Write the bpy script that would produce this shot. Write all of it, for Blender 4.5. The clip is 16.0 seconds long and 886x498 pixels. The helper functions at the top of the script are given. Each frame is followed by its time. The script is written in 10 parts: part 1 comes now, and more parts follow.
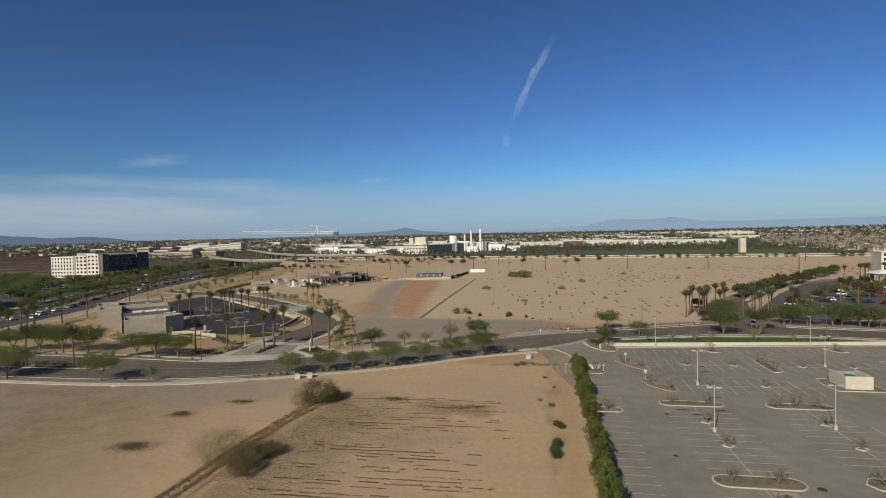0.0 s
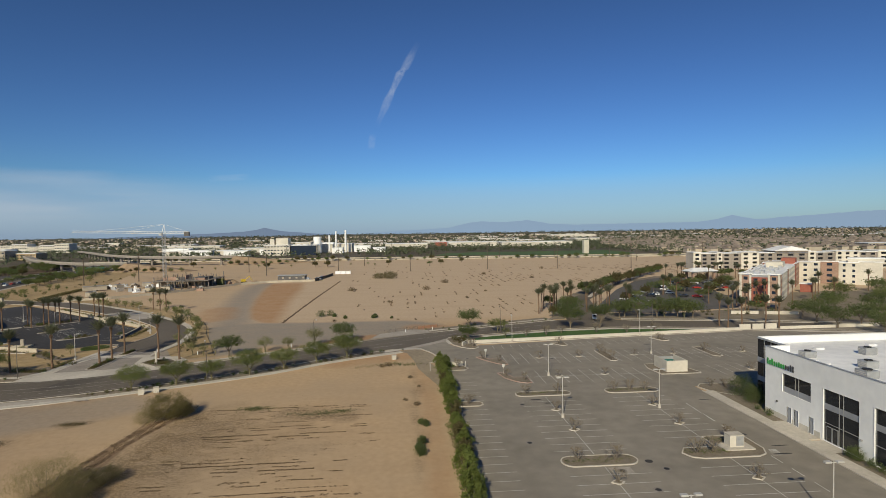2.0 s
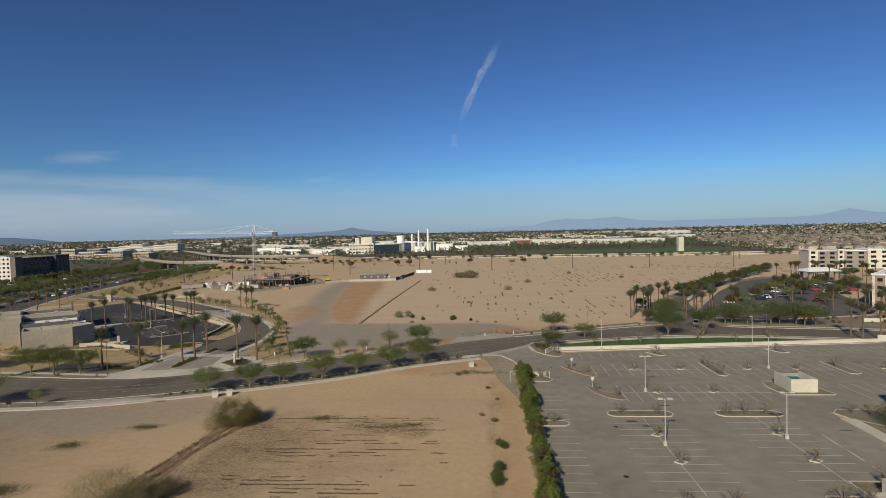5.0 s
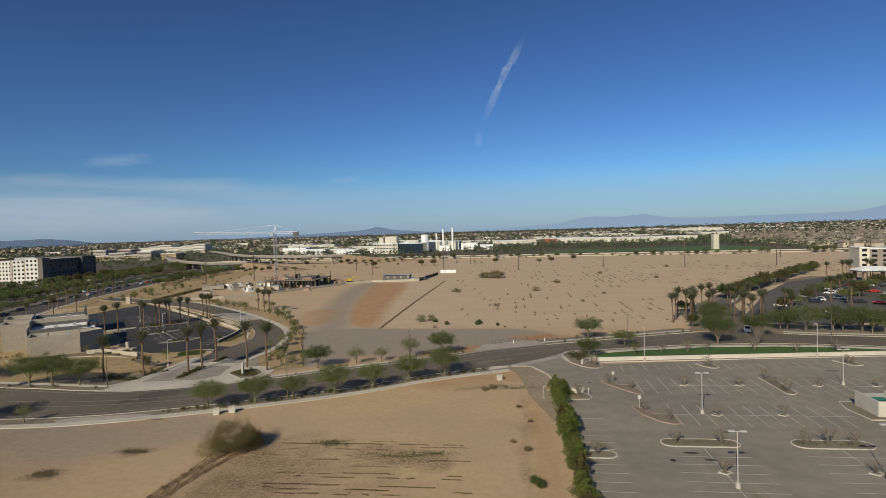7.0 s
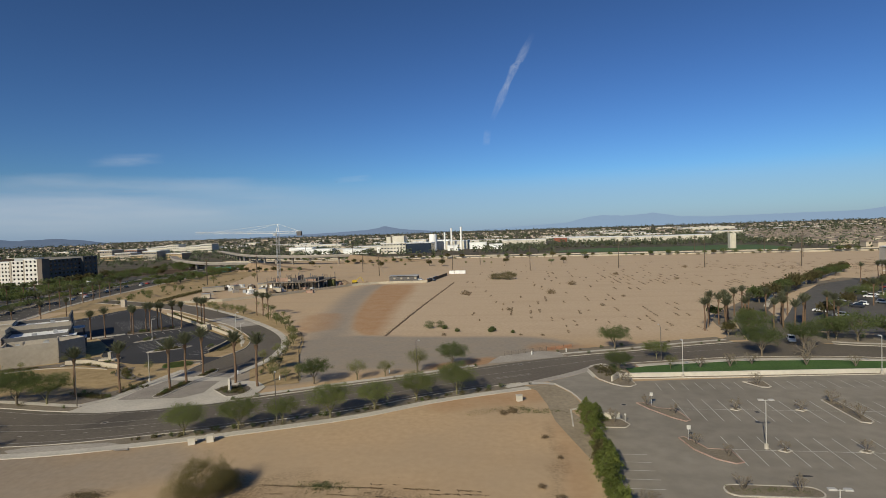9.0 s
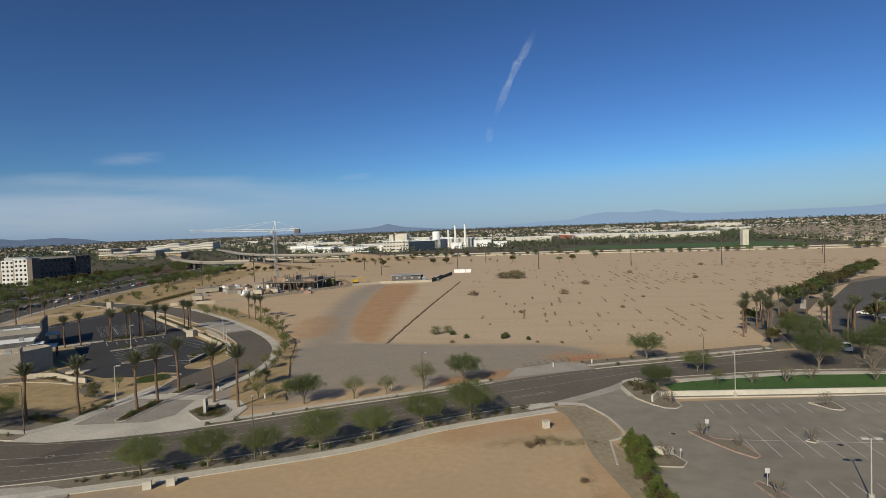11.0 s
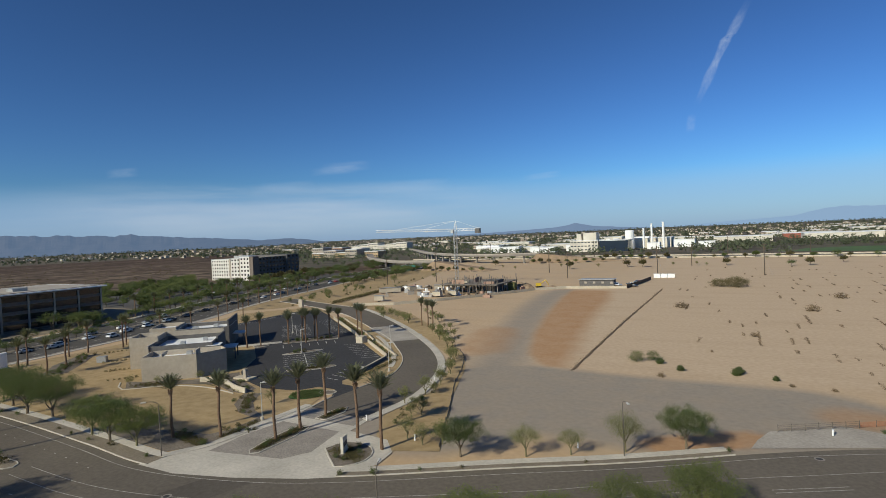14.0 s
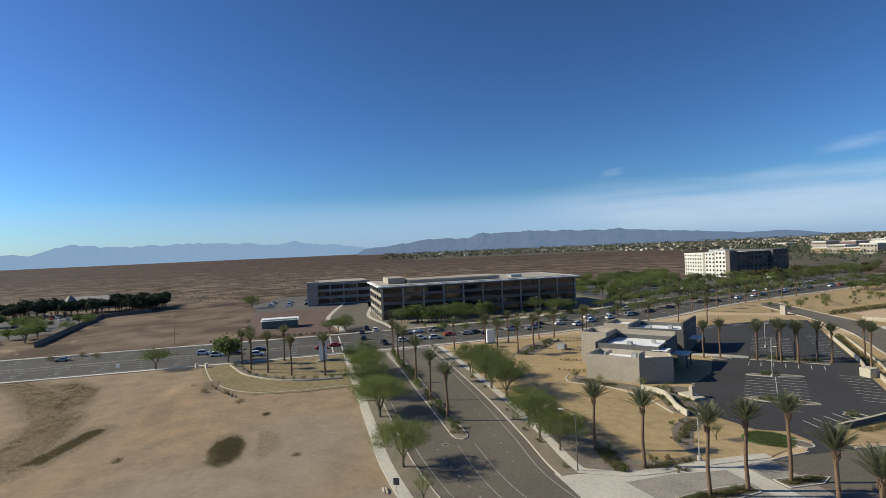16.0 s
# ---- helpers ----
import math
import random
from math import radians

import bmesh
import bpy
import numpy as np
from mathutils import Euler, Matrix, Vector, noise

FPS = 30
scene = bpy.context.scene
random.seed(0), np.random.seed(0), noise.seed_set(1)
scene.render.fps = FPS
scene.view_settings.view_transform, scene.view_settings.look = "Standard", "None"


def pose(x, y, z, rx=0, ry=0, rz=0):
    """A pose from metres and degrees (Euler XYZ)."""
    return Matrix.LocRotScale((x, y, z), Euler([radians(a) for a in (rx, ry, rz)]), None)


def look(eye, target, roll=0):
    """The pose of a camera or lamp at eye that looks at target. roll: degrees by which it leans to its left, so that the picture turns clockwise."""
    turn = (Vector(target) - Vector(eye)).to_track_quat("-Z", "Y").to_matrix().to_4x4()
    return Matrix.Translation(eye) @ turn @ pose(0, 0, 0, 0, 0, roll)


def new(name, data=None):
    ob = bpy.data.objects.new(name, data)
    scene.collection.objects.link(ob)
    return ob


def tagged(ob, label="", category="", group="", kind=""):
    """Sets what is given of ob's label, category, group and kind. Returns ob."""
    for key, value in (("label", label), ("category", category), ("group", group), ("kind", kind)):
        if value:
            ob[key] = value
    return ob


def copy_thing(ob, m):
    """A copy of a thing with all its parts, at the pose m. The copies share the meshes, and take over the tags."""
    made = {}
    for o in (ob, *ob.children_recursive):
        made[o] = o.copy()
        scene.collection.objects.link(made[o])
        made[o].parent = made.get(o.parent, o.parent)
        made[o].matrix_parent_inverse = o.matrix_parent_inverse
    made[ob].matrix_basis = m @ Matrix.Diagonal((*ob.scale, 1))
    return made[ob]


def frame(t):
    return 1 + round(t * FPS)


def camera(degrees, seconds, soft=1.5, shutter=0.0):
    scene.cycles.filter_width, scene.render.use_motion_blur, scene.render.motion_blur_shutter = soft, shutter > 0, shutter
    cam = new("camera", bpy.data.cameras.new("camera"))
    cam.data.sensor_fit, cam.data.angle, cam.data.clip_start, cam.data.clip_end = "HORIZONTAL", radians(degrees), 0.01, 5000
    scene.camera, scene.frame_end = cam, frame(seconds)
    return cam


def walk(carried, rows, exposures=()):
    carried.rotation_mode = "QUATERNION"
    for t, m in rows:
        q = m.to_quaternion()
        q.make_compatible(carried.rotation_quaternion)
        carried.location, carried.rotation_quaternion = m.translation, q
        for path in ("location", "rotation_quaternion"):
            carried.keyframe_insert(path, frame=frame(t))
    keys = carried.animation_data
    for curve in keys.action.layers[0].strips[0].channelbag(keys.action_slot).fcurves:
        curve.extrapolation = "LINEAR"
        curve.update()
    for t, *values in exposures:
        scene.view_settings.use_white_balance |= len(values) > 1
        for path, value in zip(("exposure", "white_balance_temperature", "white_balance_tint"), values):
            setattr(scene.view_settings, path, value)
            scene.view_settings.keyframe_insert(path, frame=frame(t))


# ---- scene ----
cam = camera(78.7, 16.0, soft=0.5)

PATH = [
    (0, (-1.393, -8.046, 34.663), (-3.173, 1.789, 34.363), -1.3),
    (0.5, (-1.425, -8.234, 34.685), (-1.995, 1.741, 34.37), -1.0),
    (1, (-1.462, -8.397, 34.74), (-1.332, 1.598, 34.425), -0.9),
    (1.5, (-1.462, -8.465, 34.789), (-0.977, 1.515, 34.474), -0.8),
    (2, (-1.416, -8.298, 34.817), (-0.731, 1.677, 34.492), -0.9),
    (2.5, (-1.288, -7.732, 34.858), (-0.463, 2.228, 34.528), -0.9),
    (3, (-1.01, -6.673, 34.882), (-0.045, 3.272, 34.552), -0.9),
    (3.5, (-0.66, -5.18, 34.889), (0.43, 4.755, 34.554), -0.9),
    (4, (-0.388, -3.212, 34.833), (0.352, 6.758, 34.498), -0.9),
    (4.5, (-0.109, -0.848, 34.769), (-0.409, 9.142, 34.444), -1.2),
    (4.7, (-0.106, 0.283, 34.755), (-0.691, 10.258, 34.43), -1.2),
    (6.8, (-0.895, 13.954, 34.688), (-2.185, 23.864, 34.353), -1.8),
    (7, (-1.07, 15.373, 34.686), (-2.375, 25.283, 34.351), -1.8),
    (7.5, (-1.661, 19.05, 34.682), (-3.021, 28.95, 34.347), -1.8),
    (8, (-2.339, 22.822, 34.721), (-3.734, 32.717, 34.386), -1.8),
    (8.5, (-3.062, 26.733, 34.756), (-4.482, 36.623, 34.421), -1.8),
    (9, (-3.8, 30.668, 34.754), (-5.25, 40.558, 34.409), -1.9),
    (9.2, (-4.145, 32.315, 34.745), (-5.595, 42.205, 34.39), -1.9),
    (11.3, (-8.496, 50.589, 34.189), (-10.006, 60.464, 33.804), -2.1),
    (11.5, (-8.995, 52.437, 34.169), (-10.5, 62.317, 33.814), -1.9),
    (12, (-10.328, 57.325, 34.095), (-11.878, 67.195, 33.73), -2.0),
    (12.5, (-11.54, 62.368, 33.982), (-13.695, 72.123, 33.632), -2.1),
    (13, (-12.599, 67.311, 33.9), (-15.504, 76.876, 33.57), -2.4),
    (13.5, (-13.712, 72.158, 33.904), (-17.347, 81.468, 33.599), -2.5),
    (14, (-14.958, 76.828, 33.992), (-19.688, 85.633, 33.737), -2.5),
    (14.5, (-16.435, 81.426, 34.045), (-22.795, 89.136, 33.85), -2.7),
    (15, (-18.398, 85.763, 34.095), (-26.483, 91.648, 33.985), -2.7),
    (15.5, (-20.936, 89.957, 34.117), (-30.241, 93.612, 34.087), -2.7),
    (16, (-23.953, 94.068, 34.095), (-33.668, 96.428, 34.09), -2.5),
]
walk(cam, [(t, look(eye, target, roll)) for t, eye, target, roll in PATH], [(0, 0.0, 7000, 10), (9, 0.0, 6900, 10), (12, 0.0, 6700, 9), (13.5, 0.06, 6520, 8), (14.5, 0.23, 6400, 8), (15.5, 0.40, 6390, 8), (16, 0.47, 6520, 8)])

EXPOSURE = 0.0

# ---- world, sun ----
SUN_EL, SHADOW_AZ = radians(31.5), radians(20.0)
sun_dir = Vector((-math.sin(SHADOW_AZ) * math.cos(SUN_EL), -math.cos(SHADOW_AZ) * math.cos(SUN_EL), math.sin(SUN_EL)))
world = bpy.data.worlds.new("world")
scene.world = world
world.use_nodes = True
wn = world.node_tree
wn.nodes.clear()
sky = wn.nodes.new("ShaderNodeTexSky")
sky.sky_type = "NISHITA"
sky.sun_disc = False
sky.sun_elevation = SUN_EL
sky.sun_rotation = math.pi + SHADOW_AZ
sky.altitude = 350
sky.air_density, sky.dust_density, sky.ozone_density = 1.0, 0.6, 6.0
bg = wn.nodes.new("ShaderNodeBackground")
bg.inputs[1].default_value = 0.073
dim = wn.nodes.new("ShaderNodeMix")
dim.data_type, dim.blend_type = "RGBA", "MULTIPLY"
dim.inputs[0].default_value = 1.0
dim.inputs[7].default_value = (0.19, 0.20, 0.21, 1)
tone = wn.nodes.new("ShaderNodeMix")
tone.data_type, tone.blend_type = "RGBA", "MULTIPLY"
tone.inputs[0].default_value = 0.5
wout = wn.nodes.new("ShaderNodeOutputWorld")
wn.links.new(sky.outputs[0], dim.inputs[6])
wn.links.new(sky.outputs[0], tone.inputs[6])
wn.links.new(dim.outputs[2], tone.inputs[7])
tint = wn.nodes.new("ShaderNodeMix")
tint.data_type, tint.blend_type = "RGBA", "MULTIPLY"
tint.inputs[0].default_value = 1.0
tint.inputs[7].default_value = (0.76, 0.935, 0.985, 1)
wn.links.new(tone.outputs[2], tint.inputs[6])
wn.links.new(tint.outputs[2], bg.inputs[0])
wn.links.new(bg.outputs[0], wout.inputs[0])
sun = new("sun", bpy.data.lights.new("sun", "SUN"))
sun.data.energy, sun.data.angle, sun.data.color = 4.2, radians(0.53), (0.985, 0.915, 0.715)
sun.matrix_basis = look((0, 0, 300), Vector((0, 0, 300)) - sun_dir)
scene.view_settings.exposure = EXPOSURE


# ---- materials ----
def material(name, c1, c2, scale=1.0, rough=0.9, bump=0.0, bump_scale=None, metal=0.0, island=0.0, big=None, spec=0.3, coord="Object", stretch=None):
    """Two colours mixed by fine noise, darkened or lightened by a second, larger noise."""
    m = bpy.data.materials.new(name)
    m.use_nodes = True
    nt = m.node_tree
    b = nt.nodes["Principled BSDF"]
    tc = nt.nodes.new("ShaderNodeTexCoord")
    n1 = nt.nodes.new("ShaderNodeTexNoise")
    n1.inputs["Scale"].default_value, n1.inputs["Detail"].default_value = scale, 6
    vec = tc.outputs[coord]
    if stretch:
        mp = nt.nodes.new("ShaderNodeMapping")
        mp.inputs["Scale"].default_value = stretch
        mp.inputs["Rotation"].default_value = (0, 0, 0.35)
        nt.links.new(vec, mp.inputs[0])
        vec = mp.outputs[0]
    nt.links.new(vec, n1.inputs["Vector"])
    ramp = nt.nodes.new("ShaderNodeMapRange")
    ramp.inputs[1].default_value, ramp.inputs[2].default_value = 0.3, 0.7
    nt.links.new(n1.outputs[0], ramp.inputs[0])
    mix = nt.nodes.new("ShaderNodeMix")
    mix.data_type = "RGBA"
    mix.inputs[6].default_value, mix.inputs[7].default_value = (*c1, 1), (*c2, 1)
    nt.links.new(ramp.outputs[0], mix.inputs[0])
    col = mix.outputs[2]
    n2 = nt.nodes.new("ShaderNodeTexNoise")
    n2.inputs["Scale"].default_value, n2.inputs["Detail"].default_value = big or scale * 0.07, 4
    nt.links.new(vec, n2.inputs["Vector"])
    r2 = nt.nodes.new("ShaderNodeMapRange")
    r2.inputs[1].default_value, r2.inputs[2].default_value, r2.inputs[3].default_value, r2.inputs[4].default_value = 0.3, 0.7, 0.86, 1.1
    nt.links.new(n2.outputs[0], r2.inputs[0])
    hsv = nt.nodes.new("ShaderNodeHueSaturation")
    nt.links.new(col, hsv.inputs["Color"])
    if island:
        geo = nt.nodes.new("ShaderNodeNewGeometry")
        oi = nt.nodes.new("ShaderNodeObjectInfo")
        add = nt.nodes.new("ShaderNodeMath")
        add.operation = "ADD"
        nt.links.new(geo.outputs["Random Per Island"], add.inputs[0])
        nt.links.new(oi.outputs["Random"], add.inputs[1])
        r3 = nt.nodes.new("ShaderNodeMapRange")
        r3.inputs[2].default_value, r3.inputs[3].default_value, r3.inputs[4].default_value = 2.0, 1 - island, 1 + island
        nt.links.new(add.outputs[0], r3.inputs[0])
        mul = nt.nodes.new("ShaderNodeMath")
        mul.operation = "MULTIPLY"
        nt.links.new(r2.outputs[0], mul.inputs[0])
        nt.links.new(r3.outputs[0], mul.inputs[1])
        nt.links.new(mul.outputs[0], hsv.inputs["Value"])
    else:
        nt.links.new(r2.outputs[0], hsv.inputs["Value"])
    nt.links.new(hsv.outputs[0], b.inputs["Base Color"])
    b.inputs["Roughness"].default_value, b.inputs["Metallic"].default_value = rough, metal
    b.inputs["Specular IOR Level"].default_value = spec
    if bump:
        n3 = nt.nodes.new("ShaderNodeTexNoise")
        n3.inputs["Scale"].default_value, n3.inputs["Detail"].default_value = bump_scale or scale * 2, 5
        nt.links.new(tc.outputs[coord], n3.inputs["Vector"])
        bp = nt.nodes.new("ShaderNodeBump")
        bp.inputs["Strength"].default_value, bp.inputs["Distance"].default_value = bump, 0.1
        nt.links.new(n3.outputs[0], bp.inputs["Height"])
        nt.links.new(bp.outputs[0], b.inputs["Normal"])
    return m


def leafy(name, c1, c2, through_light=0.35):
    """Foliage: island-varied green, partly translucent."""
    m = material(name, c1, c2, 1.2, 0.75, island=0.4, big=0.25, spec=0.25)
    nt = m.node_tree
    b, out = nt.nodes["Principled BSDF"], nt.nodes["Material Output"]
    tr = nt.nodes.new("ShaderNodeBsdfTranslucent")
    tr.inputs[0].default_value = (c2[0] * 1.3, c2[1] * 1.4, c2[2], 1)
    ms = nt.nodes.new("ShaderNodeMixShader")
    ms.inputs[0].default_value = through_light
    nt.links.new(b.outputs[0], ms.inputs[1])
    nt.links.new(tr.outputs[0], ms.inputs[2])
    nt.links.new(ms.outputs[0], out.inputs[0])
    return m


def dark_glass(name, colour=(0.012, 0.016, 0.022), rough=0.06):
    m = bpy.data.materials.new(name)
    m.use_nodes = True
    b = m.node_tree.nodes["Principled BSDF"]
    b.inputs["Base Color"].default_value = (*colour, 1)
    b.inputs["Roughness"].default_value = rough
    b.inputs["Specular IOR Level"].default_value = 0.6
    return m


M = {}
M["asphalt_lot"] = material("asphalt_lot", (0.210, 0.187, 0.155), (0.262, 0.235, 0.196), 0.35, 0.92, 0.25, 18, big=0.05)
M["asphalt_road"] = material("asphalt_road", (0.109, 0.092, 0.073), (0.146, 0.124, 0.100), 1.5, 0.9, 0.2, 18, big=0.045)
M["lane_paint"] = material("lane_paint", (0.20, 0.185, 0.165), (0.48, 0.46, 0.42), 1.6, 0.85)
M["asphalt_patch"] = material("asphalt_patch", (0.082, 0.070, 0.057), (0.108, 0.093, 0.076), 1.5, 0.9, 0.2, 18, big=0.1)
M["asphalt_dark"] = material("asphalt_dark", (0.035, 0.034, 0.036), (0.052, 0.050, 0.051), 1.2, 0.9, 0.2, 18, big=0.05)
M["asphalt_far"] = material("asphalt_far", (0.085, 0.080, 0.075), (0.120, 0.112, 0.104), 0.3, 0.9, big=0.02)
M["asphalt_old"] = material("asphalt_old", (0.062, 0.056, 0.049), (0.088, 0.080, 0.070), 0.3, 0.9, big=0.02)
M["concrete"] = material("concrete", (0.42, 0.385, 0.33), (0.52, 0.475, 0.41), 2.0, 0.9, 0.1, big=0.15)
M["concrete_old"] = material("concrete_old", (0.30, 0.27, 0.235), (0.40, 0.36, 0.31), 2.0, 0.9, 0.1, big=0.15)
M["paver"] = material("paver", (0.20, 0.18, 0.16), (0.33, 0.29, 0.25), 4.0, 0.9, 0.3, 8, big=0.3)
M["paint_white"] = material("paint_white", (0.36, 0.35, 0.32), (0.62, 0.60, 0.56), 2.5, 0.8)
M["paint_yellow"] = material("paint_yellow", (0.48, 0.42, 0.30), (0.62, 0.55, 0.40), 2.5, 0.8)
M["red_kerb"] = material("red_kerb", (0.33, 0.21, 0.175), (0.43, 0.32, 0.27), 1.2, 0.8)
M["granite_gravel"] = material("granite_gravel", (0.155, 0.130, 0.098), (0.250, 0.208, 0.155), 4.0, 0.95, 0.5, 20, big=0.2)
M["gold_gravel"] = material("gold_gravel", (0.290, 0.206, 0.104), (0.395, 0.290, 0.158), 0.5, 0.95, 0.4, 15, big=0.06)
M["verge_soil"] = material("verge_soil", (0.235, 0.192, 0.134), (0.320, 0.262, 0.186), 1.2, 0.95, 0.3, 14, big=0.10)
M["rock_bed"] = material("rock_bed", (0.10, 0.085, 0.07), (0.24, 0.20, 0.16), 4.0, 0.95, 0.7, 9, big=0.3)
M["grass"] = material("grass", (0.042, 0.092, 0.022), (0.078, 0.138, 0.036), 2.0, 0.9, 0.4, 25, big=0.12)
M["grass_far"] = material("grass_far", (0.06, 0.11, 0.035), (0.085, 0.135, 0.05), 0.05, 0.9, big=0.01)
M["stucco_white"] = material("stucco_white", (0.76, 0.76, 0.75), (0.82, 0.82, 0.80), 0.8, 0.85, 0.05, 20)
M["stucco_cream"] = material("stucco_cream", (0.54, 0.50, 0.425), (0.62, 0.575, 0.49), 1.0, 0.9, 0.1, 20)
M["stucco_tan"] = material("stucco_tan", (0.325, 0.285, 0.232), (0.385, 0.338, 0.278), 1.2, 0.9, 0.15, 12)
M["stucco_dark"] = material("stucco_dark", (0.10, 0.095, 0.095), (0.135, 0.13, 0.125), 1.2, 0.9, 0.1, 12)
M["stucco_taupe"] = material("stucco_taupe", (0.235, 0.205, 0.175), (0.285, 0.250, 0.215), 1.0, 0.9, 0.1, 12)
M["block_wall"] = material("block_wall", (0.40, 0.35, 0.27), (0.50, 0.44, 0.35), 2.0, 0.9, 0.15, 6)
M["brick_red"] = material("brick_red", (0.27, 0.088, 0.062), (0.34, 0.122, 0.086), 1.5, 0.85, 0.1, 10)
M["brick_brown"] = material("brick_brown", (0.30, 0.19, 0.14), (0.37, 0.25, 0.19), 1.5, 0.85, 0.1, 10)
M["shed_green"] = material("shed_green", (0.085, 0.125, 0.108), (0.11, 0.155, 0.135), 1.0, 0.6)
M["office_brown"] = material("office_brown", (0.140, 0.112, 0.094), (0.188, 0.153, 0.130), 1.5, 0.8, 0.1, 10)
M["roof_white"] = material("roof_white", (0.68, 0.69, 0.70), (0.78, 0.78, 0.78), 0.6, 0.7, big=0.08)
# foliage colour lifted to paint in the softening of distant haze
M["leaf_far"] = leafy("leaf_far", (0.062, 0.074, 0.044), (0.100, 0.114, 0.067), 0.15)
M["tile_roof"] = material("tile_roof", (0.19, 0.155, 0.128), (0.27, 0.222, 0.182), 0.4, 0.9, island=0.3, big=0.05)
M["tile_grey"] = material("tile_grey", (0.235, 0.225, 0.215), (0.315, 0.300, 0.285), 0.6, 0.9, big=0.08)
M["metal_grey"] = material("metal_grey", (0.34, 0.35, 0.35), (0.44, 0.44, 0.44), 2.0, 0.5, metal=0.4)
M["pole_metal"] = material("pole_metal", (0.50, 0.48, 0.44), (0.58, 0.56, 0.52), 2.0, 0.5, metal=0.3)
M["pole_dark"] = material("pole_dark", (0.10, 0.085, 0.07), (0.15, 0.13, 0.11), 2.0, 0.7)
M["wood_pole"] = material("wood_pole", (0.075, 0.058, 0.045), (0.12, 0.095, 0.07), 3.0, 0.9)
M["glass"] = dark_glass("glass")
M["glass_blue"] = dark_glass("glass_blue", (0.02, 0.03, 0.05), 0.12)
M["frame_alu"] = material("frame_alu", (0.40, 0.40, 0.40), (0.48, 0.48, 0.48), 2.0, 0.45, metal=0.5)
M["spandrel"] = material("spandrel", (0.28, 0.29, 0.31), (0.33, 0.34, 0.36), 1.0, 0.4)
M["sign_green"] = material("sign_green", (0.03, 0.24, 0.05), (0.04, 0.30, 0.07), 1.0, 0.5)
M["sign_dark"] = material("sign_dark", (0.05, 0.05, 0.055), (0.07, 0.07, 0.075), 1.0, 0.5)
M["black_iron"] = material("black_iron", (0.02, 0.02, 0.02), (0.035, 0.033, 0.03), 2.0, 0.6)
M["bark"] = material("bark", (0.13, 0.10, 0.07), (0.21, 0.17, 0.12), 6.0, 0.95, 0.5, 12)
M["bark_green"] = material("bark_green", (0.14, 0.13, 0.06), (0.22, 0.19, 0.11), 5.0, 0.9, 0.3, 12)
M["palm_bark"] = material("palm_bark", (0.125, 0.078, 0.050), (0.215, 0.140, 0.090), 5.0, 0.95, 0.8, 7)
M["twig"] = material("twig", (0.140, 0.116, 0.090), (0.215, 0.182, 0.144), 4.0, 0.95)
M["leaf_verde"] = leafy("leaf_verde", (0.106, 0.126, 0.047), (0.172, 0.192, 0.072), 0.4)
M["leaf_dark"] = leafy("leaf_dark", (0.070, 0.093, 0.035), (0.122, 0.146, 0.054))
M["leaf_conifer"] = leafy("leaf_conifer", (0.026, 0.036, 0.024), (0.050, 0.062, 0.036), 0.1)
M["leaf_hedge"] = leafy("leaf_hedge", (0.080, 0.108, 0.026), (0.165, 0.190, 0.052), 0.38)
M["leaf_pale"] = leafy("leaf_pale", (0.13, 0.14, 0.055), (0.20, 0.20, 0.085))
M["leaf_dry"] = leafy("leaf_dry", (0.12, 0.09, 0.045), (0.19, 0.145, 0.075), 0.2)
M["leaf_brush"] = leafy("leaf_brush", (0.118, 0.100, 0.042), (0.195, 0.162, 0.070), 0.35)
M["scrub_mix"] = leafy("scrub_mix", (0.092, 0.076, 0.040), (0.165, 0.130, 0.072), 0.2)
M["brush_twigs"] = leafy("brush_twigs", (0.105, 0.090, 0.046), (0.178, 0.150, 0.080), 0.3)
M["leaf_straw"] = leafy("leaf_straw", (0.180, 0.150, 0.075), (0.270, 0.225, 0.115), 0.4)
M["leaf_palm"] = leafy("leaf_palm", (0.094, 0.100, 0.062), (0.158, 0.158, 0.098), 0.3)
M["leaf_rust"] = leafy("leaf_rust", (0.075, 0.068, 0.028), (0.125, 0.105, 0.045), 0.25)
M["tuft"] = leafy("tuft", (0.130, 0.092, 0.055), (0.200, 0.145, 0.085), 0.2)
M["furrow_brown"] = leafy("furrow_brown", (0.085, 0.056, 0.032), (0.140, 0.095, 0.055), 0.1)
M["tuft_green"] = leafy("tuft_green", (0.07, 0.085, 0.035), (0.12, 0.13, 0.055), 0.15)
M["rubber"] = material("rubber", (0.015, 0.015, 0.015), (0.025, 0.025, 0.025), 3.0, 0.9)
M["concrete_flyover"] = material("concrete_flyover", (0.215, 0.192, 0.168), (0.275, 0.245, 0.215), 0.3, 0.9)
M["concrete_dark"] = material("concrete_dark", (0.150, 0.130, 0.112), (0.205, 0.180, 0.155), 0.6, 0.9)
M["red_soil"] = material("red_soil", (0.108, 0.068, 0.056), (0.148, 0.096, 0.078), 0.3, 0.95, 0.2, 3.0, big=0.03)
M["rut_soil"] = material("rut_soil", (0.225, 0.150, 0.092), (0.315, 0.215, 0.134), 0.8, 0.97, 0.3, 6.0, big=0.15)
M["dry_lawn"] = material("dry_lawn", (0.160, 0.125, 0.062), (0.262, 0.205, 0.112), 0.7, 0.97, 0.4, 12, big=0.08)
M["stucco_ivory"] = material("stucco_ivory", (0.60, 0.57, 0.52), (0.66, 0.63, 0.58), 0.8, 0.88, 0.05, 20)
M["car_white"] = material("car_white", (0.70, 0.70, 0.70), (0.74, 0.74, 0.74), 1.0, 0.3, spec=0.5)
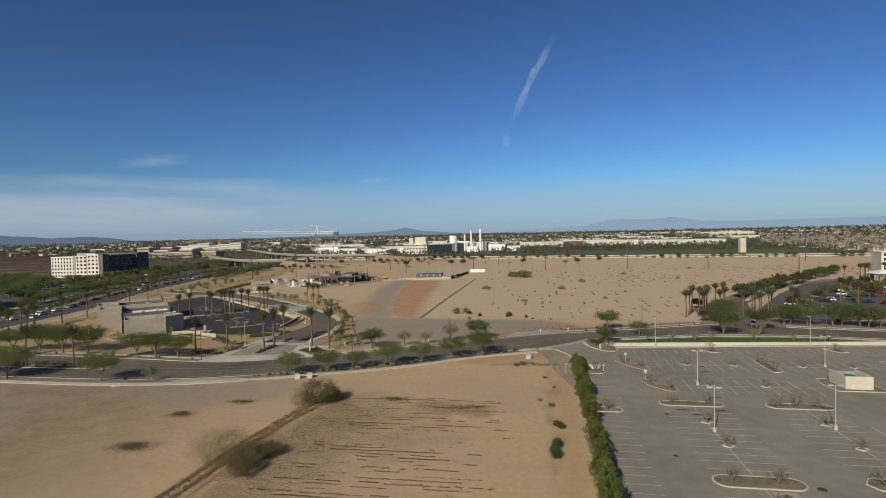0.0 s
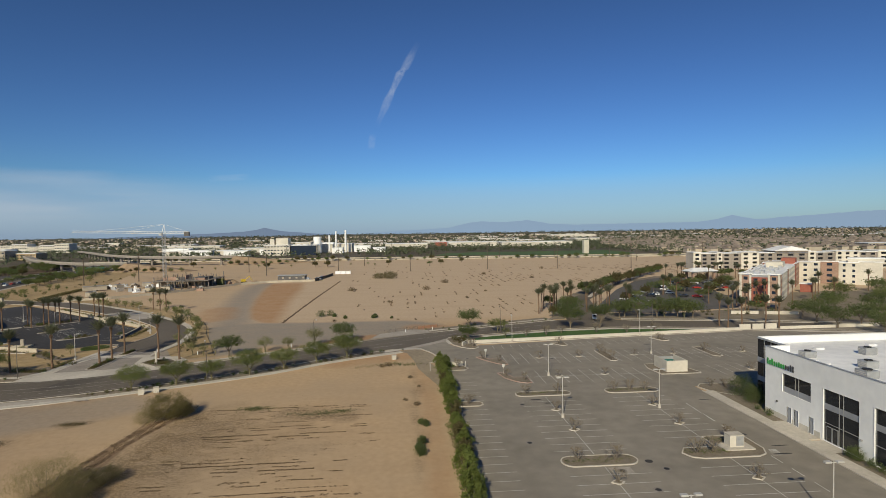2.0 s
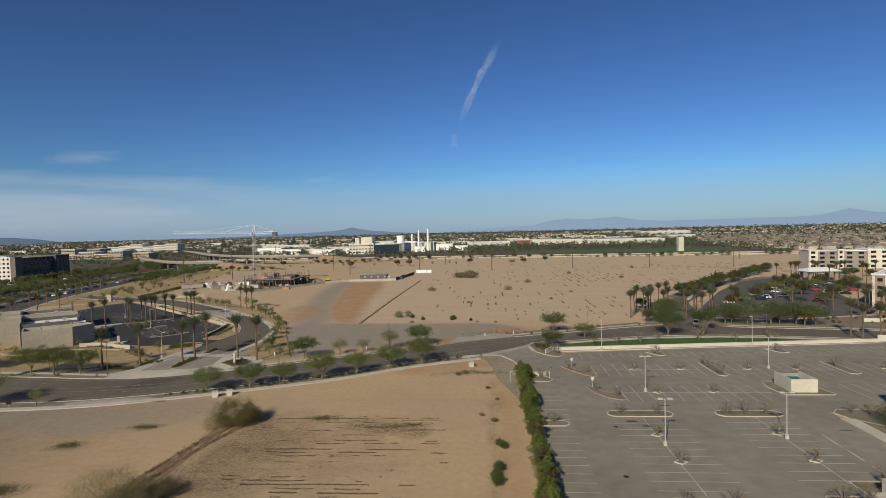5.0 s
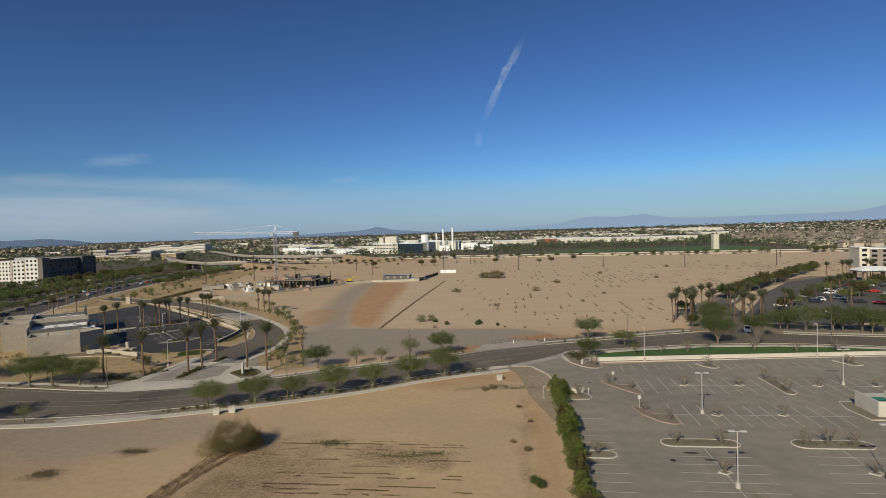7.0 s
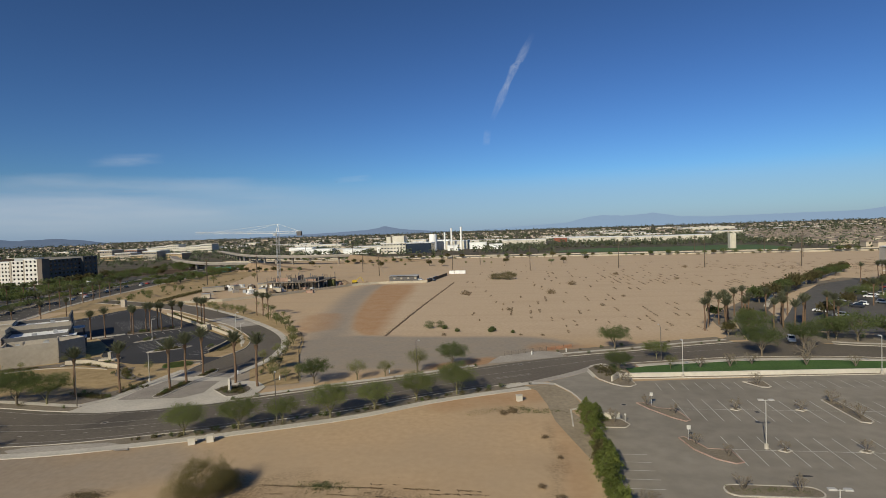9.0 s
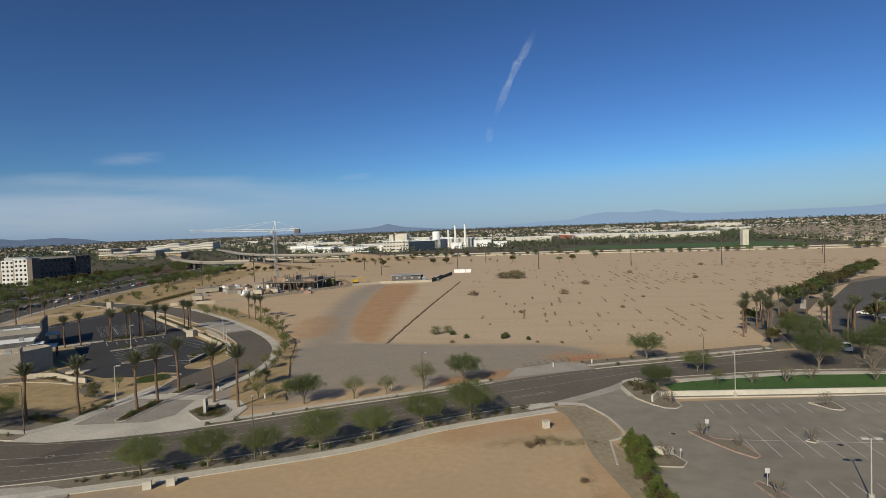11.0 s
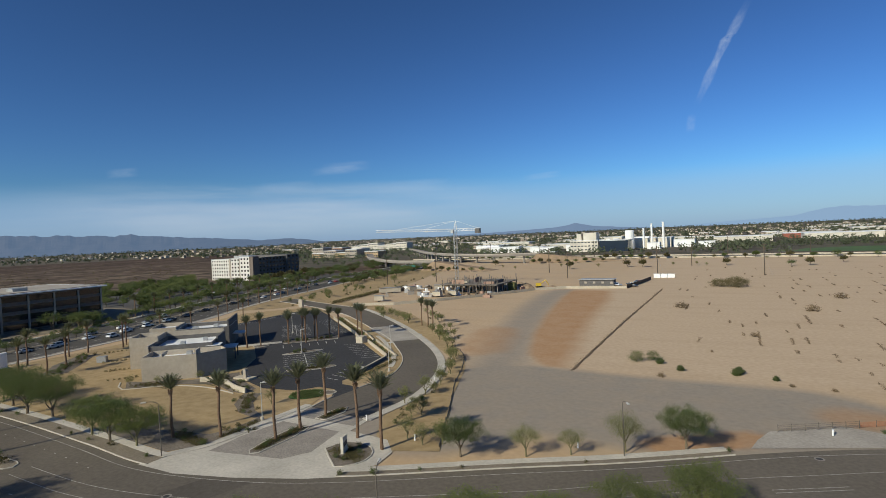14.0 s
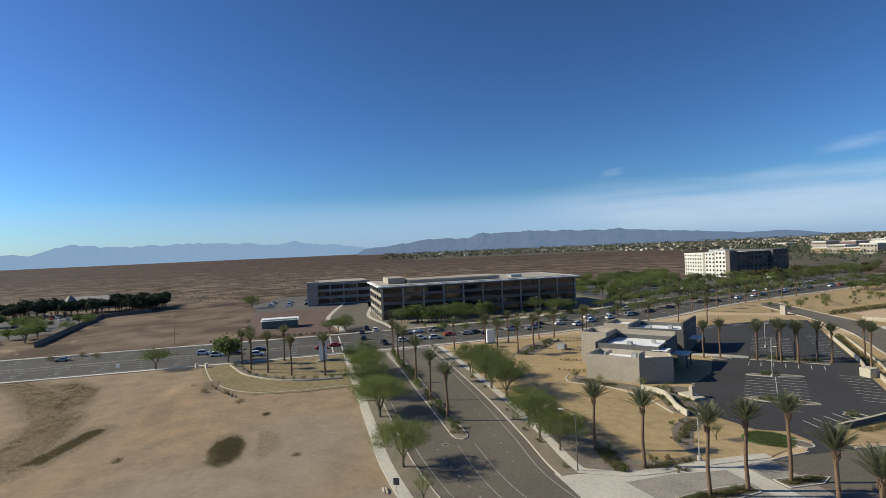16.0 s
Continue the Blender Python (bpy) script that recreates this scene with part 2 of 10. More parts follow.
M["car_silver"] = material("car_silver", (0.36, 0.37, 0.38), (0.40, 0.41, 0.42), 1.0, 0.3, metal=0.5, spec=0.5)
M["car_dark"] = material("car_dark", (0.025, 0.027, 0.032), (0.035, 0.037, 0.042), 1.0, 0.25, spec=0.5)
M["car_red"] = material("car_red", (0.40, 0.03, 0.025), (0.44, 0.04, 0.03), 1.0, 0.3, spec=0.5)
M["teal"] = material("teal", (0.03, 0.17, 0.14), (0.04, 0.21, 0.17), 1.0, 0.6)
M["orange_mesh"] = material("orange_mesh", (0.36, 0.17, 0.10), (0.44, 0.22, 0.13), 2.0, 0.8)


def soil_material():
    """Desert soil: tan, with compacted grey, orange and scrubby shares stored on the mesh, broken up by noise."""
    m = bpy.data.materials.new("soil")
    m.use_nodes = True
    nt = m.node_tree
    b = nt.nodes["Principled BSDF"]
    b.inputs["Roughness"].default_value = 0.97
    b.inputs["Specular IOR Level"].default_value = 0.15
    tc = nt.nodes.new("ShaderNodeTexCoord")
    at = nt.nodes.new("ShaderNodeAttribute")
    at.attribute_name = "soil"
    sep = nt.nodes.new("ShaderNodeSeparateColor")
    nt.links.new(at.outputs["Color"], sep.inputs[0])

    def noise_tex(scale, detail, lo, hi, a=0.0, z=1.0, stretch=None):
        n = nt.nodes.new("ShaderNodeTexNoise")
        n.inputs["Scale"].default_value, n.inputs["Detail"].default_value = scale, detail
        vec = tc.outputs["Object"]
        if stretch:
            mp = nt.nodes.new("ShaderNodeMapping")
            mp.inputs["Scale"].default_value = stretch
            mp.inputs["Rotation"].default_value = (0, 0, 0.5)
            nt.links.new(vec, mp.inputs[0])
            vec = mp.outputs[0]
        nt.links.new(vec, n.inputs["Vector"])
        r = nt.nodes.new("ShaderNodeMapRange")
        r.inputs[1].default_value, r.inputs[2].default_value, r.inputs[3].default_value, r.inputs[4].default_value = lo, hi, a, z
        nt.links.new(n.outputs[0], r.inputs[0])
        return n, r.outputs[0]

    def mix(fac, c1, c2):
        x = nt.nodes.new("ShaderNodeMix")
        x.data_type = "RGBA"
        if isinstance(fac, float):
            x.inputs[0].default_value = fac
        else:
            nt.links.new(fac, x.inputs[0])
        for k, c in ((6, c1), (7, c2)):
            if isinstance(c, tuple):
                x.inputs[k].default_value = (*c, 1)
            else:
                nt.links.new(c, x.inputs[k])
        return x.outputs[2]

    def maths(op, a, c):
        x = nt.nodes.new("ShaderNodeMath")
        x.operation = op
        x.use_clamp = True
        for k, v in ((0, a), (1, c)):
            if isinstance(v, float):
                x.inputs[k].default_value = v
            else:
                nt.links.new(v, x.inputs[k])
        return x.outputs[0]

    n_fine, fine = noise_tex(0.9, 8, 0.22, 0.78)
    _, broad = noise_tex(0.035, 5, 0.35, 0.65)
    _, mid = noise_tex(0.18, 6, 0.3, 0.7)
    tan = mix(fine, (0.415, 0.287, 0.168), (0.515, 0.368, 0.228))
    tan = mix(maths("MULTIPLY", broad, 0.7), tan, (0.395, 0.298, 0.200))
    # duller, browner lots in the west, and wide wind-blown streaks
    pa = nt.nodes.new("ShaderNodeAttribute")
    pa.attribute_name = "pale"
    tan = mix(pa.outputs["Fac"], tan, mix(fine, (0.435, 0.325, 0.220), (0.535, 0.410, 0.290)))
    dull = maths("MULTIPLY", at.outputs["Alpha"], maths("ADD", maths("MULTIPLY", mid, 0.45), 0.55))
    tan = mix(dull, tan, mix(fine, (0.182, 0.132, 0.090), (0.248, 0.186, 0.132)))
    streak = noise_tex(0.08, 4, 0.48, 0.72, stretch=(0.35, 1.6, 1.0))[1]
    tan = mix(maths("MULTIPLY", streak, 0.16), tan, (0.285, 0.195, 0.118))
    edge = maths("SUBTRACT", maths("MULTIPLY", sep.outputs[0], 1.2), maths("MULTIPLY", mid, 0.2))
    grey = mix(fine, (0.240, 0.207, 0.173), (0.292, 0.254, 0.213))
    c = mix(edge, tan, grey)
    edge2 = maths("SUBTRACT", maths("MULTIPLY", sep.outputs[1], 1.3), maths("MULTIPLY", mid, 0.3))
    c = mix(edge2, c, mix(fine, (0.335, 0.190, 0.095), (0.405, 0.240, 0.130)))
    speck = noise_tex(2.2, 5, 0.42, 0.6)[1]
    edge3 = maths("MULTIPLY", maths("SUBTRACT", maths("MULTIPLY", sep.outputs[2], 1.5), maths("MULTIPLY", mid, 0.5)), maths("ADD", speck, 0.25))
    c = mix(edge3, c, mix(fine, (0.105, 0.076, 0.048), (0.185, 0.140, 0.088)))
    nt.links.new(c, b.inputs["Base Color"])
    bp = nt.nodes.new("ShaderNodeBump")
    bp.inputs["Strength"].default_value, bp.inputs["Distance"].default_value = 0.14, 0.2
    nt.links.new(n_fine.outputs[0], bp.inputs["Height"])
    nt.links.new(bp.outputs[0], b.inputs["Normal"])
    return m


M["soil"] = soil_material()


def desert_material(name, soil_a, soil_b, spots):
    """Open plain: tan soil, broken by brown scrub that thickens with the share stored on the mesh."""
    m = bpy.data.materials.new(name)
    m.use_nodes = True
    nt = m.node_tree
    b = nt.nodes["Principled BSDF"]
    b.inputs["Roughness"].default_value, b.inputs["Specular IOR Level"].default_value = 0.97, 0.1
    tc = nt.nodes.new("ShaderNodeTexCoord")
    at = nt.nodes.new("ShaderNodeAttribute")
    at.attribute_name = "scrub"

    def tex(scale, lo, hi, detail=6):
        n = nt.nodes.new("ShaderNodeTexNoise")
        n.inputs["Scale"].default_value, n.inputs["Detail"].default_value = scale, detail
        nt.links.new(tc.outputs["Object"], n.inputs["Vector"])
        r = nt.nodes.new("ShaderNodeMapRange")
        r.inputs[1].default_value, r.inputs[2].default_value = lo, hi
        nt.links.new(n.outputs[0], r.inputs[0])
        return r.outputs[0]

    def mix(fac, c1, c2):
        x = nt.nodes.new("ShaderNodeMix")
        x.data_type = "RGBA"
        nt.links.new(fac, x.inputs[0])
        for k, c in ((6, c1), (7, c2)):
            if isinstance(c, tuple):
                x.inputs[k].default_value = (*c, 1)
            else:
                nt.links.new(c, x.inputs[k])
        return x.outputs[2]

    def maths(op, a, c):
        x = nt.nodes.new("ShaderNodeMath")
        x.operation, x.use_clamp = op, True
        for k, v in ((0, a), (1, c)):
            if isinstance(v, float):
                x.inputs[k].default_value = v
            else:
                nt.links.new(v, x.inputs[k])
        return x.outputs[0]

    soil = mix(tex(0.03, 0.42, 0.58), soil_a, soil_b)
    brown = mix(tex(0.006, 0.35, 0.65), (0.052, 0.032, 0.025), (0.092, 0.060, 0.043))
    patchy = maths("ADD", maths("MULTIPLY", tex(0.011, 0.38, 0.62), 0.55), maths("MULTIPLY", at.outputs["Fac"], 0.75))
    c = mix(maths("SUBTRACT", patchy, maths("MULTIPLY", tex(0.09, 0.45, 0.7), 0.3)), soil, brown)
    c = mix(maths("MULTIPLY", tex(0.022, 0.56, 0.66, 4), 0.55), c, (0.225, 0.172, 0.125))
    c = mix(maths("MULTIPLY", tex(0.042, 0.52, 0.58, 8), spots), c, (0.048, 0.036, 0.025))
    nt.links.new(c, b.inputs["Base Color"])
    return m


M["desert"] = desert_material("desert", (0.104, 0.076, 0.054), (0.195, 0.147, 0.105), 0.85)
M["field_soil"] = desert_material("field_soil", (0.138, 0.100, 0.070), (0.200, 0.150, 0.107), 0.42)
M["suburb"] = material("suburb", (0.064, 0.057, 0.039), (0.132, 0.108, 0.076), 0.035, 0.97, big=0.004)


# ---- mesh helpers ----
def thing(name, label, category, group="", kind="", at=None):
    ob = new(name)
    ob.empty_display_size = 0.3
    if at is not None:
        ob.matrix_basis = at
    return tagged(ob, label, category, group, kind)


def part(name, bm, mat, parent=None, label="", smooth=False):
    me = bpy.data.meshes.new(name)
    bm.to_mesh(me)
    bm.free()
    if mat is not None:
        me.materials.append(M[mat] if isinstance(mat, str) else mat)
    if smooth:
        me.polygons.foreach_set("use_smooth", [True] * len(me.polygons))
    ob = new(name, me)
    if parent is not None:
        ob.parent = parent
    return tagged(ob, label)


def box(bm, x0, y0, z0, x1, y1, z1, bevel=0.0):
    r = bmesh.ops.create_cube(bm, size=1.0, matrix=Matrix.LocRotScale(((x0 + x1) / 2, (y0 + y1) / 2, (z0 + z1) / 2), None, (abs(x1 - x0), abs(y1 - y0), abs(z1 - z0))))
    if bevel:
        es = list({e for v in r["verts"] for e in v.link_edges})
        bmesh.ops.bevel(bm, geom=es, offset=bevel, segments=1, affect="EDGES")


def boxes(*rows):
    bm = bmesh.new()
    for r in rows:
        box(bm, *r)
    return bm


def tube(bm, p0, p1, r0, r1, n=6, cap=True):
    p0, p1 = Vector(p0), Vector(p1)
    d = p1 - p0
    q = d.to_track_quat("Z", "Y")
    rings = []
    for p, r in ((p0, r0), (p1, r1)):
        rings.append([bm.verts.new(p + q @ Vector((r * math.cos(a * math.tau / n), r * math.sin(a * math.tau / n), 0))) for a in range(n)])
    for i in range(n):
        bm.faces.new((rings[0][i], rings[0][(i + 1) % n], rings[1][(i + 1) % n], rings[1][i]))
    if cap:
        bm.faces.new(rings[1])
        bm.faces.new(rings[0][::-1])


def spline(pts, step=3.0):
    """A smooth line through the control points."""
    P = [Vector((*p, 0)) if len(p) == 2 else Vector(p) for p in pts]
    P = [2 * P[0] - P[1]] + P + [2 * P[-1] - P[-2]]
    out = []
    for a, b, c, d in zip(P, P[1:], P[2:], P[3:]):
        n = max(1, int((c - b).length / step))
        for k in range(n):
            t = k / n
            out.append(0.5 * (2 * b + (c - a) * t + (2 * a - 5 * b + 4 * c - d) * t * t + (3 * b - a - 3 * c + d) * t ** 3))
    out.append(P[-2])
    return out


def offset(line, d):
    """The line moved d metres to its left."""
    out = []
    for i, p in enumerate(line):
        t = (line[min(i + 1, len(line) - 1)] - line[max(i - 1, 0)]).normalized()
        out.append(p + Vector((-t.y, t.x, 0)) * d)
    return out


def strip_mesh(left, right, z0, z1=None):
    """A band between two lines; with z1 a solid from z0 up to z1."""
    bm = bmesh.new()
    top = z0 if z1 is None else z1
    L = [bm.verts.new((p.x, p.y, top)) for p in left]
    R = [bm.verts.new((p.x, p.y, top)) for p in right]
    for i in range(len(L) - 1):
        bm.faces.new((R[i], R[i + 1], L[i + 1], L[i]))
    if z1 is not None:
        L0 = [bm.verts.new((p.x, p.y, z0)) for p in left]
        R0 = [bm.verts.new((p.x, p.y, z0)) for p in right]
        for i in range(len(L) - 1):
            bm.faces.new((L[i], L[i + 1], L0[i + 1], L0[i]))
            bm.faces.new((R0[i], R0[i + 1], R[i + 1], R[i]))
        bm.faces.new((L[0], L0[0], R0[0], R[0]))
        bm.faces.new((L[-1], R[-1], R0[-1], L0[-1]))
    return bm


def band(name, line, w0, w1, mat, z0, z1=None, parent=None):
    return part(name, strip_mesh(offset(line, w1), offset(line, w0), z0, z1), mat, parent)


def flat(pts, z):
    bm = bmesh.new()
    f = bm.faces.new([bm.verts.new((p[0], p[1], z)) for p in pts])
    if f.normal.z < 0 or f.calc_center_median() is None:
        f.normal_flip()
    f.normal_update()
    if f.normal.z < 0:
        f.normal_flip()
    bmesh.ops.triangulate(bm, faces=[f])
    return bm


def sheet(name, pts, z, mat, label="", parent=None):
    ob = part(name, flat(pts, z), mat, parent)
    if parent is None:
        tagged(ob, label, kind="structure")
    return ob


def rounded(x0, y0, x1, y1, r, n=5):
    pts = []
    for cx, cy, a0 in ((x1 - r, y1 - r, 0), (x0 + r, y1 - r, 90), (x0 + r, y0 + r, 180), (x1 - r, y0 + r, 270)):
        for k in range(n + 1):
            a = radians(a0 + 90 * k / n)
            pts.append((cx + r * math.cos(a), cy + r * math.sin(a)))
    return pts


def loop_kerb(pts, w=0.18, z0=0.0, z1=0.17):
    """A closed kerb along the outline pts, w wide to its inside."""
    n = len(pts)
    V = [Vector((*p[:2], 0)) for p in pts]
    area = sum(V[i].x * V[(i + 1) % n].y - V[(i + 1) % n].x * V[i].y for i in range(n))
    s = 1 if area > 0 else -1
    inner = []
    for i in range(n):
        t = (V[(i + 1) % n] - V[i - 1]).normalized()
        inner.append(V[i] + Vector((-t.y, t.x, 0)) * w * s)
    bm = bmesh.new()
    rows = [[bm.verts.new((p.x, p.y, z)) for p in line] for line, z in ((V, z0), (V, z1), (inner, z1), (inner, z0))]
    for a, b in zip(rows, rows[1:]):
        for i in range(n):
            j = (i + 1) % n
            bm.faces.new((a[i], a[j], b[j], b[i]) if s > 0 else (b[i], b[j], a[j], a[i]))
    return bm, inner


def quads_mesh(name, V, mat):
    """A mesh of loose quads from an array of n x 4 x 3."""
    n = len(V)
    me = bpy.data.meshes.new(name)
    me.vertices.add(n * 4)
    me.vertices.foreach_set("co", np.asarray(V, np.float32).ravel())
    me.loops.add(n * 4)
    me.loops.foreach_set("vertex_index", np.arange(n * 4, dtype=np.int32))
    me.polygons.add(n)
    me.polygons.foreach_set("loop_start", np.arange(0, n * 4, 4, dtype=np.int32))
    me.update(calc_edges=True)
    me.materials.append(M[mat] if isinstance(mat, str) else mat)
    return me


def leaves(centres, size, rng, long=1.6, upright=0.0):
    """Small randomly turned leaf quads at the centres; size: their width."""
    n = len(centres)
    a = rng.normal(size=(n, 3))
    a[:, 2] += upright * np.sign(a[:, 2])
    a /= np.linalg.norm(a, axis=1)[:, None]
    b = np.cross(a, rng.normal(size=(n, 3)))
    b /= np.linalg.norm(b, axis=1)[:, None] + 1e-9
    s = (size * rng.uniform(0.6, 1.4, n))[:, None]
    a, b = a * s * long * 0.5, b * s * 0.5
    return np.stack([centres - a - b * 0.3, centres - b, centres + a + b * 0.2, centres + b], 1)


def clumps(rng, n_clumps, per, shape, size, flat_z=0.75, shell=0.75):
    """Leaf centres in clumps scattered through an ellipsoid crown with an uneven outline."""
    d = rng.normal(size=(n_clumps, 3))
    d /= np.linalg.norm(d, axis=1)[:, None]
    r = rng.uniform(0.35, 1.0, n_clumps) ** (1 - shell * 0.6)
    r *= rng.uniform(0.72, 1.12, n_clumps)
    c = d * r[:, None] * np.asarray(shape)
    c[:, 2] = np.where(c[:, 2] < -0.55 * shape[2], -0.55 * shape[2] * rng.uniform(0.5, 1, n_clumps), c[:, 2])
    k = np.repeat(c, per, 0)
    return k + rng.normal(size=k.shape) * np.asarray((size, size, size * flat_z))


# ---- ground ----
def far_z(r):
    """Lifts the far plain so its rim fits the horizon in the camera's view."""
    return 0.0 if r < 2500 else 23.0 * ((r - 2500) / 2300) ** 1.3


def ground_disc():
    bm = bmesh.new()
    radii = [0, 150, 400, 700, 1000, 1400, 1900, 2500, 3000, 3500, 4000, 4400, 4800]
    n = 96
    cx, cy = -20.0, 60.0
    rings = []
    for r in radii[1:]:
        rings.append([bm.verts.new((cx + r * math.sin(k * math.tau / n), cy + r * math.cos(k * math.tau / n), far_z(r) - 0.08)) for k in range(n)])
    c = bm.verts.new((cx, cy, -0.08))
    for k in range(n):
        bm.faces.new((c, rings[0][(k + 1) % n], rings[0][k]))
    for i in range(len(rings) - 1):
        for k in range(n):
            f = bm.faces.new((rings[i][k], rings[i][(k + 1) % n], rings[i + 1][(k + 1) % n], rings[i + 1][k]))
            az = (k + 0.5) * 360 / n
            az = az - 360 if az > 180 else az
            if radii[i + 1] >= 700 and (-46 < az < 95) or radii[i + 1] >= 1900 and (-80 < az <= -46):
                f.material_index = 1
    bmesh.ops.recalc_face_normals(bm, faces=bm.faces)
    ob = part("ground", bm, "desert")
    ob.data.materials.append(M["suburb"])
    sc = ob.data.attributes.new("scrub", "FLOAT", "POINT")
    sc.data.foreach_set("value", [min(1.0, max(0.0, (math.hypot(v.co.x - cx, v.co.y - cy) - 650) / 900)) for v in ob.data.vertices])
    return tagged(ob, "brown desert plain with scrub reaching the horizon", kind="structure")


ground_disc()


def smooth(a, b, x):
    t = np.clip((x - a) / (b - a), 0, 1)
    return t * t * (3 - 2 * t)


def seg_dist(x, y, pts):
    d = np.full(x.shape, 1e9)
    for (x0, y0), (x1, y1) in zip(pts, pts[1:]):
        dx, dy = x1 - x0, y1 - y0
        t = np.clip(((x - x0) * dx + (y - y0) * dy) / (dx * dx + dy * dy), 0, 1)
        d = np.minimum(d, np.hypot(x - x0 - t * dx, y - y0 - t * dy))
    return d


def soil_ground():
    """The vacant lots on both sides of the road, one gently uneven sheet."""
    xs = np.concatenate([np.arange(-300, -215, 6.0), np.arange(-212, 20, 2.0), np.arange(20, 420, 8.0)])
    ys = np.concatenate([np.arange(-60, 40, 5.0), np.arange(40, 260, 2.0), np.arange(260, 715, 6.0)])
    X, Y = np.meshgrid(xs, ys)
    g = np.zeros(X.shape)
    # compacted yard north of the road, and its track to the building site
    yard = 1 - smooth(-2, 6, seg_dist(X, Y, [(-66, 168), (-60, 186), (-45, 184), (-25, 183), (-8, 183)]) - 19)
    track = 0.78 * (1 - smooth(-2, 11, seg_dist(X, Y, [(-68, 195), (-72, 219), (-82, 255), (-91, 298), (-99, 350), (-99, 374)]) - 3.5))
    g = np.maximum(g, np.maximum(yard, track))
    g = np.maximum(g, 0.55 * (1 - smooth(0, 8, seg_dist(X, Y, [(-95, 103), (-75, 98), (-62, 106)]) - 4)))
    # orange fill spread between the track and the ridge
    west_edge = np.interp(Y, (206, 209, 219, 245, 288, 342, 378), (-55, -60, -66.5, -74, -83, -92, -96))
    east_edge = np.interp(Y, (206, 244, 287, 339, 378), (-50.5, -56, -62, -66, -73))
    fill = smooth(-2, 4, X - west_edge) * (1 - smooth(-9, 5, X - east_edge)) * smooth(204.5, 208, Y) * (1 - smooth(374, 380, Y))
    o = 0.95 * fill
    o = np.maximum(o, 0.9 * (1 - smooth(0, 3, seg_dist(X, Y, [(-25, 165.5), (-14, 172.5)]) - 2)))
    o = np.maximum(o, 0.55 * (1 - smooth(0, 10, seg_dist(X, Y, [(-81, 221), (-88, 250)]) - 3)))
    o = np.maximum(o, 0.6 * (1 - smooth(0, 7, seg_dist(X, Y, [(2, 189), (14, 186)]) - 2)))
    o = np.maximum(o, 0.5 * (1 - smooth(0, 6, seg_dist(X, Y, [(-20, 138), (-4, 143)]) - 3)))
    o = np.maximum(o, 0.4 * (1 - smooth(0, 3, seg_dist(X, Y, [(2.6, 40), (2.8, 90), (2.4, 128)]) - 0.8)))
    g = np.where(fill > 0.3, np.minimum(g, 1.0 - fill), g)
    s = 0.5 * (1 - smooth(0, 18, seg_dist(X, Y, [(-46, 50), (-44, 70), (-41, 92)]) - 4)) * smooth(-53.5, -50.5, X + 0.1 * (75 - Y))
    s = np.maximum(s, 0.3 * (1 - smooth(0, 16, np.hypot((X + 30) / 1.2, (Y - 82)) - 6)))
    s = np.maximum(s, 0.42 * (1 - smooth(0, 1.6, np.abs(X - 0.3 + 0.8 * np.sin(Y * 0.21)) - 0.5)) * smooth(62, 70, Y) * (1 - smooth(124, 130, Y)))
    s = np.maximum(s, 0.7 * (1 - smooth(0, 3, seg_dist(X, Y, [(-24, 97.5), (-14, 95)]) - 2)))
    for cx, cy, rx, ry in ((-130, 77.4, 7, 3.0), (-128, 84.5, 8, 2.0), (-69.4, 70.9, 5, 3), (-72, 86.8, 3.2, 2.2), (-64, 95.5, 4, 1.6), (-180, 67, 7, 2.6)):
        s = np.maximum(s, 0.95 * (1 - smooth(0.6, 1.25, np.hypot((X - cx) / rx, (Y - cy) / ry))))
    for line_, half, share in (([(-212, 4), (-192, 20), (-178, 28), (-160, 38), (-146, 40), (-128, 41)], 4.5, 0.95), ([(-200, 24), (-188, 33), (-172, 36)], 3.5, 0.85), ([(-149, 50), (-140, 48), (-131, 45.6)], 1.7, 1.0), ([(-165, 58), (-158, 60), (-150, 60)], 1.5, 0.5)):
        s = np.maximum(s, share * (1 - smooth(0, 3.2, seg_dist(X, Y, line_) - half)))
    o = np.maximum(o, 0.22 * (1 - smooth(0, 12, seg_dist(X, Y, [(-172, 60), (-158, 58), (-140, 66)]) - 3)))
    g = np.maximum(g, 0.42 * (1 - smooth(0, 16, seg_dist(X, Y, [(-132, 92), (-112, 86), (-108, 70)]) - 4)))
    h = np.array([[noise.noise((x * 0.05, y * 0.05, 3.1)) + (0.4 * noise.noise((x * 0.25, y * 0.25, 1.7)) if y < 250 and x < 20 else 0.0) for x in xs] for y in ys])
    dull = smooth(48, 100, -X) * (1 - smooth(108, 125, Y))
    Z = 0.05 * h * (1 - 0.7 * g)
    berm = np.exp(-((X + 178) / 7) ** 2 - ((Y - 62) / 5) ** 2)
    Z = Z + 1.0 * berm - 0.02
    me = bpy.data.meshes.new("soil_field")
    nx, ny = len(xs), len(ys)
    V = np.stack([X, Y, Z], 2).reshape(-1, 3)
    I = np.arange(nx * ny).reshape(ny, nx)
    F = np.stack([I[:-1, :-1], I[:-1, 1:], I[1:, 1:], I[1:, :-1]], 2).reshape(-1, 4)
    me.from_pydata(V.tolist(), [], F.tolist())
    me.materials.append(M["soil"])
    at = me.color_attributes.new("soil", "FLOAT_COLOR", "POINT")
    at.data.foreach_set("color", np.stack([g, o, s, dull], 2).astype(np.float32).ravel())
    pl = me.attributes.new("pale", "FLOAT", "POINT")
    pl.data.foreach_set("value", (smooth(190, 215, Y) * (1 - 0.5 * smooth(60, 110, -X))).astype(np.float32).ravel())
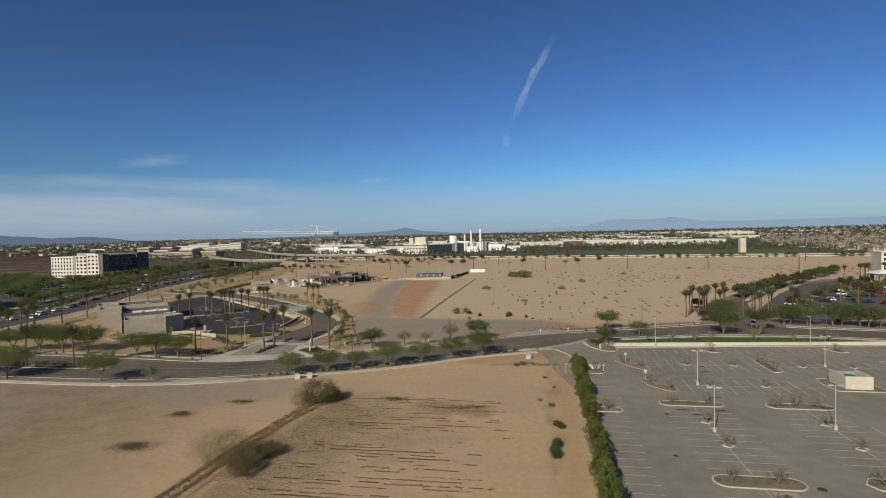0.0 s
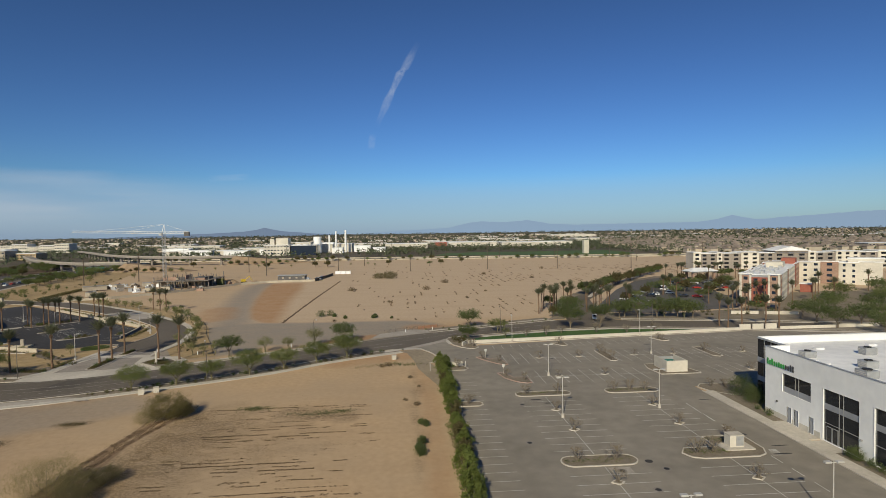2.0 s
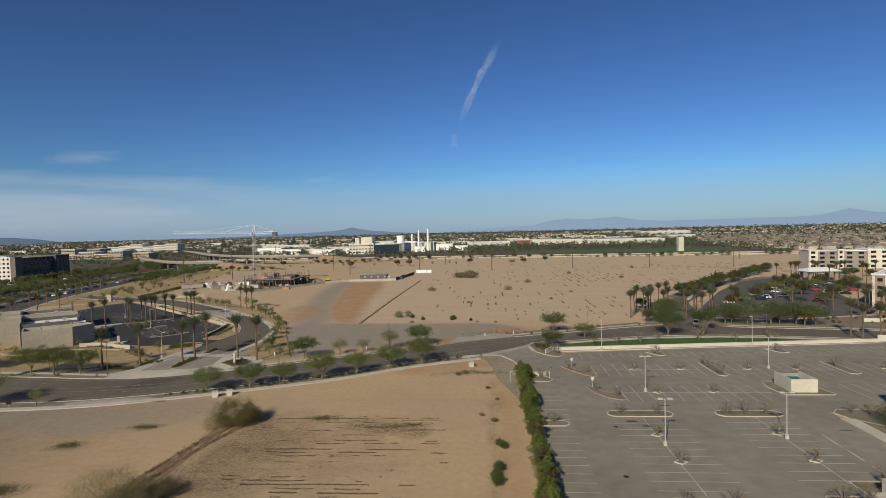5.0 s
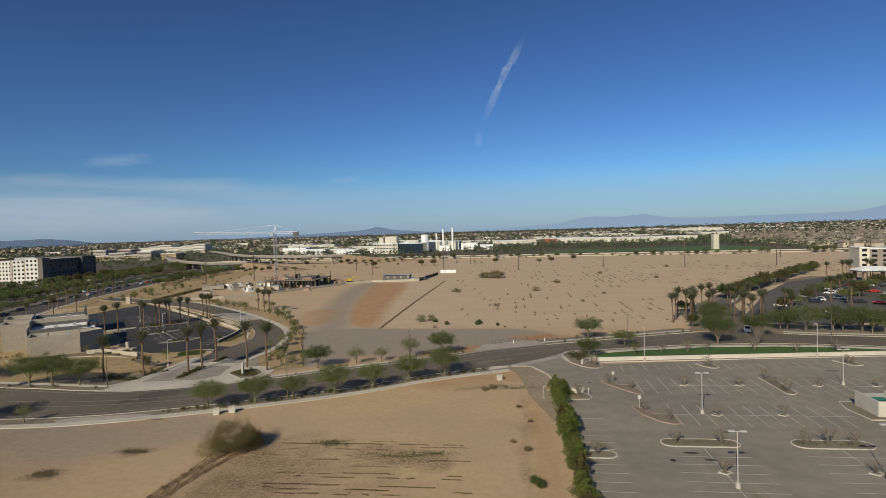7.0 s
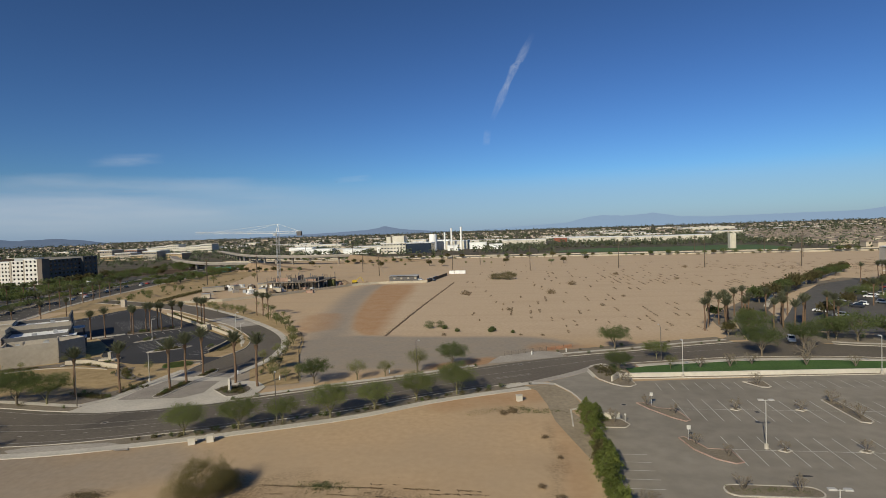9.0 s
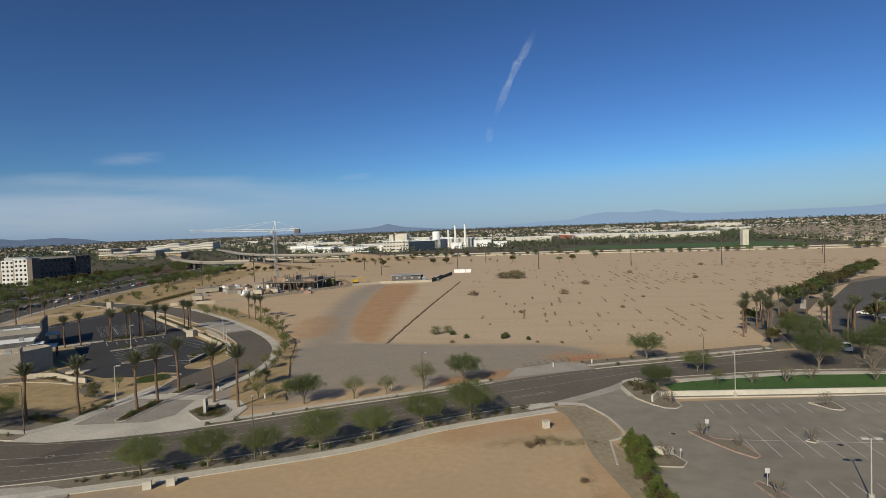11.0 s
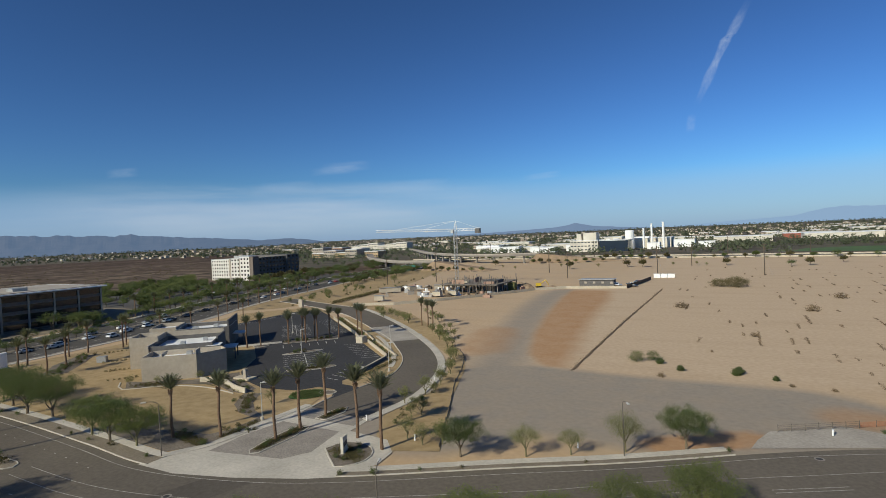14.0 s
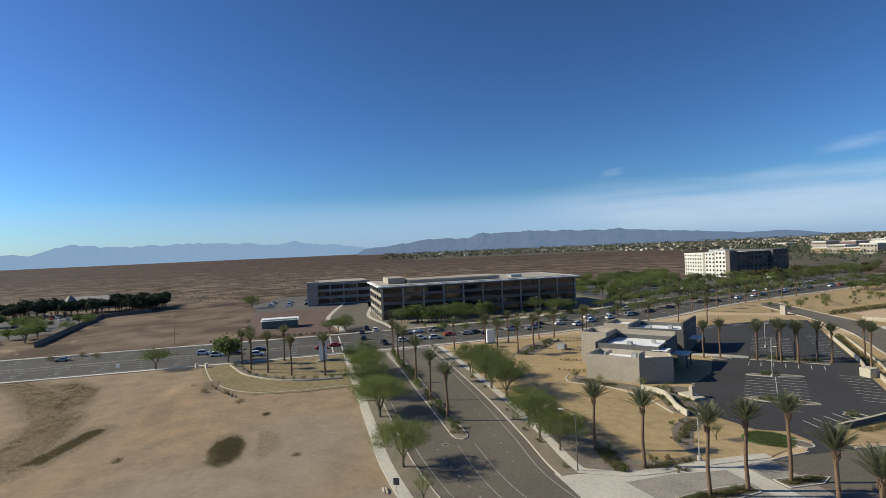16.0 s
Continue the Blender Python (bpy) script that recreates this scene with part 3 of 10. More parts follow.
    me.polygons.foreach_set("use_smooth", [True] * len(me.polygons))
    return tagged(new("soil_field", me), "bare tan desert soil of vacant lots with tracks", kind="structure")


soil_ground()


# ---- roads ----
tree_line = spline([(-209, 105.8), (-170, 105.8), (-135, 105.9), (-108, 106.2), (-85, 109.3), (-63.8, 116.9), (-55.4, 120.7), (-40.5, 127.8), (-33.3, 132.2), (-26, 137.8), (-18.2, 142.5), (-9, 147.2), (-4, 149.6)])
south_kerb = offset(tree_line, 2.4)
north_kerb = spline([(-209, 132.3), (-170, 131.8), (-140, 130.9), (-115, 129.3), (-97, 128.0), (-80, 131.0), (-66, 136.3), (-45, 148.0), (-31.5, 155.2), (-22, 160.9), (-12, 167.2), (-1, 173.1), (10.5, 178.0), (22, 182.2), (33, 186.4), (46, 191.5), (58, 195.5), (66, 195.6), (76, 193.2), (84, 190.0), (95, 187.6), (115, 183.5), (150, 172.5), (200, 160), (300, 150), (420, 148)])
south_kerb_east = spline([(11.5, 163.0), (18.5, 168.6), (27, 171.2), (34.4, 173.0), (49, 176.2), (69, 177.2), (84, 175.6), (110, 169.5), (150, 158), (200, 146), (300, 137), (420, 136)])
road = thing("road", "", "", kind="structure")
tagged(road, "grey asphalt street curving between vacant lots")


def resample(line, n):
    d = [0.0]
    for a, b in zip(line, line[1:]):
        d.append(d[-1] + (b - a).length)
    out = []
    j = 0
    for k in range(n):
        s = d[-1] * k / (n - 1)
        while j < len(d) - 2 and d[j + 1] < s:
            j += 1
        t = (s - d[j]) / max(d[j + 1] - d[j], 1e-6)
        out.append(line[j].lerp(line[j + 1], t))
    return out


full_south = south_kerb + [Vector((4, 157.5, 0))] + south_kerb_east
part("road_surface", strip_mesh(resample(north_kerb, 200), resample(full_south, 200), 0.03), "asphalt_road", road)
# widening before the lot's driveway
part("road_apron", flat([(-6, 151.5), (12.5, 167.5), (9, 160.4), (1.5, 154.2), (-3, 151.2)], 0.034), "asphalt_road", road)

arterial_mid = spline([(-231, -420), (-232, -150), (-232.5, 0), (-232.5, 100), (-236, 170), (-249, 232), (-264, 266), (-279, 308), (-293, 363), (-313, 445), (-327, 523), (-352, 680), (-392, 900)], 12)
arterial = tagged(thing("arterial_road", "", "", kind="structure"), "wide grey multi-lane arterial road")
band("road_surface", arterial_mid, -20, 20, "asphalt_old", 0.045, parent=arterial)
band("kerb", arterial_mid, -20.2, -20, "concrete", -0.05, 0.2, arterial)
band("kerb", arterial_mid, 20, 20.2, "concrete", -0.05, 0.2, arterial)
band("sidewalk", arterial_mid, -23.2, -21.2, "concrete", -0.05, 0.17, arterial)
band("sidewalk", arterial_mid, 21.2, 23.2, "concrete", -0.05, 0.17, arterial)
for off_, w_ in ((-0.5, 0.15), (0.4, 0.15), (-4.2, 0.15)):
    band("lane_line", arterial_mid, off_, off_ + w_, "paint_yellow" if abs(off_) < 1 else "paint_white", 0.052, parent=arterial)


def dashes(line, off, length, gap, mat, parent, w=0.13, z=0.042, start=0.0, name="lane_dash"):
    d, s = 0.0, start
    L = offset(line, off)
    acc = [0.0]
    for a, b in zip(L, L[1:]):
        acc.append(acc[-1] + (b - a).length)

    def at(s):
        i = max(k for k in range(len(acc)) if acc[k] <= s)
        i = min(i, len(L) - 2)
        return L[i].lerp(L[i + 1], (s - acc[i]) / max(acc[i + 1] - acc[i], 1e-6))
    while s + length < acc[-1]:
        a, b = at(s), at(s + length)
        n = (b - a).normalized()
        n = Vector((-n.y, n.x, 0)) * w * 0.5
        bm = bmesh.new()
        bm.faces.new([bm.verts.new((p.x, p.y, z)) for p in (a - n, b - n, b + n, a + n)])
        bm.normal_update()
        part(name, bm, mat, parent)
        s += length + gap


for off_ in (-15.6, -11.8, -8.0, 8.0, 11.8, 15.6):
    dashes(arterial_mid[14:60], off_, 3.0, 9.0, "paint_white", arterial, 0.2, 0.053, name="lane_dash")
west_part = [p for p in south_kerb if p.x < -62]
dashes(west_part, 5.0, 0.9, 2.9, "lane_paint", road)
nwest = [p for p in north_kerb if p.x < -100]
dashes(nwest, -4.6, 0.6, 3.4, "lane_paint", road)
band("bike_line", [p for p in north_kerb if p.x < 58], -1.75, -1.62, "lane_paint", 0.041, parent=road)
band("bike_line", [p for p in south_kerb if p.x < -10], 1.6, 1.73, "lane_paint", 0.041, parent=road)
mid_line = [a.lerp(b, 0.5) for a, b in zip(resample(north_kerb, 200), resample(full_south, 200))]
mid_w = [p for p in mid_line if -116 < p.x < -66]
band("turn_line", offset(mid_w, 1.4), -0.06, 0.06, "lane_paint", 0.041, parent=road)
band("turn_line", offset(mid_w, -1.6), -0.06, 0.06, "lane_paint", 0.041, parent=road)
mid_e = [p for p in mid_line if -66 <= p.x < -16]
band("turn_line", offset(mid_e, 1.7), -0.06, 0.06, "lane_paint", 0.041, parent=road)
band("turn_line", offset(mid_e, -1.7), -0.06, 0.06, "lane_paint", 0.041, parent=road)
mid_f = [p for p in mid_line if -16 <= p.x < 50]
band("turn_line", offset(mid_f, 0.9), -0.06, 0.06, "lane_paint", 0.041, parent=road)
band("turn_line", [p for p in mid_line if -14 < p.x < -4], -3.4, -3.25, "lane_paint", 0.041, parent=road)
band("turn_line", [p for p in mid_line if -14 < p.x < -4], -2.6, -2.45, "lane_paint", 0.041, parent=road)
# patched trench across the lanes
part("road_patch", flat([(-84, 128), (-76, 130.5), (-79, 121.5), (-87, 119)], 0.037), "asphalt_patch", road)

# kerbs, walks and planting strips along the street
kerbs = tagged(thing("kerb", "", "", kind="structure"), "pale concrete kerbs along the street")
band("kerb", south_kerb, -0.2, 0.0, "concrete", -0.05, 0.17, kerbs)
nk_gap = [[p for p in north_kerb if p.x < -96], [p for p in north_kerb if -69 < p.x < -13], [p for p in north_kerb if 6 < p.x < 57], [p for p in north_kerb if p.x > 79]]
for seg in nk_gap:
    band("kerb", seg, 0.0, 0.2, "concrete", -0.05, 0.17, kerbs)
band("kerb", south_kerb_east, -0.2, 0.0, "concrete", -0.05, 0.17, kerbs)
walks = tagged(thing("sidewalk", "", "", kind="structure"), "pale concrete sidewalks beside the street")
band("walk_slab", tree_line, -2.9, -0.95, "concrete", -0.05, 0.13, walks)
for seg in nk_gap[1:2]:
    band("walk_slab", seg, 1.5, 3.1, "concrete", -0.05, 0.13, walks)
for seg in nk_gap[2:3]:
    band("walk_slab", seg, 2.6, 4.0, "concrete", -0.05, 0.13, walks)
band("walk_slab", nk_gap[3], 2.4, 3.9, "concrete", -0.05, 0.13, walks)
band("walk_slab", nk_gap[0], 3.0, 4.6, "concrete", -0.05, 0.13, walks)
band("walk_slab", south_kerb_east[3:], -3.8, -1.8, "concrete", -0.05, 0.13, walks)
strips = tagged(thing("planting_strip", "", "", kind="structure"), "brown gravel planting strips beside the street")
band("gravel", tree_line, -0.95, 2.2, "granite_gravel", -0.05, 0.10, strips)
band("gravel", nk_gap[1], 0.2, 1.5, "granite_gravel", -0.05, 0.10, strips)
band("gravel", nk_gap[2], 0.2, 2.6, "granite_gravel", -0.05, 0.10, strips)
band("gravel", nk_gap[2], 4.0, 7.5, "granite_gravel", -0.05, 0.08, strips)
band("gravel", nk_gap[0], 0.2, 3.0, "granite_gravel", -0.05, 0.10, strips)
band("gravel", nk_gap[3], 0.2, 2.4, "granite_gravel", -0.05, 0.10, strips)
band("gravel", south_kerb_east[1:], -1.8, -0.2, "granite_gravel", -0.05, 0.10, strips)

# road median with palms
median_pts = [(-206, 117.3), (-119, 117.3), (-117.6, 117.7), (-116.8, 118.8), (-117.6, 119.9), (-119, 120.3), (-206, 120.3)]
median = tagged(thing("median", "", "", kind="structure"), "kerbed road median planted with palms and shrubs")
bm, inner = loop_kerb(median_pts)
part("kerb", bm, "concrete", median)
part("gravel", flat([(p.x, p.y) for p in inner], 0.12), "granite_gravel", median)
part("median_tip", flat([(-204, 116.2), (-178, 117.2), (-178, 120.5), (-204, 121)], 0.04), "paver", median)
# stop bars and crosswalks at the crossing
for x0, y0, x1, y1 in ((-212, 109, -211.4, 131), (-208.4, 109, -207.8, 131), (-251, 103, -214, 103.5), (-251, 99.5, -214, 100)):
    part("crosswalk_line", flat([(x0, y0), (x1, y0), (x1, y1), (x0, y1)], 0.056), "paint_white", arterial)
# street running west beyond the crossing
west_road = tagged(thing("side_street", "", "", kind="structure"), "grey side street beyond the arterial crossing")
ws = spline([(-250, 118), (-275, 116), (-310, 112), (-345, 116), (-400, 125), (-470, 128)], 6)
band("road_surface", ws, -9, 10, "asphalt_road", 0.03, parent=west_road)
band("walk_slab", ws[2:], 10, 12.2, "concrete", -0.05, 0.15, west_road)
band("walk_slab", ws[2:], -11, -9, "concrete", -0.05, 0.15, west_road)

lot_apron = tagged(thing("driveway", "", "", kind="structure"), "pale concrete driveway into the vacant lot")
part("apron", flat([(-91, 108.6), (-88, 110.4), (-75.5, 113.2), (-71, 112.4), (-69.4, 110.4), (-71.4, 110.0), (-74.4, 110.6), (-84.6, 108.4), (-88.4, 107.2)], 0.118), "concrete_old", lot_apron)

# drainage openings and manholes in the street
def manhole(x, y, z, parent, r=0.42, ring=0.7):
    bm = bmesh.new()
    bmesh.ops.create_circle(bm, cap_ends=True, segments=20, radius=ring, matrix=Matrix.Translation((x, y, z)))
    collar = part("manhole_collar", bm, "concrete_flyover", parent)
    bm = bmesh.new()
    bmesh.ops.create_circle(bm, cap_ends=True, segments=20, radius=r, matrix=Matrix.Translation((x, y, z + 0.006)))
    part("manhole_cover", bm, "black_iron", collar)


for x, y in ((-64, 128.5), (-115.5, 115.2), (-5, 168), (-84, 122.5)):
    manhole(x, y, 0.044, road)

# ---- driveway into the car park ----
drive = tagged(thing("driveway", "", "", kind="structure"), "concrete driveway apron from street to car park")
part("gutter_band", flat([(-6.4, 150.8), (-2.5, 153.2), (4.2, 158.6), (9.0, 163.2), (12.1, 167), (10.8, 161.4), (6.2, 157.2), (1.0, 153.0), (-3.2, 150.9)], 0.05), "concrete_old", drive)
part("kerb_return", flat([(-9.6, 149.0), (-5.8, 151.0), (-1.2, 152.4), (2.4, 151.6), (3.3, 150.0), (0.4, 150.5), (-3.4, 150.1), (-7.6, 147.6)], 0.12), "concrete", drive)
part("kerb_return", flat([(12.0, 167.2), (15.2, 169.6), (16.6, 168.4), (13.4, 165.4), (12.2, 161.0), (11.8, 156.2), (11.3, 156.4), (10.6, 161.2)], 0.12), "concrete", drive)
part("drive_asphalt", flat([(1.0, 152.8), (3.3, 150), (5.2, 145.3), (6.6, 140.5), (8.5, 136), (8.5, 128), (20, 128), (20, 148.5), (14.8, 151), (12.4, 154.5), (11.2, 158.0), (10.6, 161.2), (6.2, 157.0)], 0.06), "asphalt_lot", drive)
kline = spline([(2.4, 150.8), (4.0, 147.8), (5.3, 145.1), (6.6, 140.4), (7.0, 137.4), (6.4, 135.4), (4.3, 133.9)], 1)
band("kerb", kline, 0.0, 0.26, "concrete", -0.05, 0.22, drive)
band("kerb", [Vector((4.3, 133.9, 0)), Vector((4.0, 125.3, 0))], 0.0, 0.26, "concrete", -0.05, 0.22, drive)
part("verge", flat([(-4.2, 149.4), (-1.4, 149.9), (2.3, 150.4), (4.0, 147.4), (5.2, 144.8), (6.4, 140), (6.7, 137.4), (6.2, 135.6), (4.1, 134.1), (7.6, 125), (7.6, 112), (5.4, 112), (3.0, 121), (1.2, 128), (0.2, 137), (-1.6, 146)], 0.05), "verge_soil", drive)
part("utility_lid", boxes((-5.2, 146.9, 0.0, -3.4, 147.9, 0.08)), "concrete", drive)

# ---- car park ----
lot = tagged(thing("car_park", "", "", kind="structure"), "empty grey asphalt car park with white stall lines")
part("lot_surface", flat([(8.7, -40), (61.2, -40), (61.2, 105), (160, 105), (160, 168), (108, 166.2), (20, 153.6), (18, 149), (8.7, 128)], 0.055), "asphalt_lot", lot)


def mark(x0, y0, x1, y1, mat="paint_white", name="stall_line", z=0.066):
    part(name, flat([(x0, y0), (x1, y0), (x1, y1), (x0, y1)], z), mat, lot)


stall_mesh = {}


def stall(x, y, length, along_x):
    """A stall line sharing its mesh with its equals."""
    key = (round(length, 2), along_x)
    if key not in stall_mesh:
        w = 0.055
        pts = [(0, -w), (length, -w), (length, w), (0, w)] if along_x else [(w, 0), (w, length), (-w, length), (-w, 0)]
        bm = flat(pts, 0)
        me = bpy.data.meshes.new("stall_line")
        bm.to_mesh(me)
        bm.free()
        me.materials.append(M["paint_white"])
        stall_mesh[key] = me
    ob = new("stall_line", stall_mesh[key])
    ob.location = (x, y, 0.066)
    ob.parent = lot


S = 2.745
# west row along the hedge
for k in range(-6, 21):
    y = 59.25 + S * k
    if not (96.2 < y < 100.2):
        stall(8.9, y, 5.0, True)
# two double rows
for k in range(-6, 4):
    stall(21.1, 62.5 + S * k, 11.8, True) if k < 2 else None
    stall(40.6, 60.6 + S * k, 11.6, True) if k < 3 else None
for k in range(10):
    stall(21.2, 73.8 + S * k, 11.6, True)
    y = 77.4 + S * k
    if y < 100:
        stall(40.7, y, 10.8 if k else 6.5, True)
mark(26.95, 72.4, 27.07, 101.6)
mark(26.95, 0, 27.07, 67.9)
mark(46.68, 76.6, 46.80, 102.0)
mark(46.68, 0, 46.80, 68.8)
# rows north of the building
for k in range(40):
    x = 27.0 + S * k
    if x > 57 and x < 70:
        continue
    if x < 57:
        stall(x, 111.3, 10.9, False)
    elif x > 72 and x < 112:
        stall(x, 113, 10.2, False)
for k in range(36):
    x = 24.6 + S * k
    if not (50.6 < x < 54.6):
        stall(x, 129.4, 11.7, False)
for k in range(32):
    x = 24.0 + S * k
    y = 147.0 + 0.082 * (x - 24)
    if not (41.5 < x < 46.5):
        stall(x, y, 5.2, False)
mark(23.6, 116.85, 57, 116.97)
mark(20.5, 135.35, 110, 135.47)
# fire lane dashes before the building
for k in range(12):
    mark(53.2, 40 + 4.4 * k, 53.32, 42.6 + 4.4 * k)
for k in range(6):
    mark(54.2 - 0.1 * k, 71.0 - 0.4 * k, 55.6 - 0.1 * k, 71.15 - 0.4 * k)
mark(53.3, 84, 53.45, 88)
mark(53.3, 90, 53.45, 94)
# concrete pads and covers
part("concrete_pad", flat([(27.4, 65.1), (30.6, 65.1), (30.6, 67.5), (27.4, 67.5)], 0.064), "concrete_old", lot)
for x, y in ((29.0, 66.3), (21.2, 97.0), (18.2, 77.8), (54.5, 77.5), (35.6, 66.3), (14.7, 137.4), (37.4, 134.3), (31.5, 60.3)):
    manhole(x, y, 0.072, lot)
for x, y, a, b in ((24.6, 99.8, 1.2, .35), (26.6, 97.4, 1.0, .3), (34.2, 69.0, .6, .6), (55.5, 69.5, 1.6, .25), (57.2, 72.5, 1.5, .18), (58.3, 96, 1.3, .2), (33, 108.5, 1.1, .3)):
    bm = bmesh.new()
    bmesh.ops.create_circle(bm, cap_ends=True, segments=14, radius=1, matrix=Matrix.LocRotScale((x, y, 0.068), None, (a, b, 1)))
    part("oil_stain", bm, "asphalt_dark", lot)


def island(pts, name="kerbed_island", fill="granite_gravel", kerb="concrete", label="", z=0.06):
    """A kerbed planting island."""
    ob = tagged(thing(name, "", "", kind="structure"), label or "kerbed planting island in the car park")
    bm, inner = loop_kerb(pts, 0.2, 0.0, 0.21)
    part("kerb", bm, kerb, ob)
    part("gravel", flat([(p.x, p.y) for p in inner], 0.17), fill, ob)
    return ob


island(rounded(21.1, 68.0, 32.8, 71.8, 1.85))
island(rounded(21.1, 102.0, 33.0, 105.2, 1.55))
island(rounded(40.6, 102.2, 52.3, 105.6, 1.65))
island([(40.4, 71.2), (41.2, 69.5), (43, 68.8), (51.5, 68.8), (53, 69.6), (53.9, 71.5), (53.9, 76.6), (53.2, 77.2), (52.4, 77.2), (46.9, 77.2), (46.9, 73.0), (41.6, 73.0)])
island([(8.8, 97.0), (12.6, 97.0), (13.5, 97.8), (13.5, 99.0), (12.6, 99.8), (8.8, 99.8)])
island([(8.8, 125.0), (12.9, 125.0), (13.9, 126.6), (12.6, 129.6), (8.8, 129.6)])
island([(17.2, 138.4), (18.6, 138.8), (20.6, 135.6), (23.6, 135.2), (24.6, 129.4), (23.6, 128.6), (21.6, 130.6), (18.6, 135.2)], kerb="red_kerb")
island([(20.2, 121.0), (21.2, 121.6), (22.4, 119.6), (23.4, 117.0), (26.6, 116.6), (26.9, 112.2), (25.6, 111.6), (23.4, 113.0), (21.2, 116.4)], kerb="red_kerb")
island([(51.6, 141.6), (52.8, 142.2), (54.2, 141.4), (54.2, 130.2), (53.2, 129.2), (51.8, 129.8)])
island([(42.2, 153.6), (46.6, 154.2), (46.6, 150.2), (45.8, 149.6), (44.4, 149.8)])
island([(75.0, 157.2), (79.4, 157.4), (79.4, 152.6), (77.2, 152.0)])
island([(81, 142.6), (83.5, 142.6), (83.8, 131.4), (82.4, 130.6), (81, 131.4)])
island([(61.4, 104.4), (63, 106.4), (71, 106.4), (72.5, 105), (70, 101), (69.2, 98), (65.3, 98), (62.4, 101)], label="kerbed planting bed beside the white office")
island([(11.0, 164.2), (13.2, 167.0), (18.2, 163.6), (20.3, 158.6), (19.4, 155.4), (19.8, 150.8), (18.4, 149.4), (16.4, 149.6), (14.6, 151.6), (12.4, 155.2)], label="kerbed corner bed at the car park entrance")


def diamond(x, y, r=1.0):
    island([(x - r, y), (x, y - r * 0.8), (x + r, y), (x, y + r * 0.8)], name="tree_diamond", label="small kerbed tree diamond in the car park")


DIAMONDS = [(27.0, 93.2), (27.2, 82.6), (46.6, 94.1), (46.5, 83.6), (34.2, 135.4), (45.4, 135.6), (34.3, 116.8), (45.6, 117.2), (46.7, 62.2), (60.8, 135.6), (72, 135.6), (92, 135.6), (82.3, 117.2), (27.0, 62.8), (96.5, 117.2)]
for x, y in DIAMONDS:
    diamond(x, y)

# kerbs round the lot
lot_edge = tagged(thing("kerb", "", "", kind="structure"), "concrete kerb round the car park")
part("kerb", boxes((8.45, -40, -0.05, 8.7, 124.9, 0.21)), "concrete", lot_edge)
part("kerb", boxes((60.8, -40, -0.05, 61.05, 101.5, 0.21)), "concrete", lot_edge)
front_walk = tagged(thing("sidewalk", "", "", kind="structure"), "pinkish concrete walk along the white office")
part("walk_slab", boxes((61.05, -40, -0.05, 63.2, 101.2, 0.2)), "concrete", front_walk)
for y0, y1 in ((74, 82.5),):
    part("walk_slab", boxes((63.2, y0, -0.05, 65.2, y1, 0.2)), "concrete", front_walk)
part("walk_slab", boxes((63.2, 68.6, -0.05, 65.2, 73.4, 0.2)), "concrete", front_walk)
beds = tagged(thing("planting_bed", "", "", kind="structure"), "gravel planting beds along the white office")
for y0, y1 in ((82.5, 101), (-40, 68.6)):
    part("gravel", boxes((63.2, y0, -0.05, 65.25, y1, 0.18)), "granite_gravel", beds)
part("gravel", boxes((65.25, 87.8, -0.05, 70, 98, 0.16)), "granite_gravel", beds)

# lawn and low wall between the lot and the street
lawn = tagged(part("lawn", flat([(20.5, 158.8), (44, 160.6), (75, 163.2), (105, 166.6), (104, 168.4), (84, 172.0), (69, 173.4), (49, 172.4), (34.4, 169.2), (27, 167.4), (20, 164.6)], 0.09), "grass"), "mown green lawn strip", kind="structure")
wall_low = tagged(thing("low_wall", "", "", kind="structure"), "low cream block wall along the car park")
bm = bmesh.new()
wl = [Vector((17.0, 156.4, 0)), Vector((110, 165.0, 0))]
part("wall_body", strip_mesh(offset(wl, 0.15), offset(wl, -0.15), 0.0, 1.0), "stucco_cream", wall_low)
part("wall_cap", strip_mesh(offset(wl, 0.21), offset(wl, -0.21), 1.0, 1.1), "stucco_cream", wall_low)
wl2 = [Vector((17.0, 156.4, 0)), Vector((15.0, 153.0, 0))]
part("wall_body", strip_mesh(offset(wl2, 0.15), offset(wl2, -0.15), 0.0, 1.35), "stucco_cream", wall_low)
part("kerb", strip_mesh(offset(wl, -1.0), offset(wl, -1.2), -0.05, 0.2), "concrete", wall_low)
part("gravel", strip_mesh(offset(wl, -0.16), offset(wl, -1.0), -0.05, 0.15), "granite_gravel", wall_low)
wall_e = tagged(thing("low_wall", "", "", kind="structure"), "low cream wall panels by the street palms")
for x0 in (110.6, 115.2, 119.8):
    part("wall_panel", boxes((x0, 166.0, 0, x0 + 3.9, 166.3, 1.9)), "stucco_cream", wall_e)
part("wall_body", boxes((124.5, 165.2, 0, 160, 165.5, 1.0)), "stucco_cream", wall_e)

# trash enclosure with a green bin
enc = thing("trash_enclosure", "roofless cream masonry trash enclosure with teal bin inside", "enclosure")
e0 = (60.6, 116.6, 65.8, 123.2)
island([(58.6, 115.1), (68.2, 115.1), (68.8, 115.8), (68.2, 117.6), (66.6, 124.8), (58.8, 125.0), (57.8, 121)], label="kerbed bed round the trash enclosure", fill="granite_gravel")
part("wall", boxes((e0[0], e0[1], 0.17, e0[2], e0[1] + 0.25, 2.85)), "stucco_cream", enc)
part("wall", boxes((e0[0], e0[1] + 0.25, 0.17, e0[0] + 0.25, e0[3], 2.85)), "stucco_cream", enc)
part("wall", boxes((e0[2] - 0.25, e0[1] + 0.25, 0.17, e0[2], e0[3], 2.85)), "stucco_cream", enc)
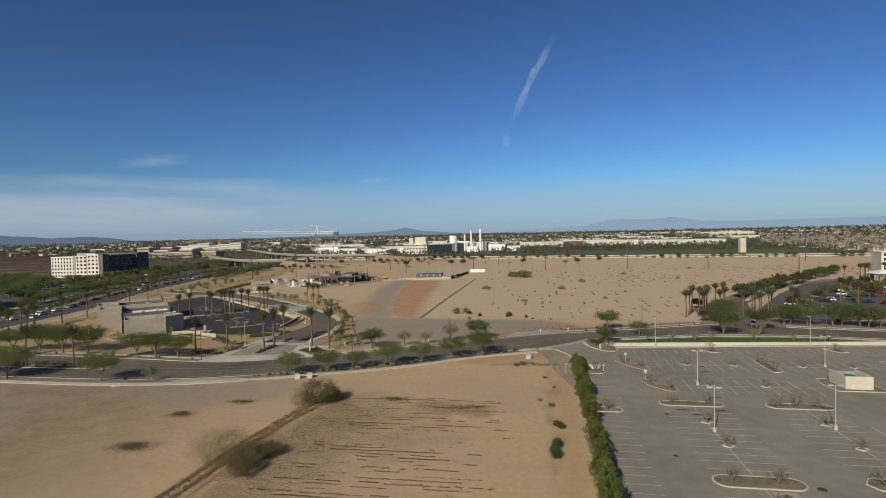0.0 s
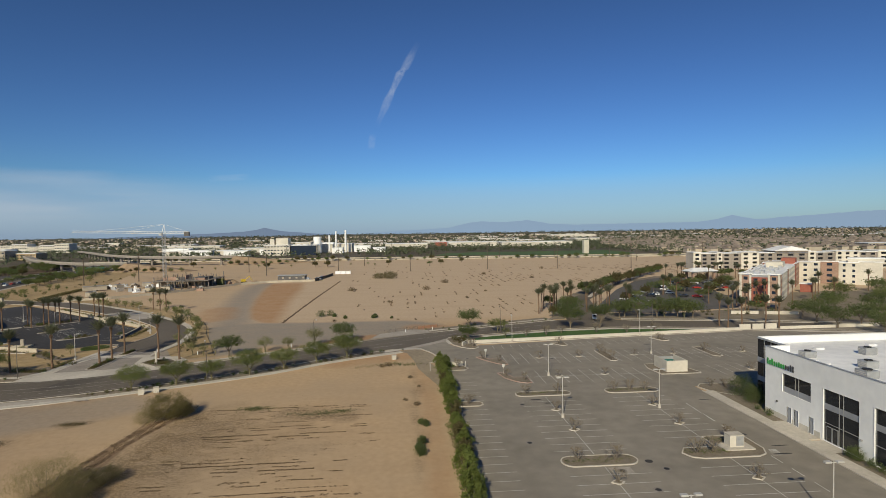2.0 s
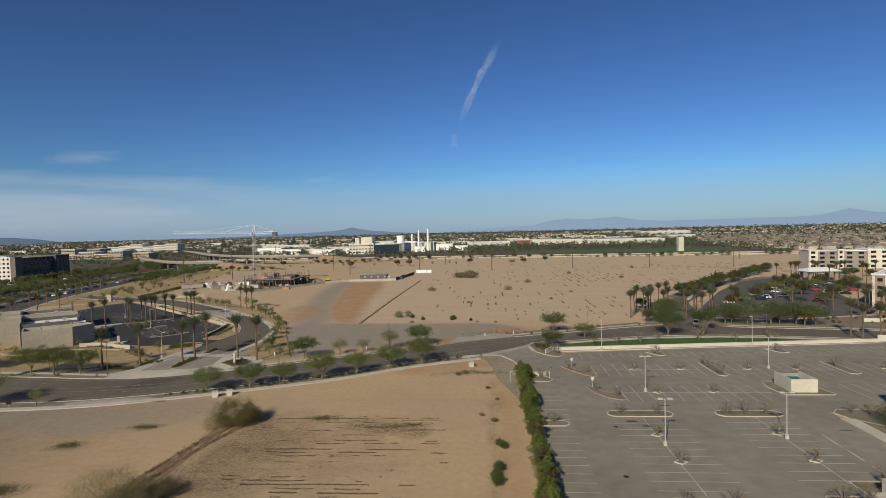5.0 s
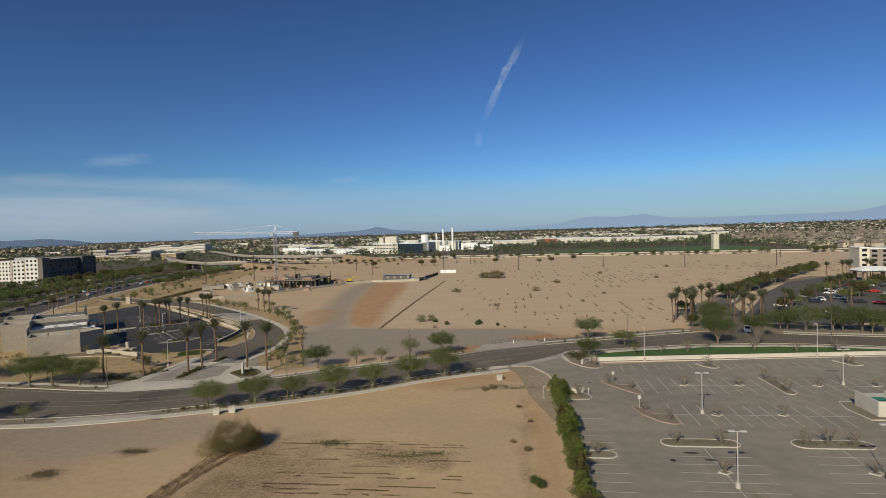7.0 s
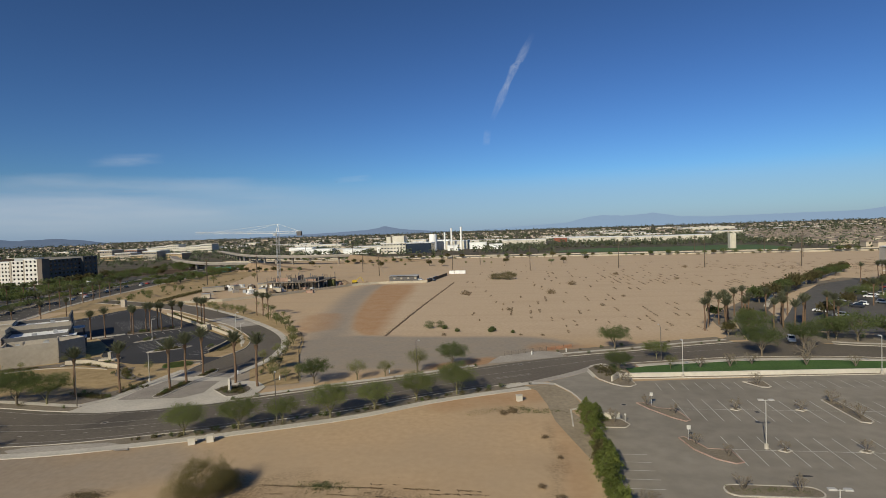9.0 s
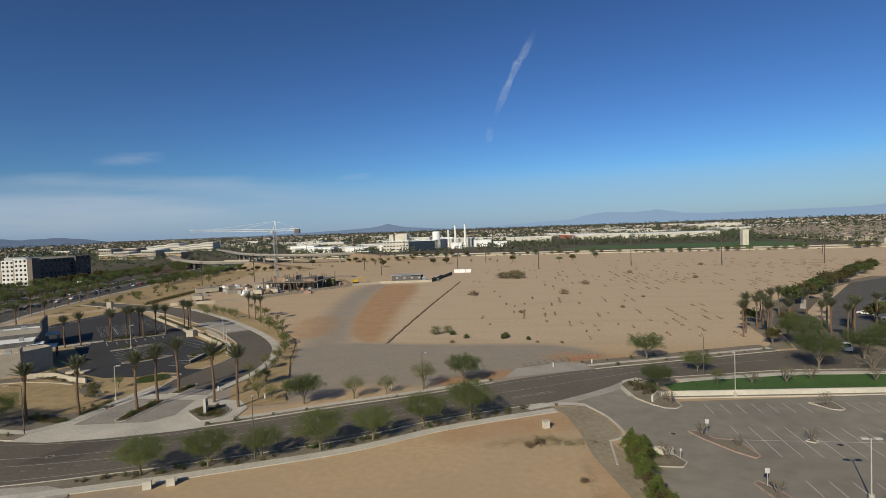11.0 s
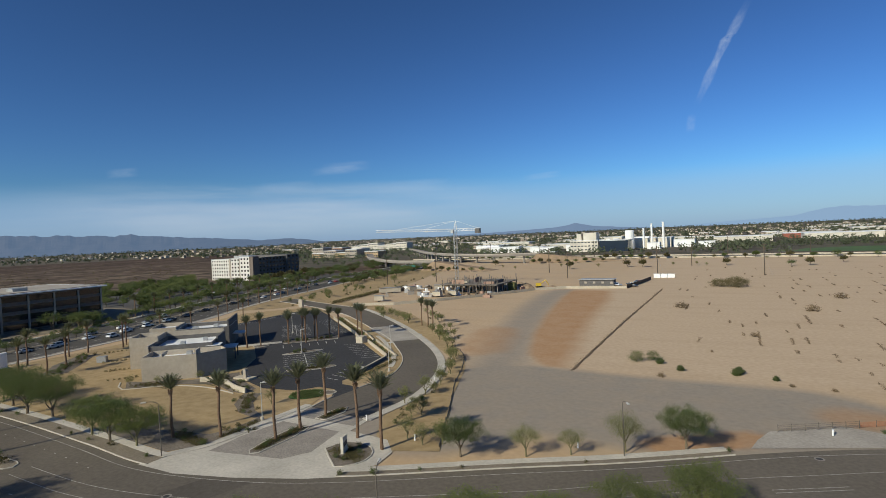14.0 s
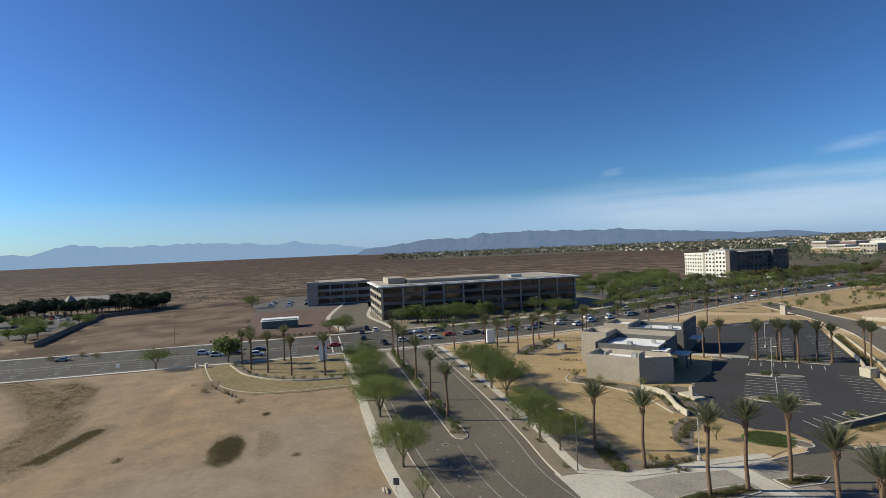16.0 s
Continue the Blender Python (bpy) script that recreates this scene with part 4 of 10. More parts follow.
part("gate", boxes((e0[0] + 0.3, e0[3] - 0.12, 0.3, e0[2] - 0.3, e0[3], 2.4)), "metal_grey", enc)
bin_ = thing("dumpster", "teal steel dumpster inside the enclosure", "dumpster")
bm = boxes((61.8, 119.9, 0.3, 64.6, 122.0, 1.9))
for v in bm.verts:
    if v.co.z > 1 and v.co.y < 120.5:
        v.co.z -= 0.35
part("bin_body", bm, "teal", bin_)
part("bin_lid", boxes((61.75, 120.6, 1.92, 64.65, 122.05, 1.99)), "teal", bin_)

# transformer cabinet
tr = thing("transformer_box", "beige steel transformer cabinet on a concrete pad", "transformer")
part("pad", boxes((47.4, 71.0, 0.15, 52.2, 73.8, 0.38)), "concrete", tr)
part("cabinet", boxes((48.6, 71.9, 0.38, 50.9, 73.5, 2.15)), "stucco_cream", tr)
part("cabinet_lid", boxes((48.56, 71.86, 2.15, 50.94, 73.54, 2.23)), "concrete", tr)
part("door_panel", boxes((49.6, 71.84, 0.55, 50.8, 71.9, 2.05)), "metal_grey", tr)


# ---- parking lot lamps ----
def lot_lamp(x, y, h=7.5, twin=False, turn=0.0):
    ob = thing("lot_lamp", "pale steel lot light pole on a concrete base", "lamp", "car park light poles", at=pose(x, y, 0.05, 0, 0, turn))
    bm = bmesh.new()
    tube(bm, (0, 0, 0), (0, 0, 0.75), 0.32, 0.30, 14)
    part("base", bm, "concrete", ob)
    bm = bmesh.new()
    tube(bm, (0, 0, 0.75), (0, 0, h), 0.085, 0.065, 8)
    part("pole", bm, "pole_metal", ob)
    for s in ((-1, 1) if twin else (1,)):
        arm = bmesh.new()
        tube(arm, (0, 0, h - 0.12), (s * 0.45, 0, h - 0.05), 0.04, 0.04, 6)
        part("arm", arm, "pole_metal", ob)
        bm = boxes((s * 0.35, -0.24, h - 0.12, s * 1.15, 0.24, h + 0.1, 0.04))
        part("lamp_head", bm, "pole_metal", ob)
    return ob


for x, y, tw in ((27.0, 88.9, True), (47.0, 92.2, True), (47.4, 50.0, True), (32.0, 117.6, True), (31.0, 156.8, False), (73.6, 160.8, False), (27.2, 44.2, True), (100, 118, True), (66, 136.4, True)):
    lot_lamp(x, y, 7.5 if tw else 8.4, tw, 0 if tw else 90)

# ---- white two-storey office ----
off = thing("office_building", "white tilt-up two-storey office with dark strip windows", "building")
X0, YN, H, R = 65.3, 87.7, 12.5, 11.2
wins = [(76.3, 83.1, 5.3, 8.6), (66.7, 73.6, 0.25, 8.6), (57.1, 64.0, 0.25, 8.6), (47.5, 54.4, 0.25, 8.6), (37.9, 44.8, 0.25, 8.6), (28.3, 35.2, 0.25, 8.6)]
doors = [(80.8, 81.8), (79.1, 80.1), (75.6, 76.6)]


def pierced(x0, x1, y0, y1, z1, holes):
    """A wall in the plane of x, with rectangular openings through it: holes as y0, y1, z0, z1."""
    ys = sorted({y0, y1, *[h[0] for h in holes], *[h[1] for h in holes]})
    bm = bmesh.new()
    for a, b in zip(ys, ys[1:]):
        zs = [0.0]
        for h in sorted((h for h in holes if h[0] <= a and h[1] >= b), key=lambda h: h[2]):
            if h[2] > zs[-1]:
                box(bm, x0, a, zs[-1], x1, b, h[2])
            zs.append(h[3])
        box(bm, x0, a, zs[-1], x1, b, z1)
    return bm


holes = wins + [(a, b, 0.2, 2.95) for a, b in doors]
part("wall_west", pierced(X0, X0 + 0.35, -30, YN, H, holes), "stucco_white", off)
for a, b in ((74.2, 75.5), (76.7, 79.0), (80.2, 80.7), (81.9, 87.7)):
    part("wall_base", boxes((X0 - 0.03, a, 0.0, X0, b, 1.1)), "stucco_cream", off)
part("wall_north", boxes((69.6, 95.6, 0, 150, 96.0, H)), "stucco_white", off)
part("wall_corner", boxes((X0 + 0.35, YN - 0.35, 0, 69.9, YN, H)), "stucco_white", off)
part("roof", boxes((X0 + 0.35, -30, R - 0.3, 150, YN - 0.35, R), (69.9, YN - 0.35, R - 0.3, 150, 95.6, R)), "roof_white", off)
part("parapet_cap", boxes((X0 - 0.06, -30, H, X0 + 0.42, YN + 0.06, H + 0.07)), "metal_grey", off)
part("parapet_cap", boxes((69.5, 95.5, H, 150, 96.1, H + 0.07)), "stucco_white", off)
part("wall_east", boxes((149.6, -30, 0, 150, 95.6, H)), "stucco_white", off)
# unseen dark block added to fill the interior behind the glazing
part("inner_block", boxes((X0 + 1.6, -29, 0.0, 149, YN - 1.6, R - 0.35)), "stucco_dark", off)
# glazed recessed corner
cg = part("corner_glazing", boxes((69.2, YN, 0.1, 69.4, 95.6, H - 0.2)), "glass", off)
for z in (3.9, 7.6):
    part("spandrel_band", boxes((69.14, YN, z, 69.2, 95.6, z + 1.0)), "spandrel", off)
for y in (89.6, 91.6, 93.6):
    part("mullion", boxes((69.12, y - 0.05, 0.1, 69.19, y + 0.05, H - 0.2)), "frame_alu", cg)
part("corner_cap", boxes((68.9, YN, H - 0.2, 69.6, 95.6, H)), "metal_grey", off)
for a, b, z0, z1 in wins:
    w = part("window", boxes((X0 + 0.2, a, z0, X0 + 0.24, b, z1)), "glass", off)
    full = z0 < 1
    mid = (a + b) / 2
    bars = [(a, a + 0.09), (b - 0.09, b), (mid - 0.45, mid - 0.37), (mid + 0.37, mid + 0.45)]
    for y0, y1 in bars:
        part("mullion", boxes((X0 + 0.12, y0, z0, X0 + 0.2, y1, z1)), "frame_alu", w)
    for z in ([z1 - 0.08, 3.1, z0] if full else [z1 - 0.08, z0]):
        part("transom", boxes((X0 + 0.13, a, z, X0 + 0.2, b, z + 0.08)), "frame_alu", w)
    zs = 5.35 if full else z0 + 0.08
    part("spandrel_band", boxes((X0 + 0.15, a + 0.09, zs, X0 + 0.2, b - 0.09, zs + 0.95)), "spandrel", w)
    # pale reveal round the opening
    part("window_trim", boxes((X0 - 0.05, b, max(z0, 0.2), X0, b + 0.14, z1 + 0.14), (X0 - 0.05, a, z1, X0, b, z1 + 0.14)), "stucco_white", w)
    if full and a > 60:
        for y0 in (a + 4.0, a + 5.2):
            d = part("door", boxes((X0 + 0.1, y0, 0.2, X0 + 0.2, y0 + 1.1, 2.7)), "frame_alu", w)
            part("door_glass", boxes((X0 + 0.085, y0 + 0.1, 0.35, X0 + 0.1, y0 + 1.0, 2.6)), "glass", d)
for a, b in doors:
    leaf_ = part("door", boxes((X0 + 0.1, a, 0.2, X0 + 0.16, b, 2.95)), "spandrel", off)
    part("door_frame", boxes((X0 - 0.05, a - 0.08, 0.0, X0 + 0.1, a, 3.03), (X0 - 0.05, b, 0.0, X0 + 0.1, b + 0.08, 3.03), (X0 - 0.05, a, 2.95, X0 + 0.1, b, 3.03)), "stucco_white", leaf_)
    part("door_handle", boxes((X0 + 0.04, a + 0.12, 1.15, X0 + 0.1, a + 0.17, 1.4)), "black_iron", leaf_)
# sign: one plain rounded bar a letter, green then dark
sign_parts = [("sign_green", 8), ("sign_dark", 4)]
y = 87.1
bar_h = [1.15, 0.85, 1.2, 0.85, 0.85, 0.95, 0.85, 0.85, 0.85, 0.85, 1.15, 1.1]
k = 0
for mat_, n_ in sign_parts:
    for _ in range(n_):
        wd = 0.52
        bm = boxes((X0 - 0.14, y - wd * 0.78, 9.35, X0, y, 9.35 + bar_h[k], 0.08))
        part("sign_bar", bm, mat_, off, "green sign shape" if k < 8 else "dark grey sign shape")
        y -= wd * 1.14
        k += 1
# small wall fittings
part("wall_lamp", boxes((X0 - 0.35, 66.0, 2.9, X0, 66.35, 3.1)), "metal_grey", off)
part("wall_lamp", boxes((X0 - 0.2, 84.3, 3.0, X0, 84.5, 3.25)), "black_iron", off)


def hvac(x, y, sx, sy, sz):
    ob = thing("rooftop_unit", "grey sheet-metal rooftop air unit", "air conditioner", "rooftop units")
    part("curb", boxes((x, y, R, x + sx, y + sy, R + 0.25)), "metal_grey", ob)
    casing = part("casing", boxes((x - 0.05, y - 0.05, R + 0.25, x + sx + 0.05, y + sy + 0.05, R + sz)), "metal_grey", ob)
    for k in range(3):
        part("louvre", boxes((x - 0.09, y + 0.15, R + 0.4 + k * 0.25, x - 0.05, y + sy - 0.15, R + 0.52 + k * 0.25)), "pole_metal", casing)
    bm = bmesh.new()
    tube(bm, (x + sx * 0.5, y + sy * 0.5, R + sz), (x + sx * 0.5, y + sy * 0.5, R + sz + 0.15), min(sx, sy) * 0.35, min(sx, sy) * 0.35, 14)
    part("fan_guard", bm, "black_iron", casing)


for row in ((69.2, 82.6, 2.1, 1.6, 1.15), (81.2, 83.2, 2.1, 1.7, 1.3), (73.2, 74.2, 2.1, 1.7, 1.3), (68.4, 68.8, 2.0, 2.2, 1.25), (80.4, 75.2, 2.5, 1.6, 1.25), (90, 80, 2.8, 2.0, 1.5), (86, 64, 2.6, 2.0, 1.5), (70, 55, 2.6, 2.0, 1.5), (96, 88, 2.4, 2, 1.4)):
    hvac(*row)
for x, y in ((67.6, 79.5), (67.9, 77.2), (76, 88.5), (88, 90)):
    v = thing("roof_vent", "low white roof hatch", "vent", "roof hatches")
    part("hatch", boxes((x, y, R, x + 1.6, y + 1.0, R + 0.4)), "roof_white", v)


# ---- plants ----
def plant(name, label, category, group, parts_):
    """A plant standing at the origin, out of ready meshes: (part name, mesh)."""
    ob = thing(name, label, category, group)
    for n_, me in parts_:
        o = new(n_, me)
        o.parent = ob
    return ob


def mesh_of(bm, name, mat):
    me = bpy.data.meshes.new(name)
    bm.to_mesh(me)
    bm.free()
    me.materials.append(M[mat])
    return me


def limbs(rng, bm, h, spread, n, r, tips):
    """Crooked limbs that fork from a short trunk."""
    def grow(p, d, length, rad, depth):
        q = p + d * length
        tube(bm, p, q, rad, rad * 0.68, 5, False)
        if depth == 0:
            tips.append(q)
            return
        for _ in range(2 if depth > 1 else 3):
            e = (d + Vector(rng.normal(size=3)) * 0.48 + Vector((0, 0, 0.12))).normalized()
            grow(q, e, length * rng.uniform(0.62, 0.85), rad * 0.62, depth - 1)
    for k in range(n):
        a = k * math.tau / n + rng.uniform(-0.4, 0.4)
        d = Vector((math.cos(a) * spread, math.sin(a) * spread, 1)).normalized()
        grow(Vector((0, 0, 0.25 * h * rng.uniform(0.4, 1))), d, h * 0.26, r * 0.6, 2)
    tube(bm, (0, 0, -0.2), (0, 0, 0.27 * h), r * 1.15, r * 0.8, 7, False)


def desert_tree(seed, h, w, leaf_mat, bark, n_clumps=95, per=26, leaf=0.16, dense=0.42, low=0.30):
    rng = np.random.default_rng(seed)
    bm = bmesh.new()
    tips = []
    limbs(rng, bm, h, 0.55, 4, 0.03 * h, tips)
    trunk = mesh_of(bm, "trunk", bark)
    c = clumps(rng, n_clumps, per, (w * 0.5, w * 0.5, h * 0.30), dense)
    c[:, 2] += h * (0.53 + 0.5 * low)
    extra = np.repeat(np.array([t[:] for t in tips]), per // 2, 0)
    extra = extra + rng.normal(size=extra.shape) * dense * 0.8
    c = np.concatenate([c, extra])
    c = c[c[:, 2] > low * h - 0.14 * h * rng.random(len(c))]
    crown = quads_mesh("crown", leaves(c, leaf, rng), leaf_mat)
    return trunk, crown


TREES = {}
GROVE = []
FAR_SHRUBS = []


def tree_kind(key, name, label, category, group, *args, **kw):
    t, c = desert_tree(*args, **kw)
    ob = plant(name, label, category, group, [("trunk", t), ("crown", c)])
    TREES[key] = [ob, False]
    # lighter mesh of the same kind for places far from the lots
    seed, h, w, leaf_mat, bark = args[:5]
    n_, per_, leaf_ = (list(args[5:8]) + [95, 26, 0.16][len(args) - 5:])[:3]
    t, c = desert_tree(seed, h, w, leaf_mat, bark, int(n_ * 0.8), max(8, int(per_ * 0.16)), max(0.2, leaf_ * 2.3), 0.42, 0.18)
    TREES[key + "_far"] = [plant(name, label, category, group, [("trunk", t), ("crown", c)]), False]
    t, c = desert_tree(seed, h, w, leaf_mat, bark, int(n_ * 0.45), max(5, int(per_ * 0.115)), max(0.34, leaf_ * 3.4), 0.5, 0.16)
    TREES[key + "_grove"] = [plant(name, label, category, group, [("trunk", t), ("crown", c)]), False]


def put_tree(key, x, y, s=1.0, turn=None, z=0.08, sz=None):
    """Stands a plant of that kind at x, y; the first one is the original itself."""
    if key[:5] == "verde" or key[:4] == "pale":
        s *= 1.06 if x > -90 else 1.4
    elif key[:4] == "mesq" and -210 < x < -90 and 100 < y < 140:
        s *= 1.45
    if key + "_far" in TREES and math.hypot(x + 40, y - 90) > 150:
        key += "_far"
    if key in ("shrub0", "shrub1") and math.hypot(x + 45, y - 115) > 92:
        FAR_SHRUBS.append((key, x, y, z, s, random.uniform(0, math.tau)))
        return None
    far_off = key[:4] == "mesq" and math.hypot(x + 40, y - 90) > 330
    ob, used = TREES[key]
    turn = random.uniform(0, 360) if turn is None else turn
    m = pose(x, y, z, 0, 0, turn) @ Matrix.Diagonal((s, s, sz or s, 1))
    if far_off:
        GROVE.append((key.replace("_far", "_grove"), m))
        return None
    if not used:
        ob.matrix_basis = m
        TREES[key][1] = True
        return ob
    return copy_thing_scaled(ob, m)


def copy_thing_scaled(ob, m):
    c = copy_thing(ob, pose(0, 0, 0))
    c.matrix_basis = m
    return c


for k in range(3):
    tree_kind(f"verde{k}", "palo_verde_tree", "rounded green palo verde tree in gravel strip", "tree", "street trees", 10 + k, 5.6, 8.2, "leaf_verde", "bark_green", 150, 96, 0.078, 0.33)
    tree_kind(f"mesq{k}", "mesquite_tree", "dense dark green mesquite tree with spreading crown", "tree", "mesquite trees", 20 + k, 6.4, 8.8, "leaf_dark", "bark", 150, 86, 0.088, 0.36)
    tree_kind(f"young{k}", "young_tree", "small pale green young tree in yellow gravel", "tree", "young trees", 30 + k, 3.4, 2.6, "leaf_pale", "bark_green", 34, 30, 0.075, 0.28)
tree_kind("pale0", "palo_verde_tree", "airy yellow-green palo verde tree", "tree", "street trees", 41, 5.2, 5.6, "leaf_pale", "bark_green", 80, 60, 0.07, 0.42)
tree_kind("conifer0", "evergreen_tree", "dark bushy evergreen tree by the church", "tree", "evergreen trees", 45, 9.5, 7.4, "leaf_conifer", "bark", 150, 26, 0.26, 0.6, low=0.1)
tree_kind("conifer1", "evergreen_tree", "dark bushy evergreen tree by the church", "tree", "evergreen trees", 46, 8.2, 8.0, "leaf_conifer", "bark", 150, 26, 0.26, 0.6, low=0.1)
tree_kind("rust0", "street_tree", "olive-brown round street tree in a row", "tree", "row trees", 51, 6.5, 6.2, "leaf_rust", "bark", 110, 28, 0.2, 0.42)
tree_kind("rust1", "street_tree", "dark green round street tree in a row", "tree", "row trees", 52, 6.0, 6.5, "leaf_dark", "bark", 110, 28, 0.2, 0.42)


def shrub_mesh(seed, w, h, mat, n=22, per=26, leaf=0.1, pointed=0.0, gather=None, blade=1.6):
    rng = np.random.default_rng(seed)
    c = clumps(rng, n, per, (w * 0.5, w * 0.5, h * 0.55), (gather or (0.14 if w < 4.7 else 0.09)) * w)
    c[:, 2] = np.abs(c[:, 2] + h * 0.42)
    if pointed:
        c[:, :2] *= (1.12 - pointed * c[:, 2:] / h)
    return quads_mesh("foliage", leaves(c, leaf, rng, blade, 0.9 if blade > 3 else 0.0), mat)


def shrub_kind(key, name, label, group, *args, **kw):
    me = shrub_mesh(*args, **kw)
    rng = np.random.default_rng(args[0] + 7)
    bm = bmesh.new()
    for k in range(5):
        a = k * 1.3
        tube(bm, (0, 0, -0.1), (math.cos(a) * args[1] * 0.25, math.sin(a) * args[1] * 0.25, args[2] * 0.6), 0.03, 0.012, 4, False)
    if kw.get("n", 22) < 30:
        bm.free()
        TREES[key] = [tagged(new(name, me), label, "shrub", group), False]
        return
    TREES[key] = [plant(name, label, "shrub", group, [("stem", mesh_of(bm, "stem", "twig")), ("foliage", me)]), False]


shrub_kind("shrub0", "shrub", "low rounded dark green shrub in gravel bed", "bed shrubs", 60, 1.3, 1.0, "leaf_dark", n=16, per=24, leaf=0.08)
shrub_kind("shrub1", "shrub", "low dry olive shrub in gravel bed", "bed shrubs", 61, 1.1, 0.8, "leaf_rust", n=14, per=24, leaf=0.075)
shrub_kind("bigshrub", "shrub", "large airy green shrub beside the office", "office shrubs", 62, 4.6, 3.6, "leaf_dark", n=60, per=70, leaf=0.09, gather=0.09)
shrub_kind("brush", "desert_brush", "large dry yellow-green desert brush on bare soil", "desert brush", 63, 8.0, 4.8, "leaf_brush", n=420, per=100, leaf=0.04, gather=0.036, blade=2.4)
shrub_kind("brush_straw", "desert_brush", "airy straw-coloured desert brush on bare soil", "desert brush", 59, 8.6, 4.4, "leaf_straw", n=270, per=60, leaf=0.028, gather=0.05, blade=6.0)
shrub_kind("brush_low", "desert_brush", "straggling dry brush on bare soil", "desert brush", 64, 5.0, 2.2, "brush_twigs", n=150, per=70, leaf=0.036, gather=0.05, blade=3.6)
shrub_kind("tumble", "desert_shrub", "small dry shrub on bare soil", "field shrubs", 65, 2.2, 1.3, "tuft", n=18, per=20, leaf=0.14)
shrub_kind("weed", "weed_clump", "upright dark green weed clump on sand", "weeds", 66, 1.2, 1.2, "leaf_dark", n=34, per=26, leaf=0.11)
shrub_kind("hedge0", "hedge_shrub", "tall leafy green hedge shrub along the car park", "hedge shrubs", 67, 3.2, 3.0, "leaf_hedge", n=34, per=56, leaf=0.125, pointed=0.7, gather=0.07)
shrub_kind("hedge1", "hedge_shrub", "tall leafy green hedge shrub along the car park", "hedge shrubs", 68, 3.3, 3.7, "leaf_hedge", n=36, per=56, leaf=0.125, pointed=0.8, gather=0.07)
shrub_kind("hedge2", "hedge_shrub", "thin olive-brown hedge shrub along the car park", "hedge shrubs", 69, 2.7, 3.0, "leaf_rust", n=30, per=40, leaf=0.14, pointed=0.6, gather=0.08)


def bare_tree(seed, h):
    """Leafless branching shrub tree, with a few dead leaves."""
    rng = np.random.default_rng(seed)
    bm = bmesh.new()
    tips = []

    def grow(p, d, length, rad, depth):
        q = p + d * length
        tube(bm, p, q, rad, rad * 0.7, 4, False)
        if depth == 0:
            tips.append(q[:])
            return
        for _ in range(2 if depth > 2 else 3):
            e = (d + Vector(rng.normal(size=3)) * 0.42 + Vector((0, 0, 0.1))).normalized()
            grow(q, e, length * rng.uniform(0.6, 0.85), rad * 0.66, depth - 1)
    for k in range(6):
        a = k * math.tau / 6 + rng.uniform(-0.5, 0.5)
        grow(Vector((0, 0, 0)), Vector((math.cos(a) * 0.5, math.sin(a) * 0.5, 1)).normalized(), h * 0.34, 0.08, 3)
    c = np.array(tips)
    c = c[::2] + rng.normal(size=(len(c[::2]), 3)) * 0.15
    return mesh_of(bm, "branches", "twig"), quads_mesh("dry_leaves", leaves(c, 0.09, rng), "leaf_dry")


for k in range(3):
    b, l = bare_tree(70 + k, 2.7)
    TREES[f"bare{k}"] = [plant("bare_tree", "small leafless tree in car park island", "tree", "bare island trees", [("branch", b), ("crown", l)]), False]


def palm(seed, h, n=32, length=3.3, lift=1.0):
    rng = np.random.default_rng(seed)
    bm = bmesh.new()
    prev, r0 = Vector((0, 0, -0.2)), 0.30
    rings = 14
    for k in range(rings):
        z = h * (k + 1) / rings
        p = Vector((0.10 * math.sin(z * 0.5), 0.06 * math.cos(z * 0.7), z))
        rk = 0.26 - 0.07 * (k / rings) + (0.06 if k > rings - 3 else 0)
        tube(bm, prev, p, r0 + 0.02, rk, 9, False)
        prev, r0 = p, rk
    trunk = mesh_of(bm, "trunk", "palm_bark")
    top = np.array(prev[:])
    bm = bmesh.new()
    for k in range(26):
        a = k * 2.4
        z = h - 0.9 * (k / 26)
        tube(bm, (0.2 * math.cos(a), 0.2 * math.sin(a), z), (0.42 * math.cos(a), 0.42 * math.sin(a), z + 0.45), 0.09, 0.03, 4, False)
    boots = mesh_of(bm, "frond_base", "palm_bark")
    Q = []
    for k in range(n):
        a = k * 2.39996 + rng.uniform(-0.2, 0.2)
        el = lift * 1.50 - 0.88 * (k / n) ** 1.1 + rng.uniform(-0.12, 0.12)
        L = length * rng.uniform(0.85, 1.1)
        d = np.array([math.cos(a), math.sin(a), 0])
        side = np.array([-math.sin(a), math.cos(a), 0])
        p = top + np.array([0, 0, 0.1])
        steps = 12
        for s in range(steps):
            e = el - 0.62 * (s / steps) ** 2.2
            t = d * math.cos(e) + np.array([0, 0, math.sin(e)])
            q = p + t * L / steps
            up = np.cross(side, t)
            wr = 0.03
            Q.append([p - side * wr, p + side * wr, q + side * wr, q - side * wr])
            if s > 1:
                w = 0.46 * math.sin(math.pi * min(1, (s + 1.0) / (steps + 0.5))) ** 0.7 + 0.1
                for sg in (-1, 1):
                    for hlf in (0.0, 0.5):
                        b = p + (q - p) * hlf
                        tip = b + sg * side * w * 0.75 + t * w * 0.75 + up * w * 0.25
                        wd = t * 0.055
                        Q.append([b - wd, b + wd, tip + wd * 0.3, tip - wd * 0.3])
            p = q
    crown = quads_mesh("fronds", np.array(Q), "leaf_palm")
    return trunk, boots, crown


for k in range(3):
    t_, b_, f_ = palm(80 + k, 8.6 + 0.25 * k)
    TREES[f"palm{k}"] = [plant("date_palm", "tall date palm with trimmed brown trunk", "palm", "date palms", [("trunk", t_), ("frond_base", b_), ("fronds", f_)]), False]

# ---- placing plants ----
random.seed(5)
k = 0
